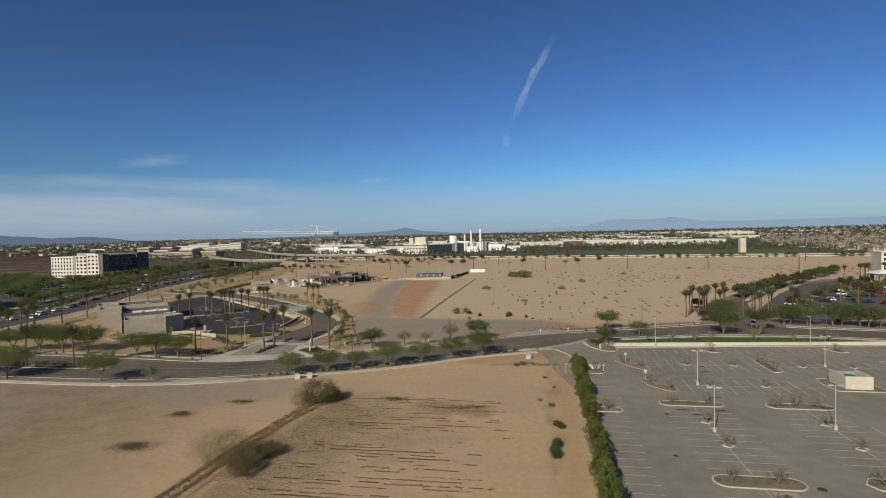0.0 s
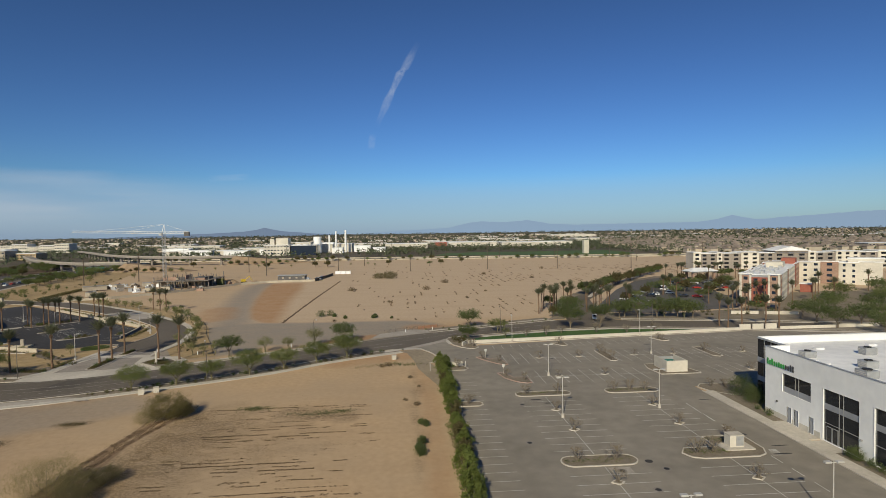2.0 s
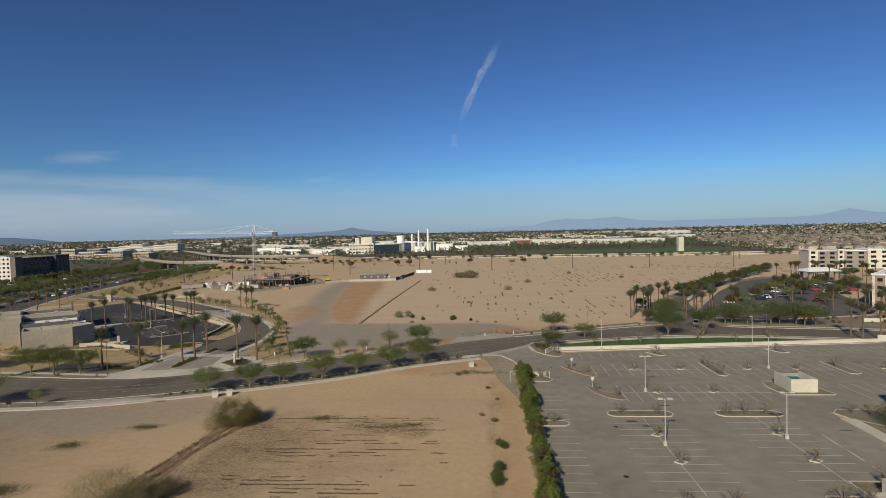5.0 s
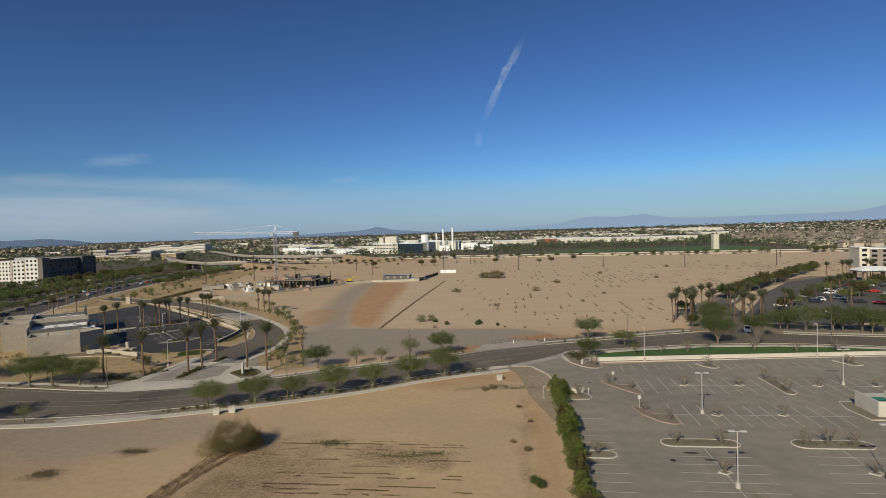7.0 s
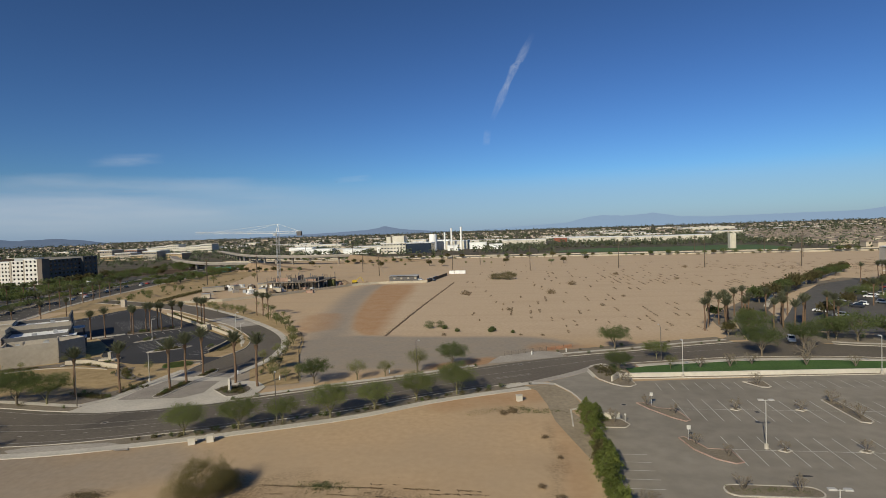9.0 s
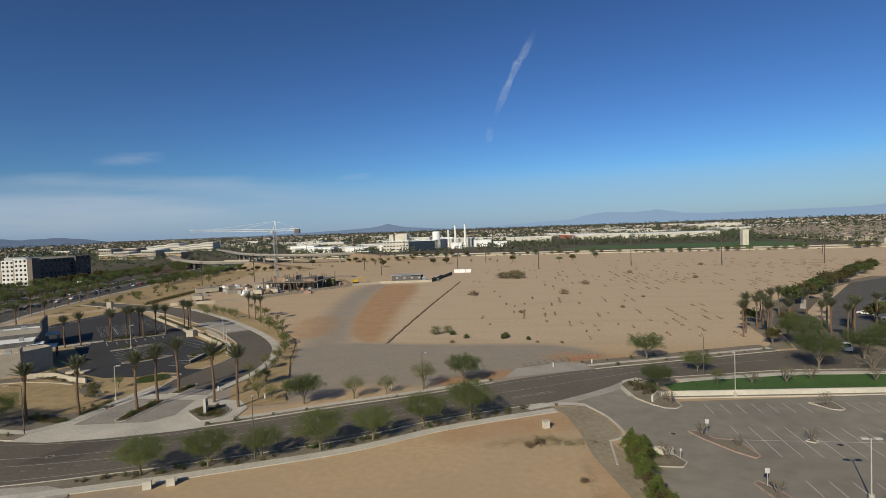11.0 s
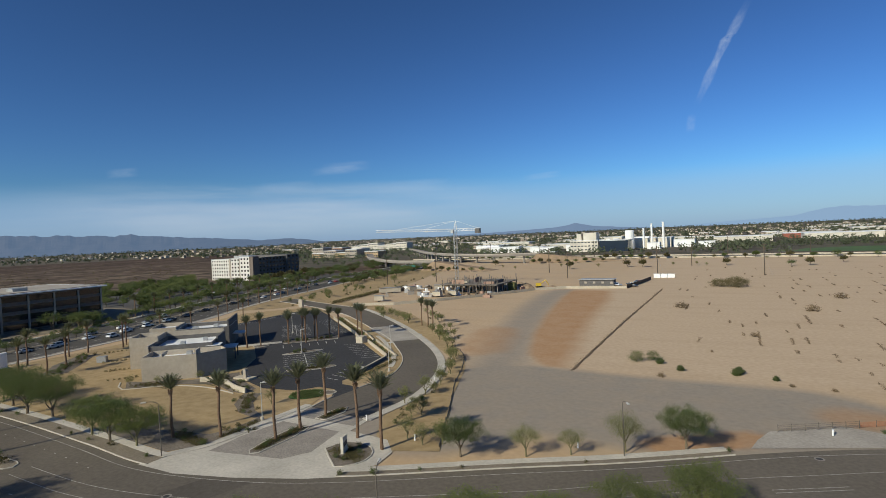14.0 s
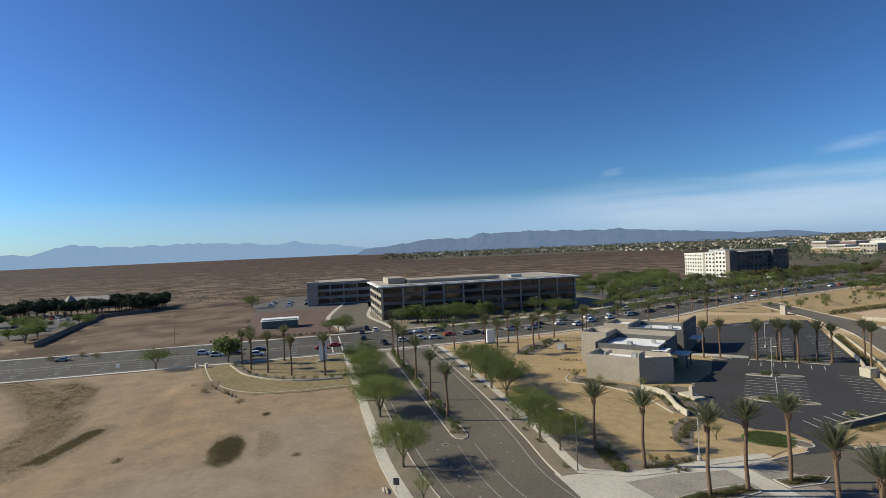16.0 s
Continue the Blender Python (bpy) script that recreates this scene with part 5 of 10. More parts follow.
# street trees, south strip
for x, y, s in ((-63.8, 117.2, .95), (-55.4, 120.7, .95), (-48.6, 124.2, .8), (-40.6, 127.6, 1.08), (-33.3, 132.2, .92), (-26.0, 138.2, .98), (-18.3, 142.8, 1.15)):
    put_tree(f"verde{k % 3}", x, y, s); k += 1
for x, y, key, s in ((-178.5, 106.5, "mesq0", .95), (-170.5, 107.0, "verde1", 1.0), (-152, 106.2, "mesq1", .95), (-135.5, 106.3, "verde0", 1.1), (-140, 106.6, "mesq2", .8), (-108.3, 106.6, "verde2", .95), (-96, 107.3, "young1", 1.1)):
    put_tree(key, x, y, s)
# north strip by the yard
for x, y, key, s in ((-52.6, 149.6, "mesq1", .95), (-43.4, 153.4, "pale0", .85), (-37.4, 156.6, "pale0", .7), (-30.2, 160.8, "pale0", 1.05), (-22.0, 165.0, "mesq2", 1.0)):
    put_tree(key, x, y, s)
# north verge by the bank
for x, y, key, s in ((-147.5, 134.6, "mesq0", 1.0), (-139.5, 135.5, "mesq2", .9), (-158, 136.5, "mesq1", .95), (-166, 134.8, "mesq0", .85), (-120, 132.6, "verde1", .92), (-113, 131.8, "mesq2", .8), (-106.2, 132.4, "verde2", .85)):
    put_tree(key, x, y, s)
# east part of the street
for x, y, key, s in ((21.0, 185.6, "mesq0", 1.05), (17.8, 161.2, "mesq0", .82), (29.6, 174.9, "verde0", .78), (56.0, 177.9, "mesq1", 1.3), (66, 176.4, "bare0", 1.9), (62.5, 199.5, "mesq2", 1.35), (81.5, 197.2, "mesq0", 1.2), (88, 195.2, "mesq1", 1.4), (95.5, 194.6, "mesq2", 1.35), (103.5, 194.2, "mesq0", 1.4), (109, 193, "mesq1", 1.2), (88, 207, "verde1", .9)):
    put_tree(key, x, y, s)
for x, y in ((30.3, 164.4), (37.4, 165.8), (44.4, 166.8), (50.2, 169.2), (62, 168.5), (72, 167.4), (82, 168)):
    put_tree(random.choice(("bare1", "bare2", "young2")), x, y, random.uniform(1.0, 1.35))
# big trees south of the hotel lot
for x, y, s in ((105, 192, 1.2), (146, 176, 1.3), (150, 188, 1.2), (144, 164, 1.25), (156, 168, 1.3), (160, 156, 1.3), (170, 176, 1.3), (176, 160, 1.35), (186, 170, 1.3), (196, 160, 1.3), (206, 172, 1.3), (150, 152, 1.2), (214, 160, 1.3)):
    put_tree(random.choice(("mesq0", "mesq1", "mesq2", "verde1")), x, y, s)
for x, y, key, s_ in ((84, 198, "mesq1", 1.0), (99, 196, "verde1", 1.0), (166, 196, "mesq1", 1.3), (176, 204, "mesq2", 1.3), (186, 196, "mesq0", 1.3), (70, 186.5, "mesq0", 1.15), (57, 203, "rust0", 0.7), (64, 236, "rust1", 0.8), (72, 228, "rust0", 0.8)):
    put_tree(key, x, y, s_)
# hedge between lot and field
random.seed(8)
y = 26.0
while y < 128.6:
    put_tree(random.choice(("hedge0", "hedge1", "hedge0", "hedge1", "hedge2")), 6.95 + random.uniform(-0.5, 0.5), y, random.uniform(0.8, 1.32))
    y += random.uniform(1.35, 2.1)
put_tree("hedge0", 7.9, 127.6, 1.4)
put_tree("hedge1", 7.2, 125.6, 1.25)
# bare trees of the islands
random.seed(9)
for x, y in ((23.6, 70.0), (29.4, 69.8), (23.4, 103.6), (30.2, 103.6), (42.6, 103.8), (46.0, 104.0), (49.5, 104.0), (42.6, 70.8), (50.8, 75.8), (45.4, 71.2), (10.6, 98.4), (11.2, 127.4), (18.9, 137.0), (22.6, 132.6), (22.0, 118.4), (25.4, 114.2), (52.8, 140.4), (52.8, 136.4), (53.0, 131.8), (44.6, 152.2), (77.4, 155), (82.2, 138), (64.4, 104.2), (67.0, 103.2), (17.2, 154.2), (18.2, 152.2)):
    put_tree(random.choice(("bare0", "bare1", "bare2")), x, y, random.uniform(0.72, 1.0), z=0.15)
for x, y in DIAMONDS:
    put_tree(random.choice(("bare0", "bare1", "bare2")), x, y, random.uniform(0.6, 0.85), z=0.15)
for x, y, s in ((67.2, 97.6, 1.15), (66.6, 92.4, 0.85), (67.8, 94.6, .9)):
    put_tree("bigshrub", x, y, s, z=0.12)
for x, y, s in ((64.3, 85.4, 1.3), (64.6, 88.6, 1.0), (64.3, 67.2, 1.35), (64.4, 65.6, 1.2), (64.3, 63.2, 1.3), (64.4, 61.4, 1.25), (64.3, 59.4, 1.3), (64.5, 57.6, 1.0), (64.3, 55.4, 1.3), (64.3, 52, 1.2), (64.4, 48, 1.2), (64.3, 44, 1.2)):
    put_tree("shrub0", x, y, s, z=0.12)
put_tree("bigshrub", 64.4, 66.2, 0.55, z=0.12)
# corner bed
for x, y, key, s in ((14.2, 160.5, "shrub1", 2.2), (15.6, 158.4, "shrub1", 2.4), (17.0, 157.8, "shrub0", 1.8), (13.4, 162.8, "shrub1", 1.8), (16.6, 162.0, "shrub0", 2.0)):
    put_tree(key, x, y, s, z=0.12)
# strip shrubs under the street trees
random.seed(11)
for p in [q for q in tree_line for _ in (0, 1, 2)]:
    if p.x > -72 and random.random() < 0.8:
        put_tree(random.choice(("shrub0", "shrub1", "shrub1")), p.x + random.uniform(-1.5, 1.5), p.y + random.uniform(-.4, 1.7), random.uniform(0.4, 1.05))
for seg, d0 in ((nk_gap[1], 0.8), (nk_gap[2], 1.4), (nk_gap[2], 5.6), (nk_gap[0], 1.6)):
    for p in offset(seg, d0)[::2]:
        if random.random() < 0.55:
            put_tree(random.choice(("shrub0", "shrub1")), p.x + random.uniform(-.6, .6), p.y + random.uniform(-.5, .5), random.uniform(0.5, 1.0))
for k in range(26):
    x = -203 + k * 3.3 + random.uniform(-.8, .8)
    put_tree("shrub0" if random.random() < .7 else "shrub1", x, 118.8 + random.uniform(-.5, .5), random.uniform(1.2, 2.2))
# vacant lot brush
put_tree("brush", -47.4, 97.0, 1.08, 10)
put_tree("brush_straw", -50.0, 94.9, .62, 70)
put_tree("brush_low", -45.2, 98.4, 1.0, 20)
put_tree("brush", -45.4, 98.9, .6, 200)
put_tree("brush_straw", -50.6, 67.4, 1.15, 120)
put_tree("brush_low", -46.4, 67.6, 1.25, 40)
put_tree("brush_low", -44.4, 70.2, 1.0, 80)
put_tree("brush_low", -45.2, 63.6, 1.1)
for x, y, s in ((0.4, 75.1, 1.3), (0.7, 79.6, 1.2), (0.2, 77.2, 1.1), (1.6, 87.6, 1.0), (0.8, 88.8, .9)):
    put_tree("weed", x, y, s, z=0)
for x, y, s in ((-2.0, 102.6, .5), (0.2, 99.6, .6), (1.0, 112, .4), (-1.0, 120, .5), (-8, 131, .7), (-6.5, 132, .8)):
    put_tree("tumble", x, y, s, z=0)
# median and street palms
random.seed(12)


def palms(rows, s=1.0):
    for x, y in rows:
        put_tree(random.choice(("palm0", "palm1", "palm2")), x, y, s * random.uniform(0.95, 1.05), z=0.05)


palms([(-203, 119), (-191, 118.8), (-180, 118.8), (-160.7, 118.8), (-143.4, 118.8), (-128.1, 118.8)])
palms([(-104.0, 137.6), (-95.8, 141.1), (-85.0, 143.5), (-84.7, 149.2), (-84.9, 156.4), (-72.3, 149.8), (-65.4, 147.2)], 1.02)
palms([(-152.5, 203.5), (-150.0, 213.6), (-146.2, 209.8), (-145.0, 215.2), (-143.0, 219.0), (-138.5, 221.5), (-142.0, 213.4), (-140.0, 216.8), (-136.4, 223.8), (-128.4, 226.5), (-155.8, 200.8), (-136.5, 234.5), (-133.8, 233.2), (-119.9, 252.7), (-116.0, 250.6), (-111.2, 245.8)], 0.93)
palms([(-183.9, 149.0), (-183.6, 155.6), (-189.1, 163.3), (-199, 150), (-204, 160), (-204.5, 172), (-202, 188), (-203, 140)], 0.95)
palms([(-207, 71.0), (-205, 74.0), (-196.8, 74.8), (-190.3, 80.2), (-207, 84), (-183.5, 87.0), (-179.4, 96.2)], 0.98)
palms([(53.3, 212.6), (58.6, 209.4), (63.1, 220.7), (60.5, 214.5), (56, 218), (59, 226), (66, 231), (78, 216), (76.5, 205), (80.5, 223), (84, 230), (85.9, 219), (92, 212), (72, 240), (77, 246), (61, 223), (68, 238), (70, 222), (74, 213), (83, 214), (88, 224), (95, 220), (82, 238), (90, 240), (98, 230), (66, 214)], 0.88)
palms([(108.3, 174.0), (108.1, 168.4), (112.6, 168.0), (121.4, 168.2), (126.4, 168.6)], 0.95)
# young trees along the drive loop
for x, y in ((-74.6, 168.6), (-73.8, 175.6), (-74.4, 183.6), (-76.6, 192.6), (-81.4, 203.4), (-91.6, 219.6), (-98, 230), (-104.5, 239.0), (-64.0, 152.6), (-60.4, 151.4), (-57.5, 153.0), (-68, 164), (-118, 262), (-124, 268), (-146, 265), (-145, 270), (-138.9, 265.3), (-133.3, 261.2), (-157.4, 277.1), (-108.7, 240.6), (-99.9, 229.7), (-83.2, 205.6), (-128, 256), (-152, 272)):
    put_tree(random.choice(("young0", "young1", "young2")), x, y, random.uniform(0.95, 1.3))

# ---- low field growth (uncountable) ----
def tufts(name, label, centres, mat, leaf=0.12, per=14, spread=0.3, hgt=0.35, seed=3):
    rng = np.random.default_rng(seed)
    c = np.repeat(np.asarray(centres, float), per, 0)
    c = c + rng.normal(size=c.shape) * np.array([spread, spread, 0])
    c[:, 2] += np.abs(rng.normal(size=len(c))) * hgt * 0.5 + 0.02
    ob = new(name, quads_mesh(name, leaves(c, leaf, rng, upright=0.8), mat))
    return tagged(ob, label, "weeds", kind="stuff")


rng = np.random.default_rng(21)
rows_ = []
for y in np.arange(50, 103.2, 1.21):
    strong = rng.random() ** 1.6
    if strong < 0.1:
        continue
    x = -41.0 + rng.uniform(-2, 12)
    x_end = rng.uniform(-14, -5.5)
    while x < x_end:
        run = rng.exponential(1.0 + 4.5 * strong) + 0.3
        half = rng.uniform(0.04, 0.10 + 0.16 * strong)
        y1 = y + rng.normal() * 0.12
        for q in np.arange(0, run, 0.075):
            w = half * math.sin(math.pi * min(1.0, (q + 0.15) / (run + 0.3))) ** 0.5 * rng.uniform(0.5, 1.2)
            if x + q < x_end and rng.random() < 0.25 + 0.75 * strong:
                rows_.append((x + q, y1 + rng.normal() * w + 0.05 * math.sin((x + q) * 0.9 + y) + 0.012 * (x + q + 20), 0))
        x += run + rng.exponential(0.8 + 6.5 * (1 - strong))
tufts("furrow_weeds", "rows of dry brown weeds along old furrows", rows_, "furrow_brown", 0.055, 9, 0.075, 0.05)
pts_ = [(x_, 130.6 + (x_ + 15) * 0.42 + rng.normal() * 0.8, 0) for x_ in rng.uniform(-15, -4, 260)]
tufts("dry_grass", "band of tall straw-coloured dry grass on bare soil", pts_, "leaf_straw", 0.05, 7, 0.16, 0.32, 5)
sheet("wheel_rut", [(-51.0, 52), (-50.5, 52), (-49.7, 80), (-49.9, 96), (-50.3, 96), (-50.2, 80)], 0.04, "rut_soil", "narrow dark wheel rut in bare soil")
sheet("wheel_rut", [(-49.0, 52), (-48.5, 52), (-47.9, 78), (-48.5, 93), (-48.9, 93), (-48.4, 78)], 0.04, "rut_soil", "narrow dark wheel rut in bare soil")
pts_ = []
for _ in range(2600):
    a = rng.uniform(0, 1)
    x, y = -47 + abs(rng.normal()) * 8.5 + 2 * a, 52 + 46 * a + rng.normal() * 2
    pts_.append((x, y, 0))
for _ in range(500):
    pts_.append((-30 + rng.normal() * 9, 82 + rng.normal() * 9, 0))
pts_ = [p for p in pts_ if p[0] < -5]
tufts("scrub_weeds", "low dry scrub on the vacant lot", pts_, "tuft", 0.045, 16, 0.5, 0.08)
pts_ = []
for cx, cy, rx, ry, n_ in ((-69.4, 70.9, 3.0, 1.5, 200), (-72, 86.8, 2.0, 1.1, 120), (-64, 95.5, 2.6, 0.7, 110), (-126.5, 77.8, 7.6, 3.0, 1700), (-180, 67, 4, 1.4, 140), (-128, 60, 1.2, .8, 40), (-147, 83, 1.4, .5, 60), (-160, 76, 3, 1, 60), (-120, 90, 1, .6, 30)):
    for _ in range(n_):
        q_, a_ = math.sqrt(rng.random()) * rng.uniform(0.75, 1.08), rng.random() * math.tau
        pts_.append((cx + rx * q_ * math.cos(a_), cy + ry * q_ * math.sin(a_), 0))
for line_, half, n_ in (([(-212, 4), (-192, 20), (-178, 28), (-160, 38), (-146, 40), (-128, 41)], 4.6, 2600), ([(-200, 24), (-188, 33), (-172, 36)], 3.6, 900), ([(-149, 50), (-140, 48), (-131, 45.6)], 1.7, 1100)):
    t_ = rng.random(n_)
    u_ = np.linspace(0, 1, len(line_))
    xs_, ys_ = np.interp(t_, u_, [p[0] for p in line_]), np.interp(t_, u_, [p[1] for p in line_])
    pts_ += [(x_ + rng.uniform(-1, 1) * half * .5, y_ + rng.uniform(-1, 1) * half, 0) for x_, y_ in zip(xs_, ys_)]
tufts("scrub_patches", "patches of dry olive-brown weeds on bare soil", pts_, "scrub_mix", 0.075, 9, 0.34, 0.14)
pts_ = []
for cx, cy, rx, ry, n_ in ((-32, 100.6, 2.6, 1.0, 110), (-19, 96.4, 4.6, .8, 60), (-14.5, 97.6, 3, .6, 40), (-3, 133, 4.5, 1.2, 80)):
    for _ in range(n_):
        pts_.append((cx + rng.normal() * rx * .6, cy + rng.normal() * ry * .6, 0))
tufts("green_weeds", "patches of low green weeds on bare soil", pts_, "tuft_green", 0.10, 9, 0.3, 0.2)
# north field: broken rows of brush running north
pts_ = []
for x in np.arange(-44, 330, 3.9):
    y = 208 + max(0, (x - 40)) * 0.25 + rng.uniform(0, 10)
    while y < 540:
        thick = noise.noise((x * 0.018, y * 0.011, 2.3)) + 0.12 + 0.0016 * min(x, 150) - 0.9 * smooth(430, 540, y)
        run = rng.uniform(1.5, 5.0) if y < 240 else rng.uniform(2.5, 11)
        if rng.random() < (0.12 + 0.75 * max(0.0, thick)) * (0.25 + 0.75 * smooth(-25, 35, x)):
            lean = rng.normal() * 0.02
            for yy in np.arange(y, y + run, 0.32):
                pts_.append((x + rng.normal() * 0.2 + lean * (yy - y), yy, 0))
        y += run + rng.exponential(4.5)
pts_ = [p for p in pts_ if not (p[0] > 55 and p[1] < 235 + (p[0] - 55) * 1.05)]
tufts("field_weeds", "broken rows of dry brush across the bare field", pts_, "furrow_brown", 0.12, 6, 0.16, 0.1)
for x, y, s in ((-34.4, 317, 1.9), (10.6, 316, 1.9), (24.9, 357, 2.0), (-30, 206, .7), (2, 205, .5), (-5, 206, .5), (60, 420, 1.5), (90, 380, 1.2), (-10, 260, .9), (30, 270, .9), (44, 300, .8), (120, 470, 1.6)):
    put_tree("tumble", x, y, s, z=0)
for x, y, sz_, key in ((-37.2, 219.0, .78, "bigshrub"), (-33.6, 221.6, .66, "bigshrub"), (-15.0, 212.2, 1.5, "weed"), (-14.4, 214.0, 1.4, "weed"), (-7.6, 209.9, 1.0, "weed"), (-26.5, 212.8, 1.2, "weed"), (-31.6, 218.2, 1.3, "weed")):
    put_tree(key, x, y, sz_, z=0)
put_tree("brush_low", -14, 400, 2.6, z=0)
put_tree("brush_low", -22, 402, 2.0, z=0)
# weeds and low plants in the car park islands
rng = np.random.default_rng(29)
pts_ = []
for x0, x1, y0 in ((21.6, 31.6, 69.9), (21.6, 31.6, 103.6), (41.0, 50.6, 104.0), (41.0, 47.6, 71.2), (47.0, 52.6, 75.6)):
    for _ in range(70):
        pts_.append((rng.uniform(x0, x1), y0 + rng.normal() * 0.45, 0.15))
tufts("island_weeds", "low green and dry weeds in car park islands", pts_, "tuft_green", 0.07, 10, 0.16, 0.2, 30)


# ---- bank lot and its drive ----
def walls_round(ob, x0, y0, x1, y1, h, roof_z, mat, roof="roof_white", t=0.35, cap="metal_grey"):
    """Four thick walls, a roof behind a parapet and its cap."""
    part("wall", boxes((x0, y0, 0, x1, y0 + t, h)), mat, ob)
    part("wall", boxes((x0, y1 - t, 0, x1, y1, h)), mat, ob)
    part("wall", boxes((x0, y0 + t, 0, x0 + t, y1 - t, h)), mat, ob)
    part("wall", boxes((x1 - t, y0 + t, 0, x1, y1 - t, h)), mat, ob)
    part("roof", boxes((x0 + t, y0 + t, roof_z - 0.25, x1 - t, y1 - t, roof_z)), roof, ob)
    if cap:
        e = 0.05
        part("parapet_cap", boxes((x0 - e, y0 - e, h, x1 + e, y0 + t + e, h + 0.06), (x0 - e, y1 - t - e, h, x1 + e, y1 + e, h + 0.06), (x0 - e, y0 + t + e, h, x0 + t + e, y1 - t - e, h + 0.06), (x1 - t - e, y0 + t + e, h, x1 + e, y1 - t - e, h + 0.06)), cap, ob)


sheet("bank_gravel", [(-208, 137.2), (-170, 136.6), (-140, 135.6), (-115, 134.2), (-98, 132.8), (-92.5, 137), (-92.5, 160), (-95, 168), (-90, 190), (-97, 204), (-117, 226), (-134, 246), (-152, 272), (-170, 262), (-205, 290), (-226, 262), (-216, 222), (-209, 190)], 0.06, "gold_gravel", "golden decomposed granite round the bank")
sheet("loop_gravel", [(-75.2, 162), (-73.6, 178), (-78.0, 194), (-85.6, 209), (-106, 232), (-127, 251), (-145, 267), (-162, 281), (-180, 293.6), (-198, 299.6), (-226, 310), (-226, 316), (-196, 308), (-170, 299), (-140, 278), (-112, 249), (-89.5, 222), (-82, 212), (-75, 197.4), (-68, 177), (-63.4, 166.7), (-59.4, 157), (-56.5, 150), (-64, 147.4), (-70, 152)], 0.06, "gold_gravel", "golden gravel verge along the loop drive")
sheet("bank_lot", [(-131, 176.5), (-124, 171), (-112.6, 166.8), (-103.4, 168.2), (-98.8, 175), (-98.4, 183), (-102, 201), (-123, 219), (-134, 229.4), (-168, 258), (-176, 265.5), (-196, 281), (-202, 272), (-202.6, 245), (-201, 227), (-190, 214), (-176, 205), (-156, 204), (-140, 190)], 0.09, "asphalt_dark", "freshly sealed black asphalt lot of the bank")
lotb = tagged(thing("bank_lot_marks", "", "", kind="structure"), "white stall lines on the bank lot")


def slanted(x, y, length, ang, w=0.16, mat="paint_white", z=0.10):
    a = radians(ang)
    d, n = Vector((math.cos(a), math.sin(a), 0)), Vector((-math.sin(a), math.cos(a), 0)) * w / 2
    p, q = Vector((x, y, 0)), Vector((x, y, 0)) + d * length
    part("stall_line", flat([(p - n)[:2], (q - n)[:2], (q + n)[:2], (p + n)[:2]], z), mat, lotb)


uu, vv = Vector((0.707, 0.707, 0)), Vector((0.707, -0.707, 0))
c0 = Vector((-130.4, 199.8, 0))
for k in range(9):
    p = c0 + vv * (2.6 * k) - uu * 6.0
    slanted(p.x, p.y, 12.0, 47)
for k in range(7):
    slanted(-146.4 + 1.95 * k, 207.4 + 1.95 * k, 5.0, -45)
slanted(c0.x, c0.y, 21.5, -44)
c1 = Vector((-172, 240, 0))
for k in range(10):
    p = c1 + vv * (2.74 * k) - uu * 5.3
    slanted(p.x, p.y, 10.6, 45)
slanted(c1.x, c1.y, 24.7, -45)
for k in range(9):
    p = Vector((-122.2, 217.2, 0)) + Vector((0.775, -0.632, 0)) * 2.74 * k
    slanted(p.x, p.y, 5.4, 219)
for k in range(14):
    p = Vector((-167, 256, 0)) + Vector((0.76, -0.65, 0)) * 2.74 * k
    slanted(p.x, p.y, 5.4, 221)
for k in range(5):
    p = Vector((-99.2, 178.6, 0)) + Vector((-0.15, 1, 0)) * 2.74 * k
    slanted(p.x, p.y, 5.0, 172)
for k in range(16):
    p = Vector((-201.2, 230, 0)) + Vector((-0.02, 1, 0)) * 2.74 * k
    slanted(p.x, p.y, 5.2, 0)


def blob(cx, cy, ru, rv, ang, n=18):
    a0 = radians(ang)
    return [(cx + ru * math.cos(t) * math.cos(a0) - rv * math.sin(t) * math.sin(a0), cy + ru * math.cos(t) * math.sin(a0) + rv * math.sin(t) * math.cos(a0)) for t in [k * math.tau / n for k in range(n)]]


island(blob(-114.8, 185.8, 6.6, 1.9, 45), label="kerbed shrub island in the bank lot")
island(blob(-131.8, 201.0, 6.2, 1.3, 55), label="kerbed shrub island in the bank lot")
island([(-151.5, 213.0), (-148.0, 209.2), (-135.2, 221.6), (-138.6, 226.0)], label="kerbed palm island in the bank lot", fill="rock_bed")
part("cross_walk", flat([(-165, 199.6), (-152.0, 212.6), (-149.6, 210.0), (-162.4, 197.0)], 0.105), "concrete", lotb)
island(blob(-152.8, 204.0, 2.6, 1.8, 45), label="kerbed palm island in the bank lot", fill="rock_bed")
island([(-99.0, 188.8), (-104.2, 188.4), (-105.0, 190), (-103.6, 191.4), (-99.4, 191.8)], label="kerbed shrub island in the bank lot")
random.seed(31)
for cx, cy, n_ in ((-114.8, 185.8, 7), (-131.8, 201, 5), (-146.5, 214.2, 10), (-102, 190, 3), (-140.5, 220.4, 10)):
    for _ in range(n_):
        a = random.uniform(-4, 4)
        put_tree(random.choice(("shrub0", "shrub1")), cx + a * .707 + random.uniform(-.5, .5), cy + a * .707 + random.uniform(-.5, .5), random.uniform(.7, 1.2), z=.15)
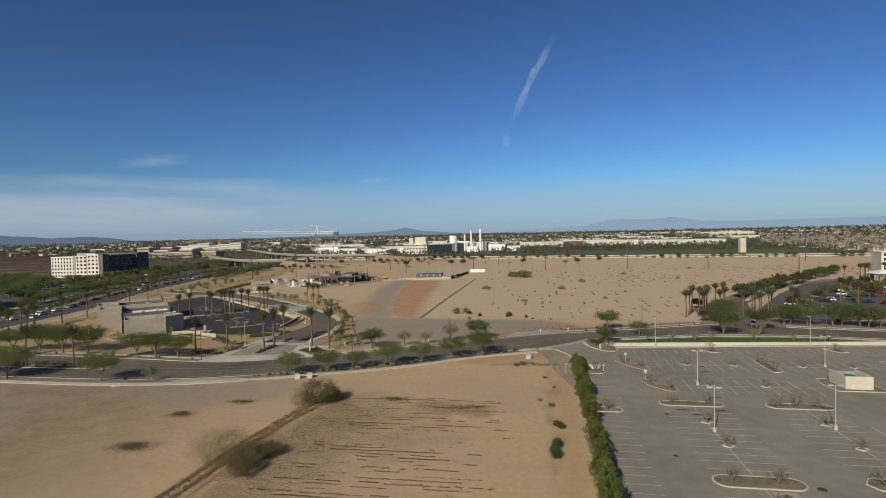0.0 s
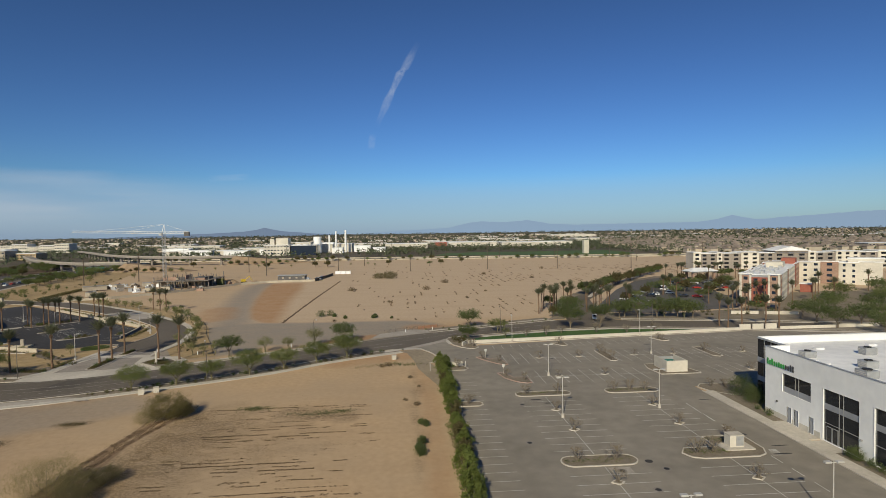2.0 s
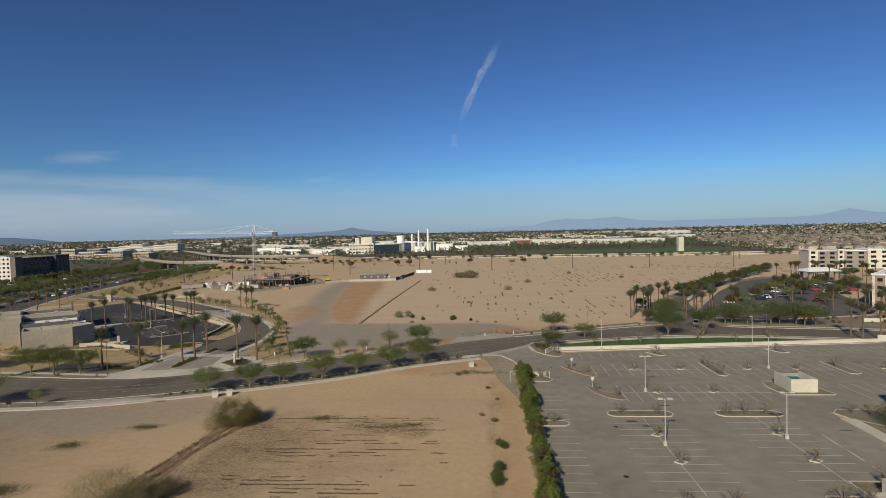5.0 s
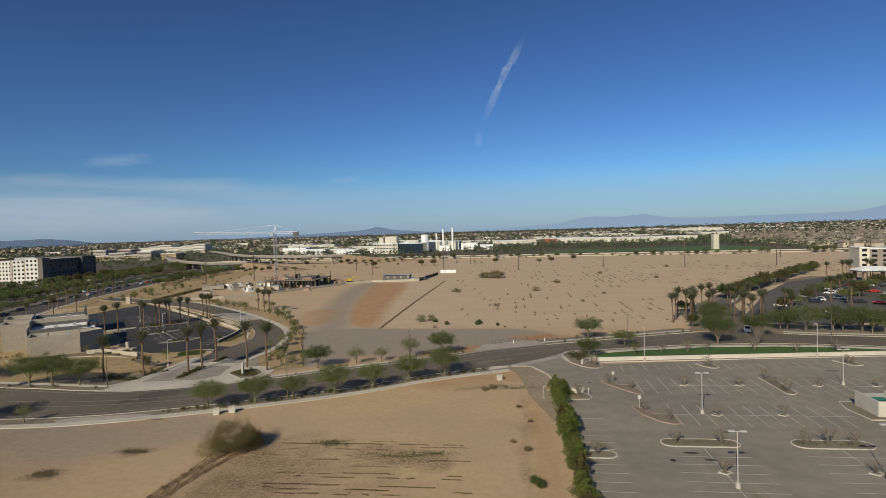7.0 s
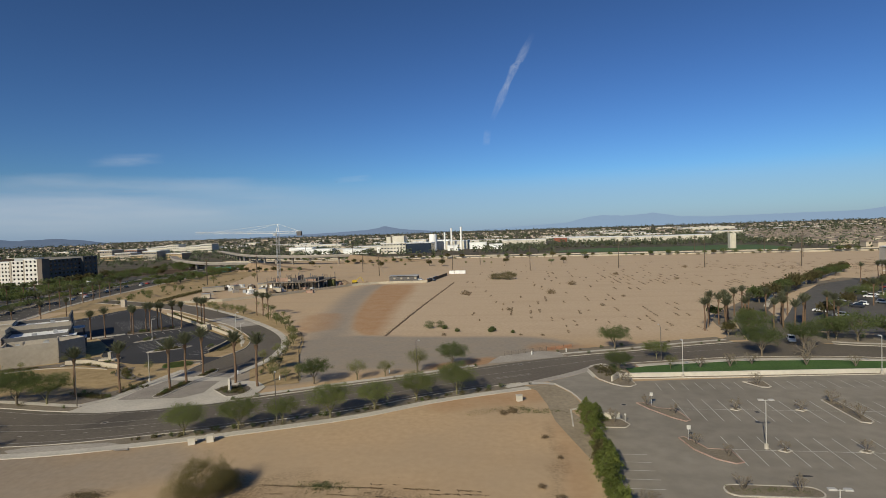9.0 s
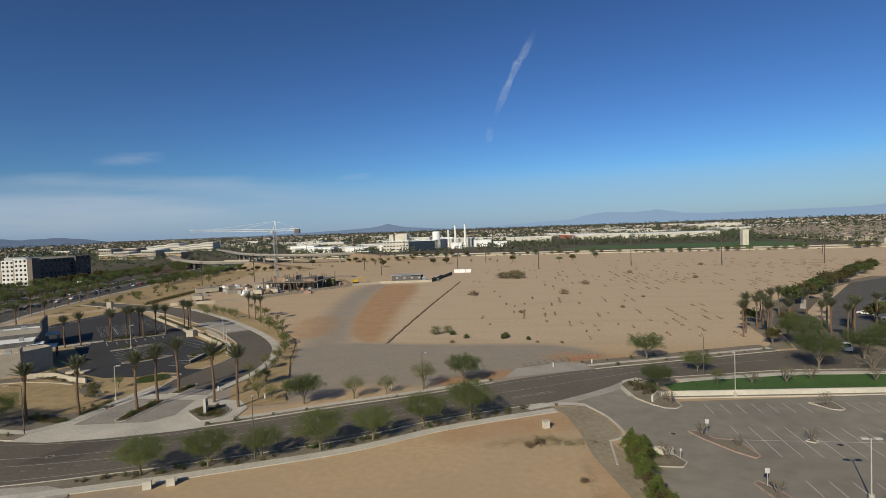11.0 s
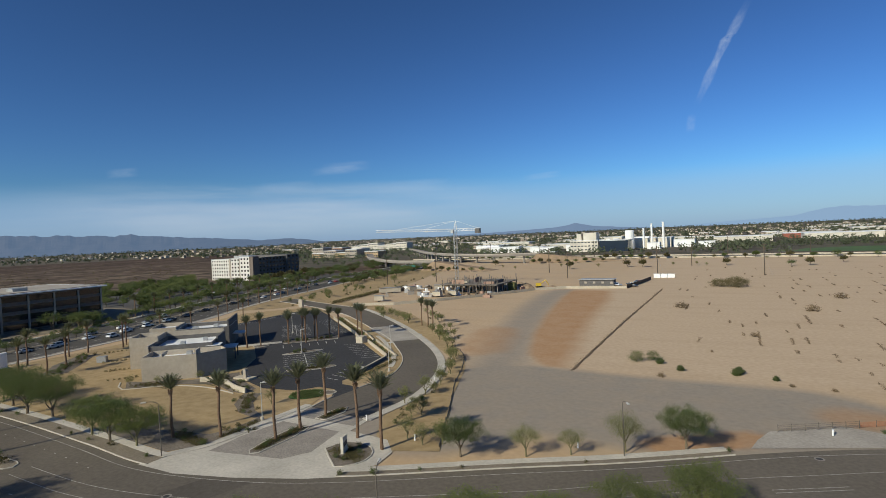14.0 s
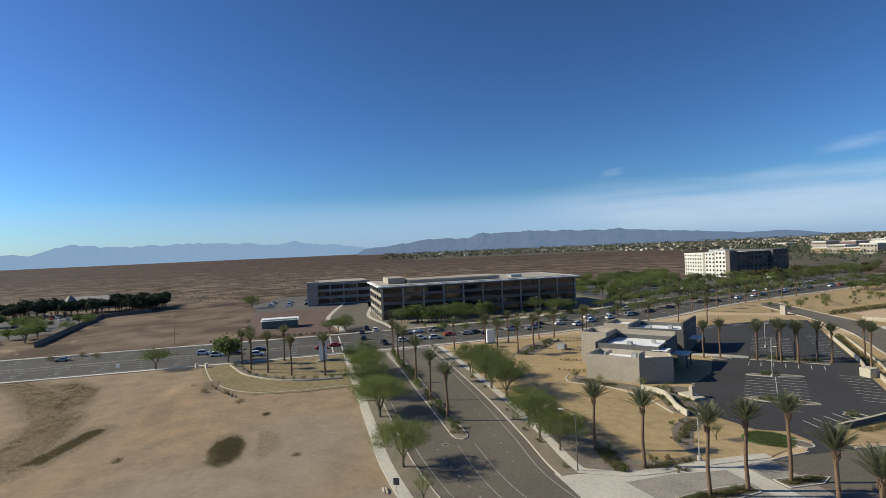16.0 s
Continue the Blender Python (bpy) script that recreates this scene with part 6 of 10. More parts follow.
# low walls with a planter along the lot
bank_wall = tagged(thing("low_wall", "", "", kind="structure"), "low tan planter walls round the bank lot")
for pts_, h_ in (([(-166.4, 257.4), (-134.6, 230.6), (-124, 219.8)], 1.1), ([(-163.6, 260.4), (-132.0, 233.4), (-121, 222.8)], 0.6), ([(-121, 219.6), (-102.6, 203.2)], 1.1), ([(-119.4, 222.2), (-100.4, 204.8)], 0.7)):
    L_ = [Vector((*p, 0)) for p in pts_]
    part("wall_body", strip_mesh(offset(L_, 0.18), offset(L_, -0.18), 0, h_), "block_wall", bank_wall)
for pts_ in ([(-101.6, 201.6), (-99.6, 190), (-98.6, 181)],):
    L_ = spline(pts_, 2)
    part("wall_body", strip_mesh(offset(L_, 0.2), offset(L_, -0.2), 0, 0.95), "stucco_dark", bank_wall)
    part("wall_cap", strip_mesh(offset(L_, 0.26), offset(L_, -0.26), 0.95, 1.03), "block_wall", bank_wall)
part("wall_pier", boxes((-124.2, 217.4, 0, -121.6, 220, 2.2)), "block_wall", bank_wall)
for pts_ in ([(-133, 165.6), (-127, 167), (-118, 163.4), (-113.4, 162.4)],):
    L_ = spline(pts_, 2)
    part("wall_body", strip_mesh(offset(L_, 0.2), offset(L_, -0.2), 0, 1.3), "block_wall", bank_wall)
sheet("planter_bed", [(-165, 258.8), (-133.4, 232), (-120, 221), (-101.4, 204), (-102.4, 203), (-122, 220.6), (-135, 231.4), (-166, 258)], 0.09, "rock_bed", "rock mulch between planter walls")
for k in range(26):
    t = k / 25
    p = Vector((-164, 258.4, 0)).lerp(Vector((-101.6, 203.8, 0)), t)
    put_tree(random.choice(("shrub0", "shrub1")), p.x + random.uniform(-.4, .4), p.y + random.uniform(-.4, .4), random.uniform(.8, 1.4))
# loop drive
inner_line = spline([(-91.6, 160), (-92.2, 168), (-90.6, 177), (-90.2, 188), (-96.6, 202.6), (-108, 216.6), (-118.6, 228), (-136, 242.6), (-154, 257.4), (-172, 271), (-200, 286), (-226, 297), (-244, 304)], 3)
outer_line = spline([(-77.4, 158), (-76.4, 166), (-76.2, 174), (-79.2, 188), (-84.2, 200), (-93.4, 213.6), (-108, 230), (-126, 248), (-143, 263), (-160, 277), (-179, 290), (-198, 297), (-224, 307.6), (-244, 316)], 3)
loop = tagged(thing("loop_drive", "", "", kind="structure"), "curving asphalt drive with concrete kerbs")
ri, ro = resample(inner_line, 90), resample(outer_line, 90)
part("drive_surface", strip_mesh(ri, ro, 0.10), "asphalt_road", loop)
gap = [i for i, p in enumerate(ri) if 165.5 < p.y < 175.5]
for a_, b_ in ((0, gap[0] + 1), (gap[-1], len(ri))):
    part("kerb", strip_mesh(offset(ri, 0.25)[a_:b_], ri[a_:b_], -0.05, 0.22), "concrete", loop)
part("lot_throat", flat([(-103.6, 174.0), (-99.6, 179.6), (-96.6, 176.0), (-90.7, 175.4), (-91.6, 166.0), (-93.4, 168.6), (-95.6, 172.0), (-99.8, 172.2)], 0.112), "asphalt_dark", loop)
part("kerb", strip_mesh(ro, offset(ro, -0.25), -0.05, 0.22), "concrete", loop)
part("walk_slab", strip_mesh(offset(ro, -0.25)[:62], offset(ro, -2.1)[:62], -0.05, 0.2), "concrete", loop)
part("walk_slab", strip_mesh(offset(ri, 3.2)[14:34], offset(ri, 1.9)[14:34], -0.05, 0.16), "concrete", loop)
part("crossing_band", flat([(-113.6, 222.8), (-124.4, 231.4), (-137.6, 242.6), (-131.0, 249.6), (-110.4, 236.6), (-106.4, 229.4)], 0.115), "concrete_old", loop)
# paved entry
entry = tagged(thing("paved_entry", "", "", kind="structure"), "grey cobble-paved entry with concrete aprons")
part("apron", flat([(-97.4, 128.5), (-88, 129.2), (-80, 131.3), (-74, 133.4), (-68.6, 135.6), (-66, 139.8), (-72, 137.5), (-78.5, 138.0), (-91.8, 135.8), (-95.2, 132.4)], 0.09), "concrete", entry)
part("slab_base", flat([(-98.4, 127.6), (-90, 127.6), (-80, 130.2), (-70, 134.0), (-64.6, 136.9), (-63.4, 147), (-67, 151), (-75.6, 152), (-76, 161), (-93, 161), (-94.2, 150), (-93.8, 138)], 0.074), "concrete", entry)
part("pavers", flat([(-92.2, 135.6), (-78.4, 137.8), (-75.4, 142.2), (-77.2, 151.0), (-91.0, 151.4), (-92.4, 143)], 0.088), "paver", entry)
part("cross_walk", flat([(-91.4, 151.4), (-77.2, 151.0), (-76.6, 154.2), (-91.4, 154.6)], 0.092), "concrete", entry)
part("pavers", flat([(-91.6, 154.6), (-76.6, 154.2), (-77.2, 159.6), (-91.8, 160.6)], 0.088), "paver", entry)
part("monument_apron", flat([(-75.6, 142.0), (-78.3, 137.9), (-74, 136.6), (-69.5, 135.8), (-65.6, 137.6), (-62.8, 142), (-63.2, 146.6), (-67, 150.4), (-73.6, 151.6), (-77.2, 151.0)], 0.094), "concrete", entry)
wside = spline([(-97, 131.6), (-94.0, 137), (-93.2, 143), (-93.4, 150), (-92.6, 161)], 2)
band("walk_slab", wside, -0.2, 1.6, "concrete", -0.05, 0.15, entry)
island([(-84.6, 137.4), (-83.4, 138.4), (-83.0, 146), (-83.6, 150.4), (-86.4, 150.6), (-86.6, 144), (-85.8, 138.4)], label="kerbed palm island in the paved entry", fill="rock_bed")
island([(-86.2, 154.8), (-83.4, 154.8), (-83.0, 160), (-84.4, 162.6), (-86.0, 160)], label="kerbed palm island in the paved entry", fill="rock_bed")
island([(-74.4, 143.8), (-71.4, 141.2), (-68.4, 138.8), (-67.0, 139.5), (-65.9, 140.8), (-65.3, 142.4), (-65.4, 144.2), (-66.2, 145.9), (-67.5, 147.2), (-69.2, 148.0), (-71.0, 148.1), (-72.8, 147.6), (-73.9, 146.0)], label="kerbed bed round the stone monument", fill="rock_bed")
for x, y in ((-84.4, 140.5), (-85, 142), (-84.2, 146), (-85, 147.5), (-84.6, 157.4), (-84.2, 159.2), (-71.6, 145.8), (-69.4, 146.4), (-67.8, 144.4), (-68.4, 141.2), (-70.2, 141.4)):
    put_tree("shrub0", x, y, random.uniform(.6, .95), z=.16)
rng = np.random.default_rng(39)
pts_ = []
for x0, y0, x1, y1, w_, n_ in ((-84.7, 139.2, -84.9, 149.6, .75, 420), (-84.7, 155.6, -84.5, 161, .6, 200), (-71.6, 144.6, -67.4, 142.6, 1.7, 420), (-103.5, 138.6, -96, 137.4, 1.2, 260), (-95.4, 141, -95.6, 149.6, .6, 150), (-111.4, 162, -104, 153.4, .8, 220), (-133, 168, -117, 164.2, 1.4, 380), (-146, 157, -138, 162, 1.2, 220), (-117, 183.6, -112.6, 188, 1.0, 160), (-164, 258.2, -134, 231.4, .35, 420), (-121, 220.6, -102, 203.6, .35, 300), (-98.0, 201, -96.6, 183, .9, 300)):
    t_ = rng.random((n_, 1))
    c_ = np.array([[x0, y0, .16]]) * (1 - t_) + np.array([[x1, y1, .16]]) * t_
    c_[:, :2] += rng.uniform(-1, 1, (n_, 2)) * w_
    pts_.append(c_)
tufts("bed_plants", "dense olive and brown ground cover in planting beds", np.concatenate(pts_), "leaf_rust", 0.10, 9, 0.16, 0.32, 40)
mon = thing("monument_sign", "upright cream stone monument slab with dark face", "sign", at=pose(-70.2, 143.6, 0.17, 0, 0, 112))
part("plinth", boxes((-1.5, -0.35, 0, 1.5, 0.35, 0.3)), "concrete_old", mon)
bm = boxes((-1.15, -0.22, 0.3, 1.15, 0.22, 2.9))
for v in bm.verts:
    if v.co.z > 1 and v.co.x > 0:
        v.co.z -= 0.35
part("slab", bm, "stucco_cream", mon)
part("sign_plate", boxes((-0.9, -0.245, 1.2, 0.9, -0.22, 1.9)), "sign_dark", mon)
# beds
sheet("rock_bed", [(-122, 134.4), (-112, 133.6), (-99, 132.6), (-95.4, 136.6), (-94.9, 150), (-97.4, 151.4), (-96.9, 144.6), (-99, 141.0), (-105, 140.2), (-112, 138.6), (-121, 138.2)], 0.11, "rock_bed", "dark rock mulch bed with low shrubs")
sheet("rock_bed", [(-113.4, 161.6), (-109, 155.4), (-103.4, 151.8), (-98, 150.6), (-96.6, 152), (-101.6, 154.2), (-106, 157.8), (-108.6, 161.6), (-109.6, 164)], 0.11, "rock_bed", "curved dark rock mulch bed")
sheet("rock_bed", [(-152, 158.6), (-146, 154.6), (-136, 162.2), (-127, 165.4), (-118, 162), (-113.4, 162), (-114, 166), (-124, 170.6), (-131, 176), (-134, 172), (-136, 166.8)], 0.11, "rock_bed", "rock mulch bed at the foot of the bank walls")
sheet("rock_bed", [(-183.4, 153.6), (-180.2, 159.0), (-186.0, 165.0), (-198.0, 176.4), (-203.2, 174.6), (-195.0, 162.6)], 0.11, "rock_bed", "dark rock mulch bed in golden gravel")
sheet("ground_cover", blob(-98.8, 166.8, 4.3, 3.4, 60), 0.12, "grass", "round patch of dense green ground cover")
island(blob(-95.4, 169.4, 2.0, 1.6, 20), label="small kerbed rock bed", fill="rock_bed")
random.seed(33)
for _ in range(70):
    x, y = random.choice(((-104, 139), (-98, 138), (-95.4, 145), (-108, 158), (-103, 153.6), (-124, 168), (-131, 170), (-118, 164), (-142, 159)))
    put_tree(random.choice(("shrub0", "shrub1", "shrub1")), x + random.uniform(-3, 3), y + random.uniform(-1.6, 1.6), random.uniform(.45, .95))
for x, y in ((-141, 159.6), (-133.8, 166.4), (-128.4, 168.6), (-101.5, 158.6), (-147, 156.4)):
    put_tree("young1", x, y, random.uniform(.7, .95))
for k in range(26):
    t = k / 25
    put_tree(random.choice(("shrub0", "shrub1")), -182.5 - 18 * t + random.uniform(-2, 2), 157 + 18 * t + random.uniform(-2, 2), random.uniform(.8, 1.4), z=.1)
for x0_, y0_, x1_, y1_ in ((-196.5, 178.6, -194.4, 184.4), (-169.4, 163.4, -166.6, 168.2), (-158.4, 157.6, -154.4, 162.8), (-182, 170, -179.4, 175)):
    for k in range(6):
        put_tree("shrub1", x0_ + (x1_ - x0_) * k / 5, y0_ + (y1_ - y0_) * k / 5, random.uniform(.5, .8), z=.05)
kerbl = spline([(-153, 157.6), (-146, 153.8), (-138, 160.2), (-127, 162.6), (-116, 161.2)], 3)
part("bed_edge", strip_mesh(offset(kerbl, .15), offset(kerbl, -.15), -0.05, .2), "concrete", bank_wall)
rng = np.random.default_rng(41)
pts_ = [(-98.8 + 3.9 * q_ * math.cos(a_), 166.8 + 3.2 * q_ * math.sin(a_), 0.1) for q_, a_ in zip(np.sqrt(rng.random(700)), rng.random(700) * math.tau)]
tufts("ground_cover_leaves", "dense green leafy ground cover", pts_, "leaf_dark", 0.09, 12, 0.14, 0.22)

# bank building: sharp tan walls turned 45 degrees to the streets
bank = thing("bank_building", "angular tan stucco bank with dark walls and white roofs", "building", at=pose(-165.0, 167.7, 0, 0, 0, 40))


def wall_loop(ob, pts, h, roof_z, mat, roof="roof_white", t=0.35):
    """Thick walls round a polygon, each of its own, and the roof behind their parapet."""
    P = [Vector((*p, 0)) for p in pts]
    n = len(P)
    for i in range(n):
        p, q = P[i], P[(i + 1) % n]
        d = (q - p).normalized()
        m = Vector((-d.y, d.x, 0)) * t
        bm = bmesh.new()
        lo = [bm.verts.new(v) for v in (p, q, q + m, p + m)]
        hi = [bm.verts.new(v + Vector((0, 0, h))) for v in (p, q, q + m, p + m)]
        bm.faces.new(hi)
        bm.faces.new(lo[::-1])
        for k in range(4):
            bm.faces.new((lo[k], lo[(k + 1) % 4], hi[(k + 1) % 4], hi[k]))
        part("wall", bm, mat, ob)
    part("roof", flat([p[:2] for p in pts], roof_z), roof, ob)


# west shoulder, middle hall with a dark recessed wall, wedge-shaped front
walls_round(bank, 0, 0, 7.4, 8.8, 8.8, 7.2, "stucco_tan", cap=None)
walls_round(bank, 7.45, -8, 23.5, 8.6, 7.4, 6.3, "stucco_dark", cap=None)
part("parapet", boxes((7.4, 8.3, 7.4, 23.5, 8.7, 8.8)), "stucco_tan", bank)
part("side_wall", boxes((23.5, -2.4, 0, 23.9, 8.7, 8.0)), "stucco_dark", bank)
part("side_wall", boxes((6.9, -8.4, 0, 7.42, -0.05, 7.6)), "stucco_tan", bank)
wall_loop(bank, [(8.2, -17.0), (21.4, -17.2), (27.8, -12.2), (26.0, -8.1), (8.2, -8.1)], 6.2, 4.9, "stucco_tan")
part("corner_fin", boxes((21.1, -17.7, 0, 21.5, -13.0, 7.2)), "stucco_tan", bank)
part("corner_fin", boxes((13.0, -17.1, 6.1, 13.3, -12.6, 6.9)), "stucco_tan", bank)
part("skylight", boxes((21.8, -8.0, 4.9, 25.4, -4.4, 6.4)), "glass_blue", bank)
part("skylight_rim", boxes((21.7, -8.05, 6.4, 25.5, -4.3, 6.55)), "roof_white", bank)
part("canopy", boxes((23.9, 3.0, 3.5, 27.6, 8.2, 3.8)), "roof_white", bank)
for x, y in ((27.2, 3.2), (27.2, 7.7)):
    part("canopy_post", boxes((x, y, 0, x + 0.3, y + 0.3, 3.5)), "stucco_dark", bank)
part("glass_front", boxes((23.9, -2.0, 0.2, 23.96, 8.2, 3.3)), "glass", bank)
# rear hall beyond a narrow court
walls_round(bank, -2, 24, 6, 36, 7.8, 6.6, "stucco_tan", cap=None)
walls_round(bank, 6.05, 23, 22.6, 37, 7.0, 5.9, "stucco_dark", cap="metal_grey")
part("blade_wall", boxes((22.0, 22.4, 0, 22.5, 40, 9.2)), "stucco_dark", bank)
part("link_wall", boxes((17, 8.75, 0, 17.4, 23, 5.2)), "stucco_dark", bank)
part("canopy", boxes((22.6, 28, 3.5, 26.2, 34, 3.8)), "roof_white", bank)
part("canopy_post", boxes((25.8, 28.2, 0, 26.1, 28.5, 3.5)), "stucco_dark", bank)
part("canopy_post", boxes((25.8, 33.4, 0, 26.1, 33.7, 3.5)), "stucco_dark", bank)
for x, y, z, s_ in ((11, -12, 4.9, 1.0), (17.5, -11, 4.9, 1.3), (14, -3, 6.3, 1.2), (19, 2, 6.3, 1.0), (10, 28, 5.9, 1.6), (16, 31, 5.9, 1.4)):
    part("roof_unit", boxes((x, y, z, x + s_, y + s_, z + 1.0)), "metal_grey", bank)
part("utility_cabinet", boxes((-14, 14, 0, -11.5, 16, 1.8)), "metal_grey", bank)
ld = thing("patio_planter", "low rock planter with small pylon beside the bank", "planter")
part("planter_box", boxes((-126.8, 170.4, 0, -121.4, 173.0, 0.55)), "block_wall", ld)
part("pylon", boxes((-124.2, 171.2, 0.55, -123.2, 172.0, 2.6)), "stucco_tan", ld)


# ---- street lamps ----
def street_lamp(x, y, turn, h=9.2, mat="pole_dark"):
    ob = thing("street_lamp", "brown curved-arm street lamp beside the road", "street lamp", "street lamps", at=pose(x, y, 0.05, 0, 0, turn))
    bm = bmesh.new()
    tube(bm, (0, 0, 0), (0, 0, h - 0.8), 0.10, 0.07, 8)
    part("pole", bm, mat, ob)
    bm = bmesh.new()
    prev = Vector((0, 0, h - 0.8))
    for k in range(1, 7):
        a = k / 6 * math.pi / 2
        p = Vector((1.9 * (1 - math.cos(a)), 0, h - 0.8 + 0.8 * math.sin(a)))
        tube(bm, prev, p, 0.055, 0.05, 6, False)
        prev = p
    part("arm", bm, mat, ob)
    part("lamp_head", boxes((1.75, -0.16, h - 0.12, 2.55, 0.16, h + 0.06, 0.04)), "pole_metal", ob)
    return ob


street_lamp(-97.8, 131.2, 235)
street_lamp(-49.5, 123.6, 115)
street_lamp(30.0, 171.8, 90, 9.0)
street_lamp(-30, 158.8, 300, 8.6)
street_lamp(-160, 133.6, 270)
street_lamp(84, 174, 95)
for y_ in (150, 195, 245, 300, 360):
    street_lamp(-255 - max(0, (y_ - 170) * .22), y_, 0, 10)
for x, y in ((-95.2, 150.2), (-107, 212), (-131, 199.5), (-92.8, 190), (-160, 226)):
    lot_lamp(x, y, 7.4, False, 30)

# ---- small street things ----
def bollard(x, y):
    ob = thing("light_bollard", "short white bollard beside the walk", "bollard", "white bollards")
    bm = bmesh.new()
    tube(bm, (x, y, 0.1), (x, y, 1.05), 0.13, 0.13, 10)
    part("post", bm, "stucco_white", ob)
    part("cap", boxes((x - 0.16, y - 0.16, 1.05, x + 0.16, y + 0.16, 1.12)), "pole_metal", ob)


for x, y in ((-76.0, 157.5), (-77.4, 186), (-83.8, 207), (-37, 159.2), (-62.4, 152.4), (-2, 178.6), (7.4, 181.8)):
    bollard(x, y)


def post_sign(x, y, h=2.4, w=0.6, mat="paint_white", turn=0.0, label="small white post sign"):
    ob = thing("post_sign", label, "sign", "post signs", at=pose(x, y, 0.1, 0, 0, turn))
    part("post", boxes((-0.04, -0.04, 0, 0.04, 0.04, h)), "pole_metal", ob)
    part("panel", boxes((-w / 2, -0.07, h - w * 1.1, w / 2, -0.04, h)), mat, ob)


post_sign(19.8, 137.4)
post_sign(21.6, 120.2)
post_sign(13.2, 127.6, 1.6, .3)
post_sign(-99.2, 104.2, 2.3, 0.9, "sign_dark", 60, "dark framed post sign beside the walk")
# cream utility pedestals by the south walk
for x, y in ((-60.0, 113.6), (-57.4, 114.9), (-5.2, 139.0), (-207.6, 57.4), (-207.0, 60.4)):
    ob = thing("utility_box", "cream concrete utility pedestal", "utility box", "utility pedestals", at=pose(x, y, 0.02, 0, 0, 27))
    part("body", boxes((-0.55, -0.36, 0, 0.55, 0.36, 1.15)), "stucco_cream", ob)
    part("lid", boxes((-0.62, -0.43, 1.15, 0.62, 0.43, 1.28)), "concrete", ob)
# white wall behind the hedge end
ob = thing("screen_wall", "short cream screen wall in parking island", "wall")
part("wall_body", boxes((9.2, 129.0, 0.1, 12.6, 129.25, 1.3)), "stucco_cream", ob)
# rubble heap on the corner
rub = thing("rubble_pile", "small heap of pale rubble on bare soil", "rubble")
for k in range(7):
    bm = bmesh.new()
    bmesh.ops.create_icosphere(bm, subdivisions=1, radius=0.22 + 0.05 * (k % 3), matrix=Matrix.LocRotScale((-101.6 + 0.5 * (k % 4), 103.0 - 0.4 * (k // 4), 0.12), None, (1.3, .9, .7)))
    part("stone", bm, "block_wall", rub)
# construction entrance: gate, concrete and orange mesh fence
gate = thing("steel_gate", "low grey chain-link gate across the yard entrance", "gate")
g0, g1 = Vector((-9.4, 177.4, 0)), Vector((2.2, 183.8, 0))
for k in range(7):
    p = g0.lerp(g1, k / 6)
    bm = bmesh.new()
    tube(bm, (p.x, p.y, 0), (p.x, p.y, 1.3), 0.04, 0.04, 6)
    part("post", bm, "pole_dark", gate)
for z in (0.25, 0.55, 0.85, 1.15):
    bm = bmesh.new()
    tube(bm, (g0.x, g0.y, z), (g1.x, g1.y, z), 0.025, 0.025, 5)
    part("rail", bm, "pole_dark", gate)
sheet("yard_apron", [(-13.4, 168.6), (6.4, 176.8), (5.8, 182.0), (0.4, 183.6), (-10.6, 177.2), (-12.4, 172.6)], 0.05, "concrete_old", "worn concrete apron at the yard entrance")
fence = thing("barrier_fence", "sagging orange plastic mesh barrier fence", "fence")
f0, f1 = Vector((2.2, 184.0, 0)), Vector((9.6, 188.6, 0))
for k in range(4):
    p = f0.lerp(f1, k / 3)
    part("stake", boxes((p.x - .04, p.y - .04, 0, p.x + .04, p.y + .04, 1.1)), "pole_dark", fence)
for k in range(9):
    z = 0.12 + 0.1 * k
    bm = bmesh.new()
    tube(bm, (f0.x, f0.y, z), (f1.x, f1.y, z - 0.12), 0.03, 0.03, 4)
    part("strand", bm, "orange_mesh", fence)
# black edging fence round the yard
edge = thing("edging_fence", "low black silt fence along the yard edge", "fence")
el = spline([(-57.4, 151.6), (-60.6, 159), (-63.8, 167), (-68.2, 177.2), (-72.4, 187), (-76, 197.6), (-82.6, 212.2), (-90, 221.6)], 2)
part("fabric", strip_mesh(offset(el, 0.04), offset(el, -0.04), 0, 0.2), "sign_dark", edge)
for p in el[::3]:
    part("stake", boxes((p.x - .05, p.y - .05, 0, p.x + .05, p.y + .05, 0.8)), "wood_pole", edge)
# ridge of earth across the north field
ridge = thing("earth_ridge", "low ploughed earth ridge with dry growth", "earth ridge")
bm = bmesh.new()
rl = spline([(-50.0, 205.5), (-50.2, 250), (-50.0, 300), (-49.4, 345), (-49.0, 384)], 4)
prev = None
for i, p in enumerate(rl):
    w_ = 0.48 + 0.18 * math.sin(i * 1.7)
    row = [bm.verts.new((p.x + dx * w_, p.y, z)) for dx, z in ((-1.1, -0.1), (-0.4, 0.26 + 0.08 * math.sin(i * 2.3)), (0.15, 0.32), (1.0, -0.1))]
    if prev:
        for a, b, c, d in zip(prev, prev[1:], row[1:], row):
            bm.faces.new((a, b, c, d))
    prev = row
part("bank", bm, "soil", ridge)
tufts("ridge_weeds", "dry weeds along the earth ridge", [(p.x + rng.normal() * .25, p.y + rng.uniform(-2, 2), 0.25) for p in rl for _ in range(4)], "tuft", 0.13, 5, 0.2, 0.25)
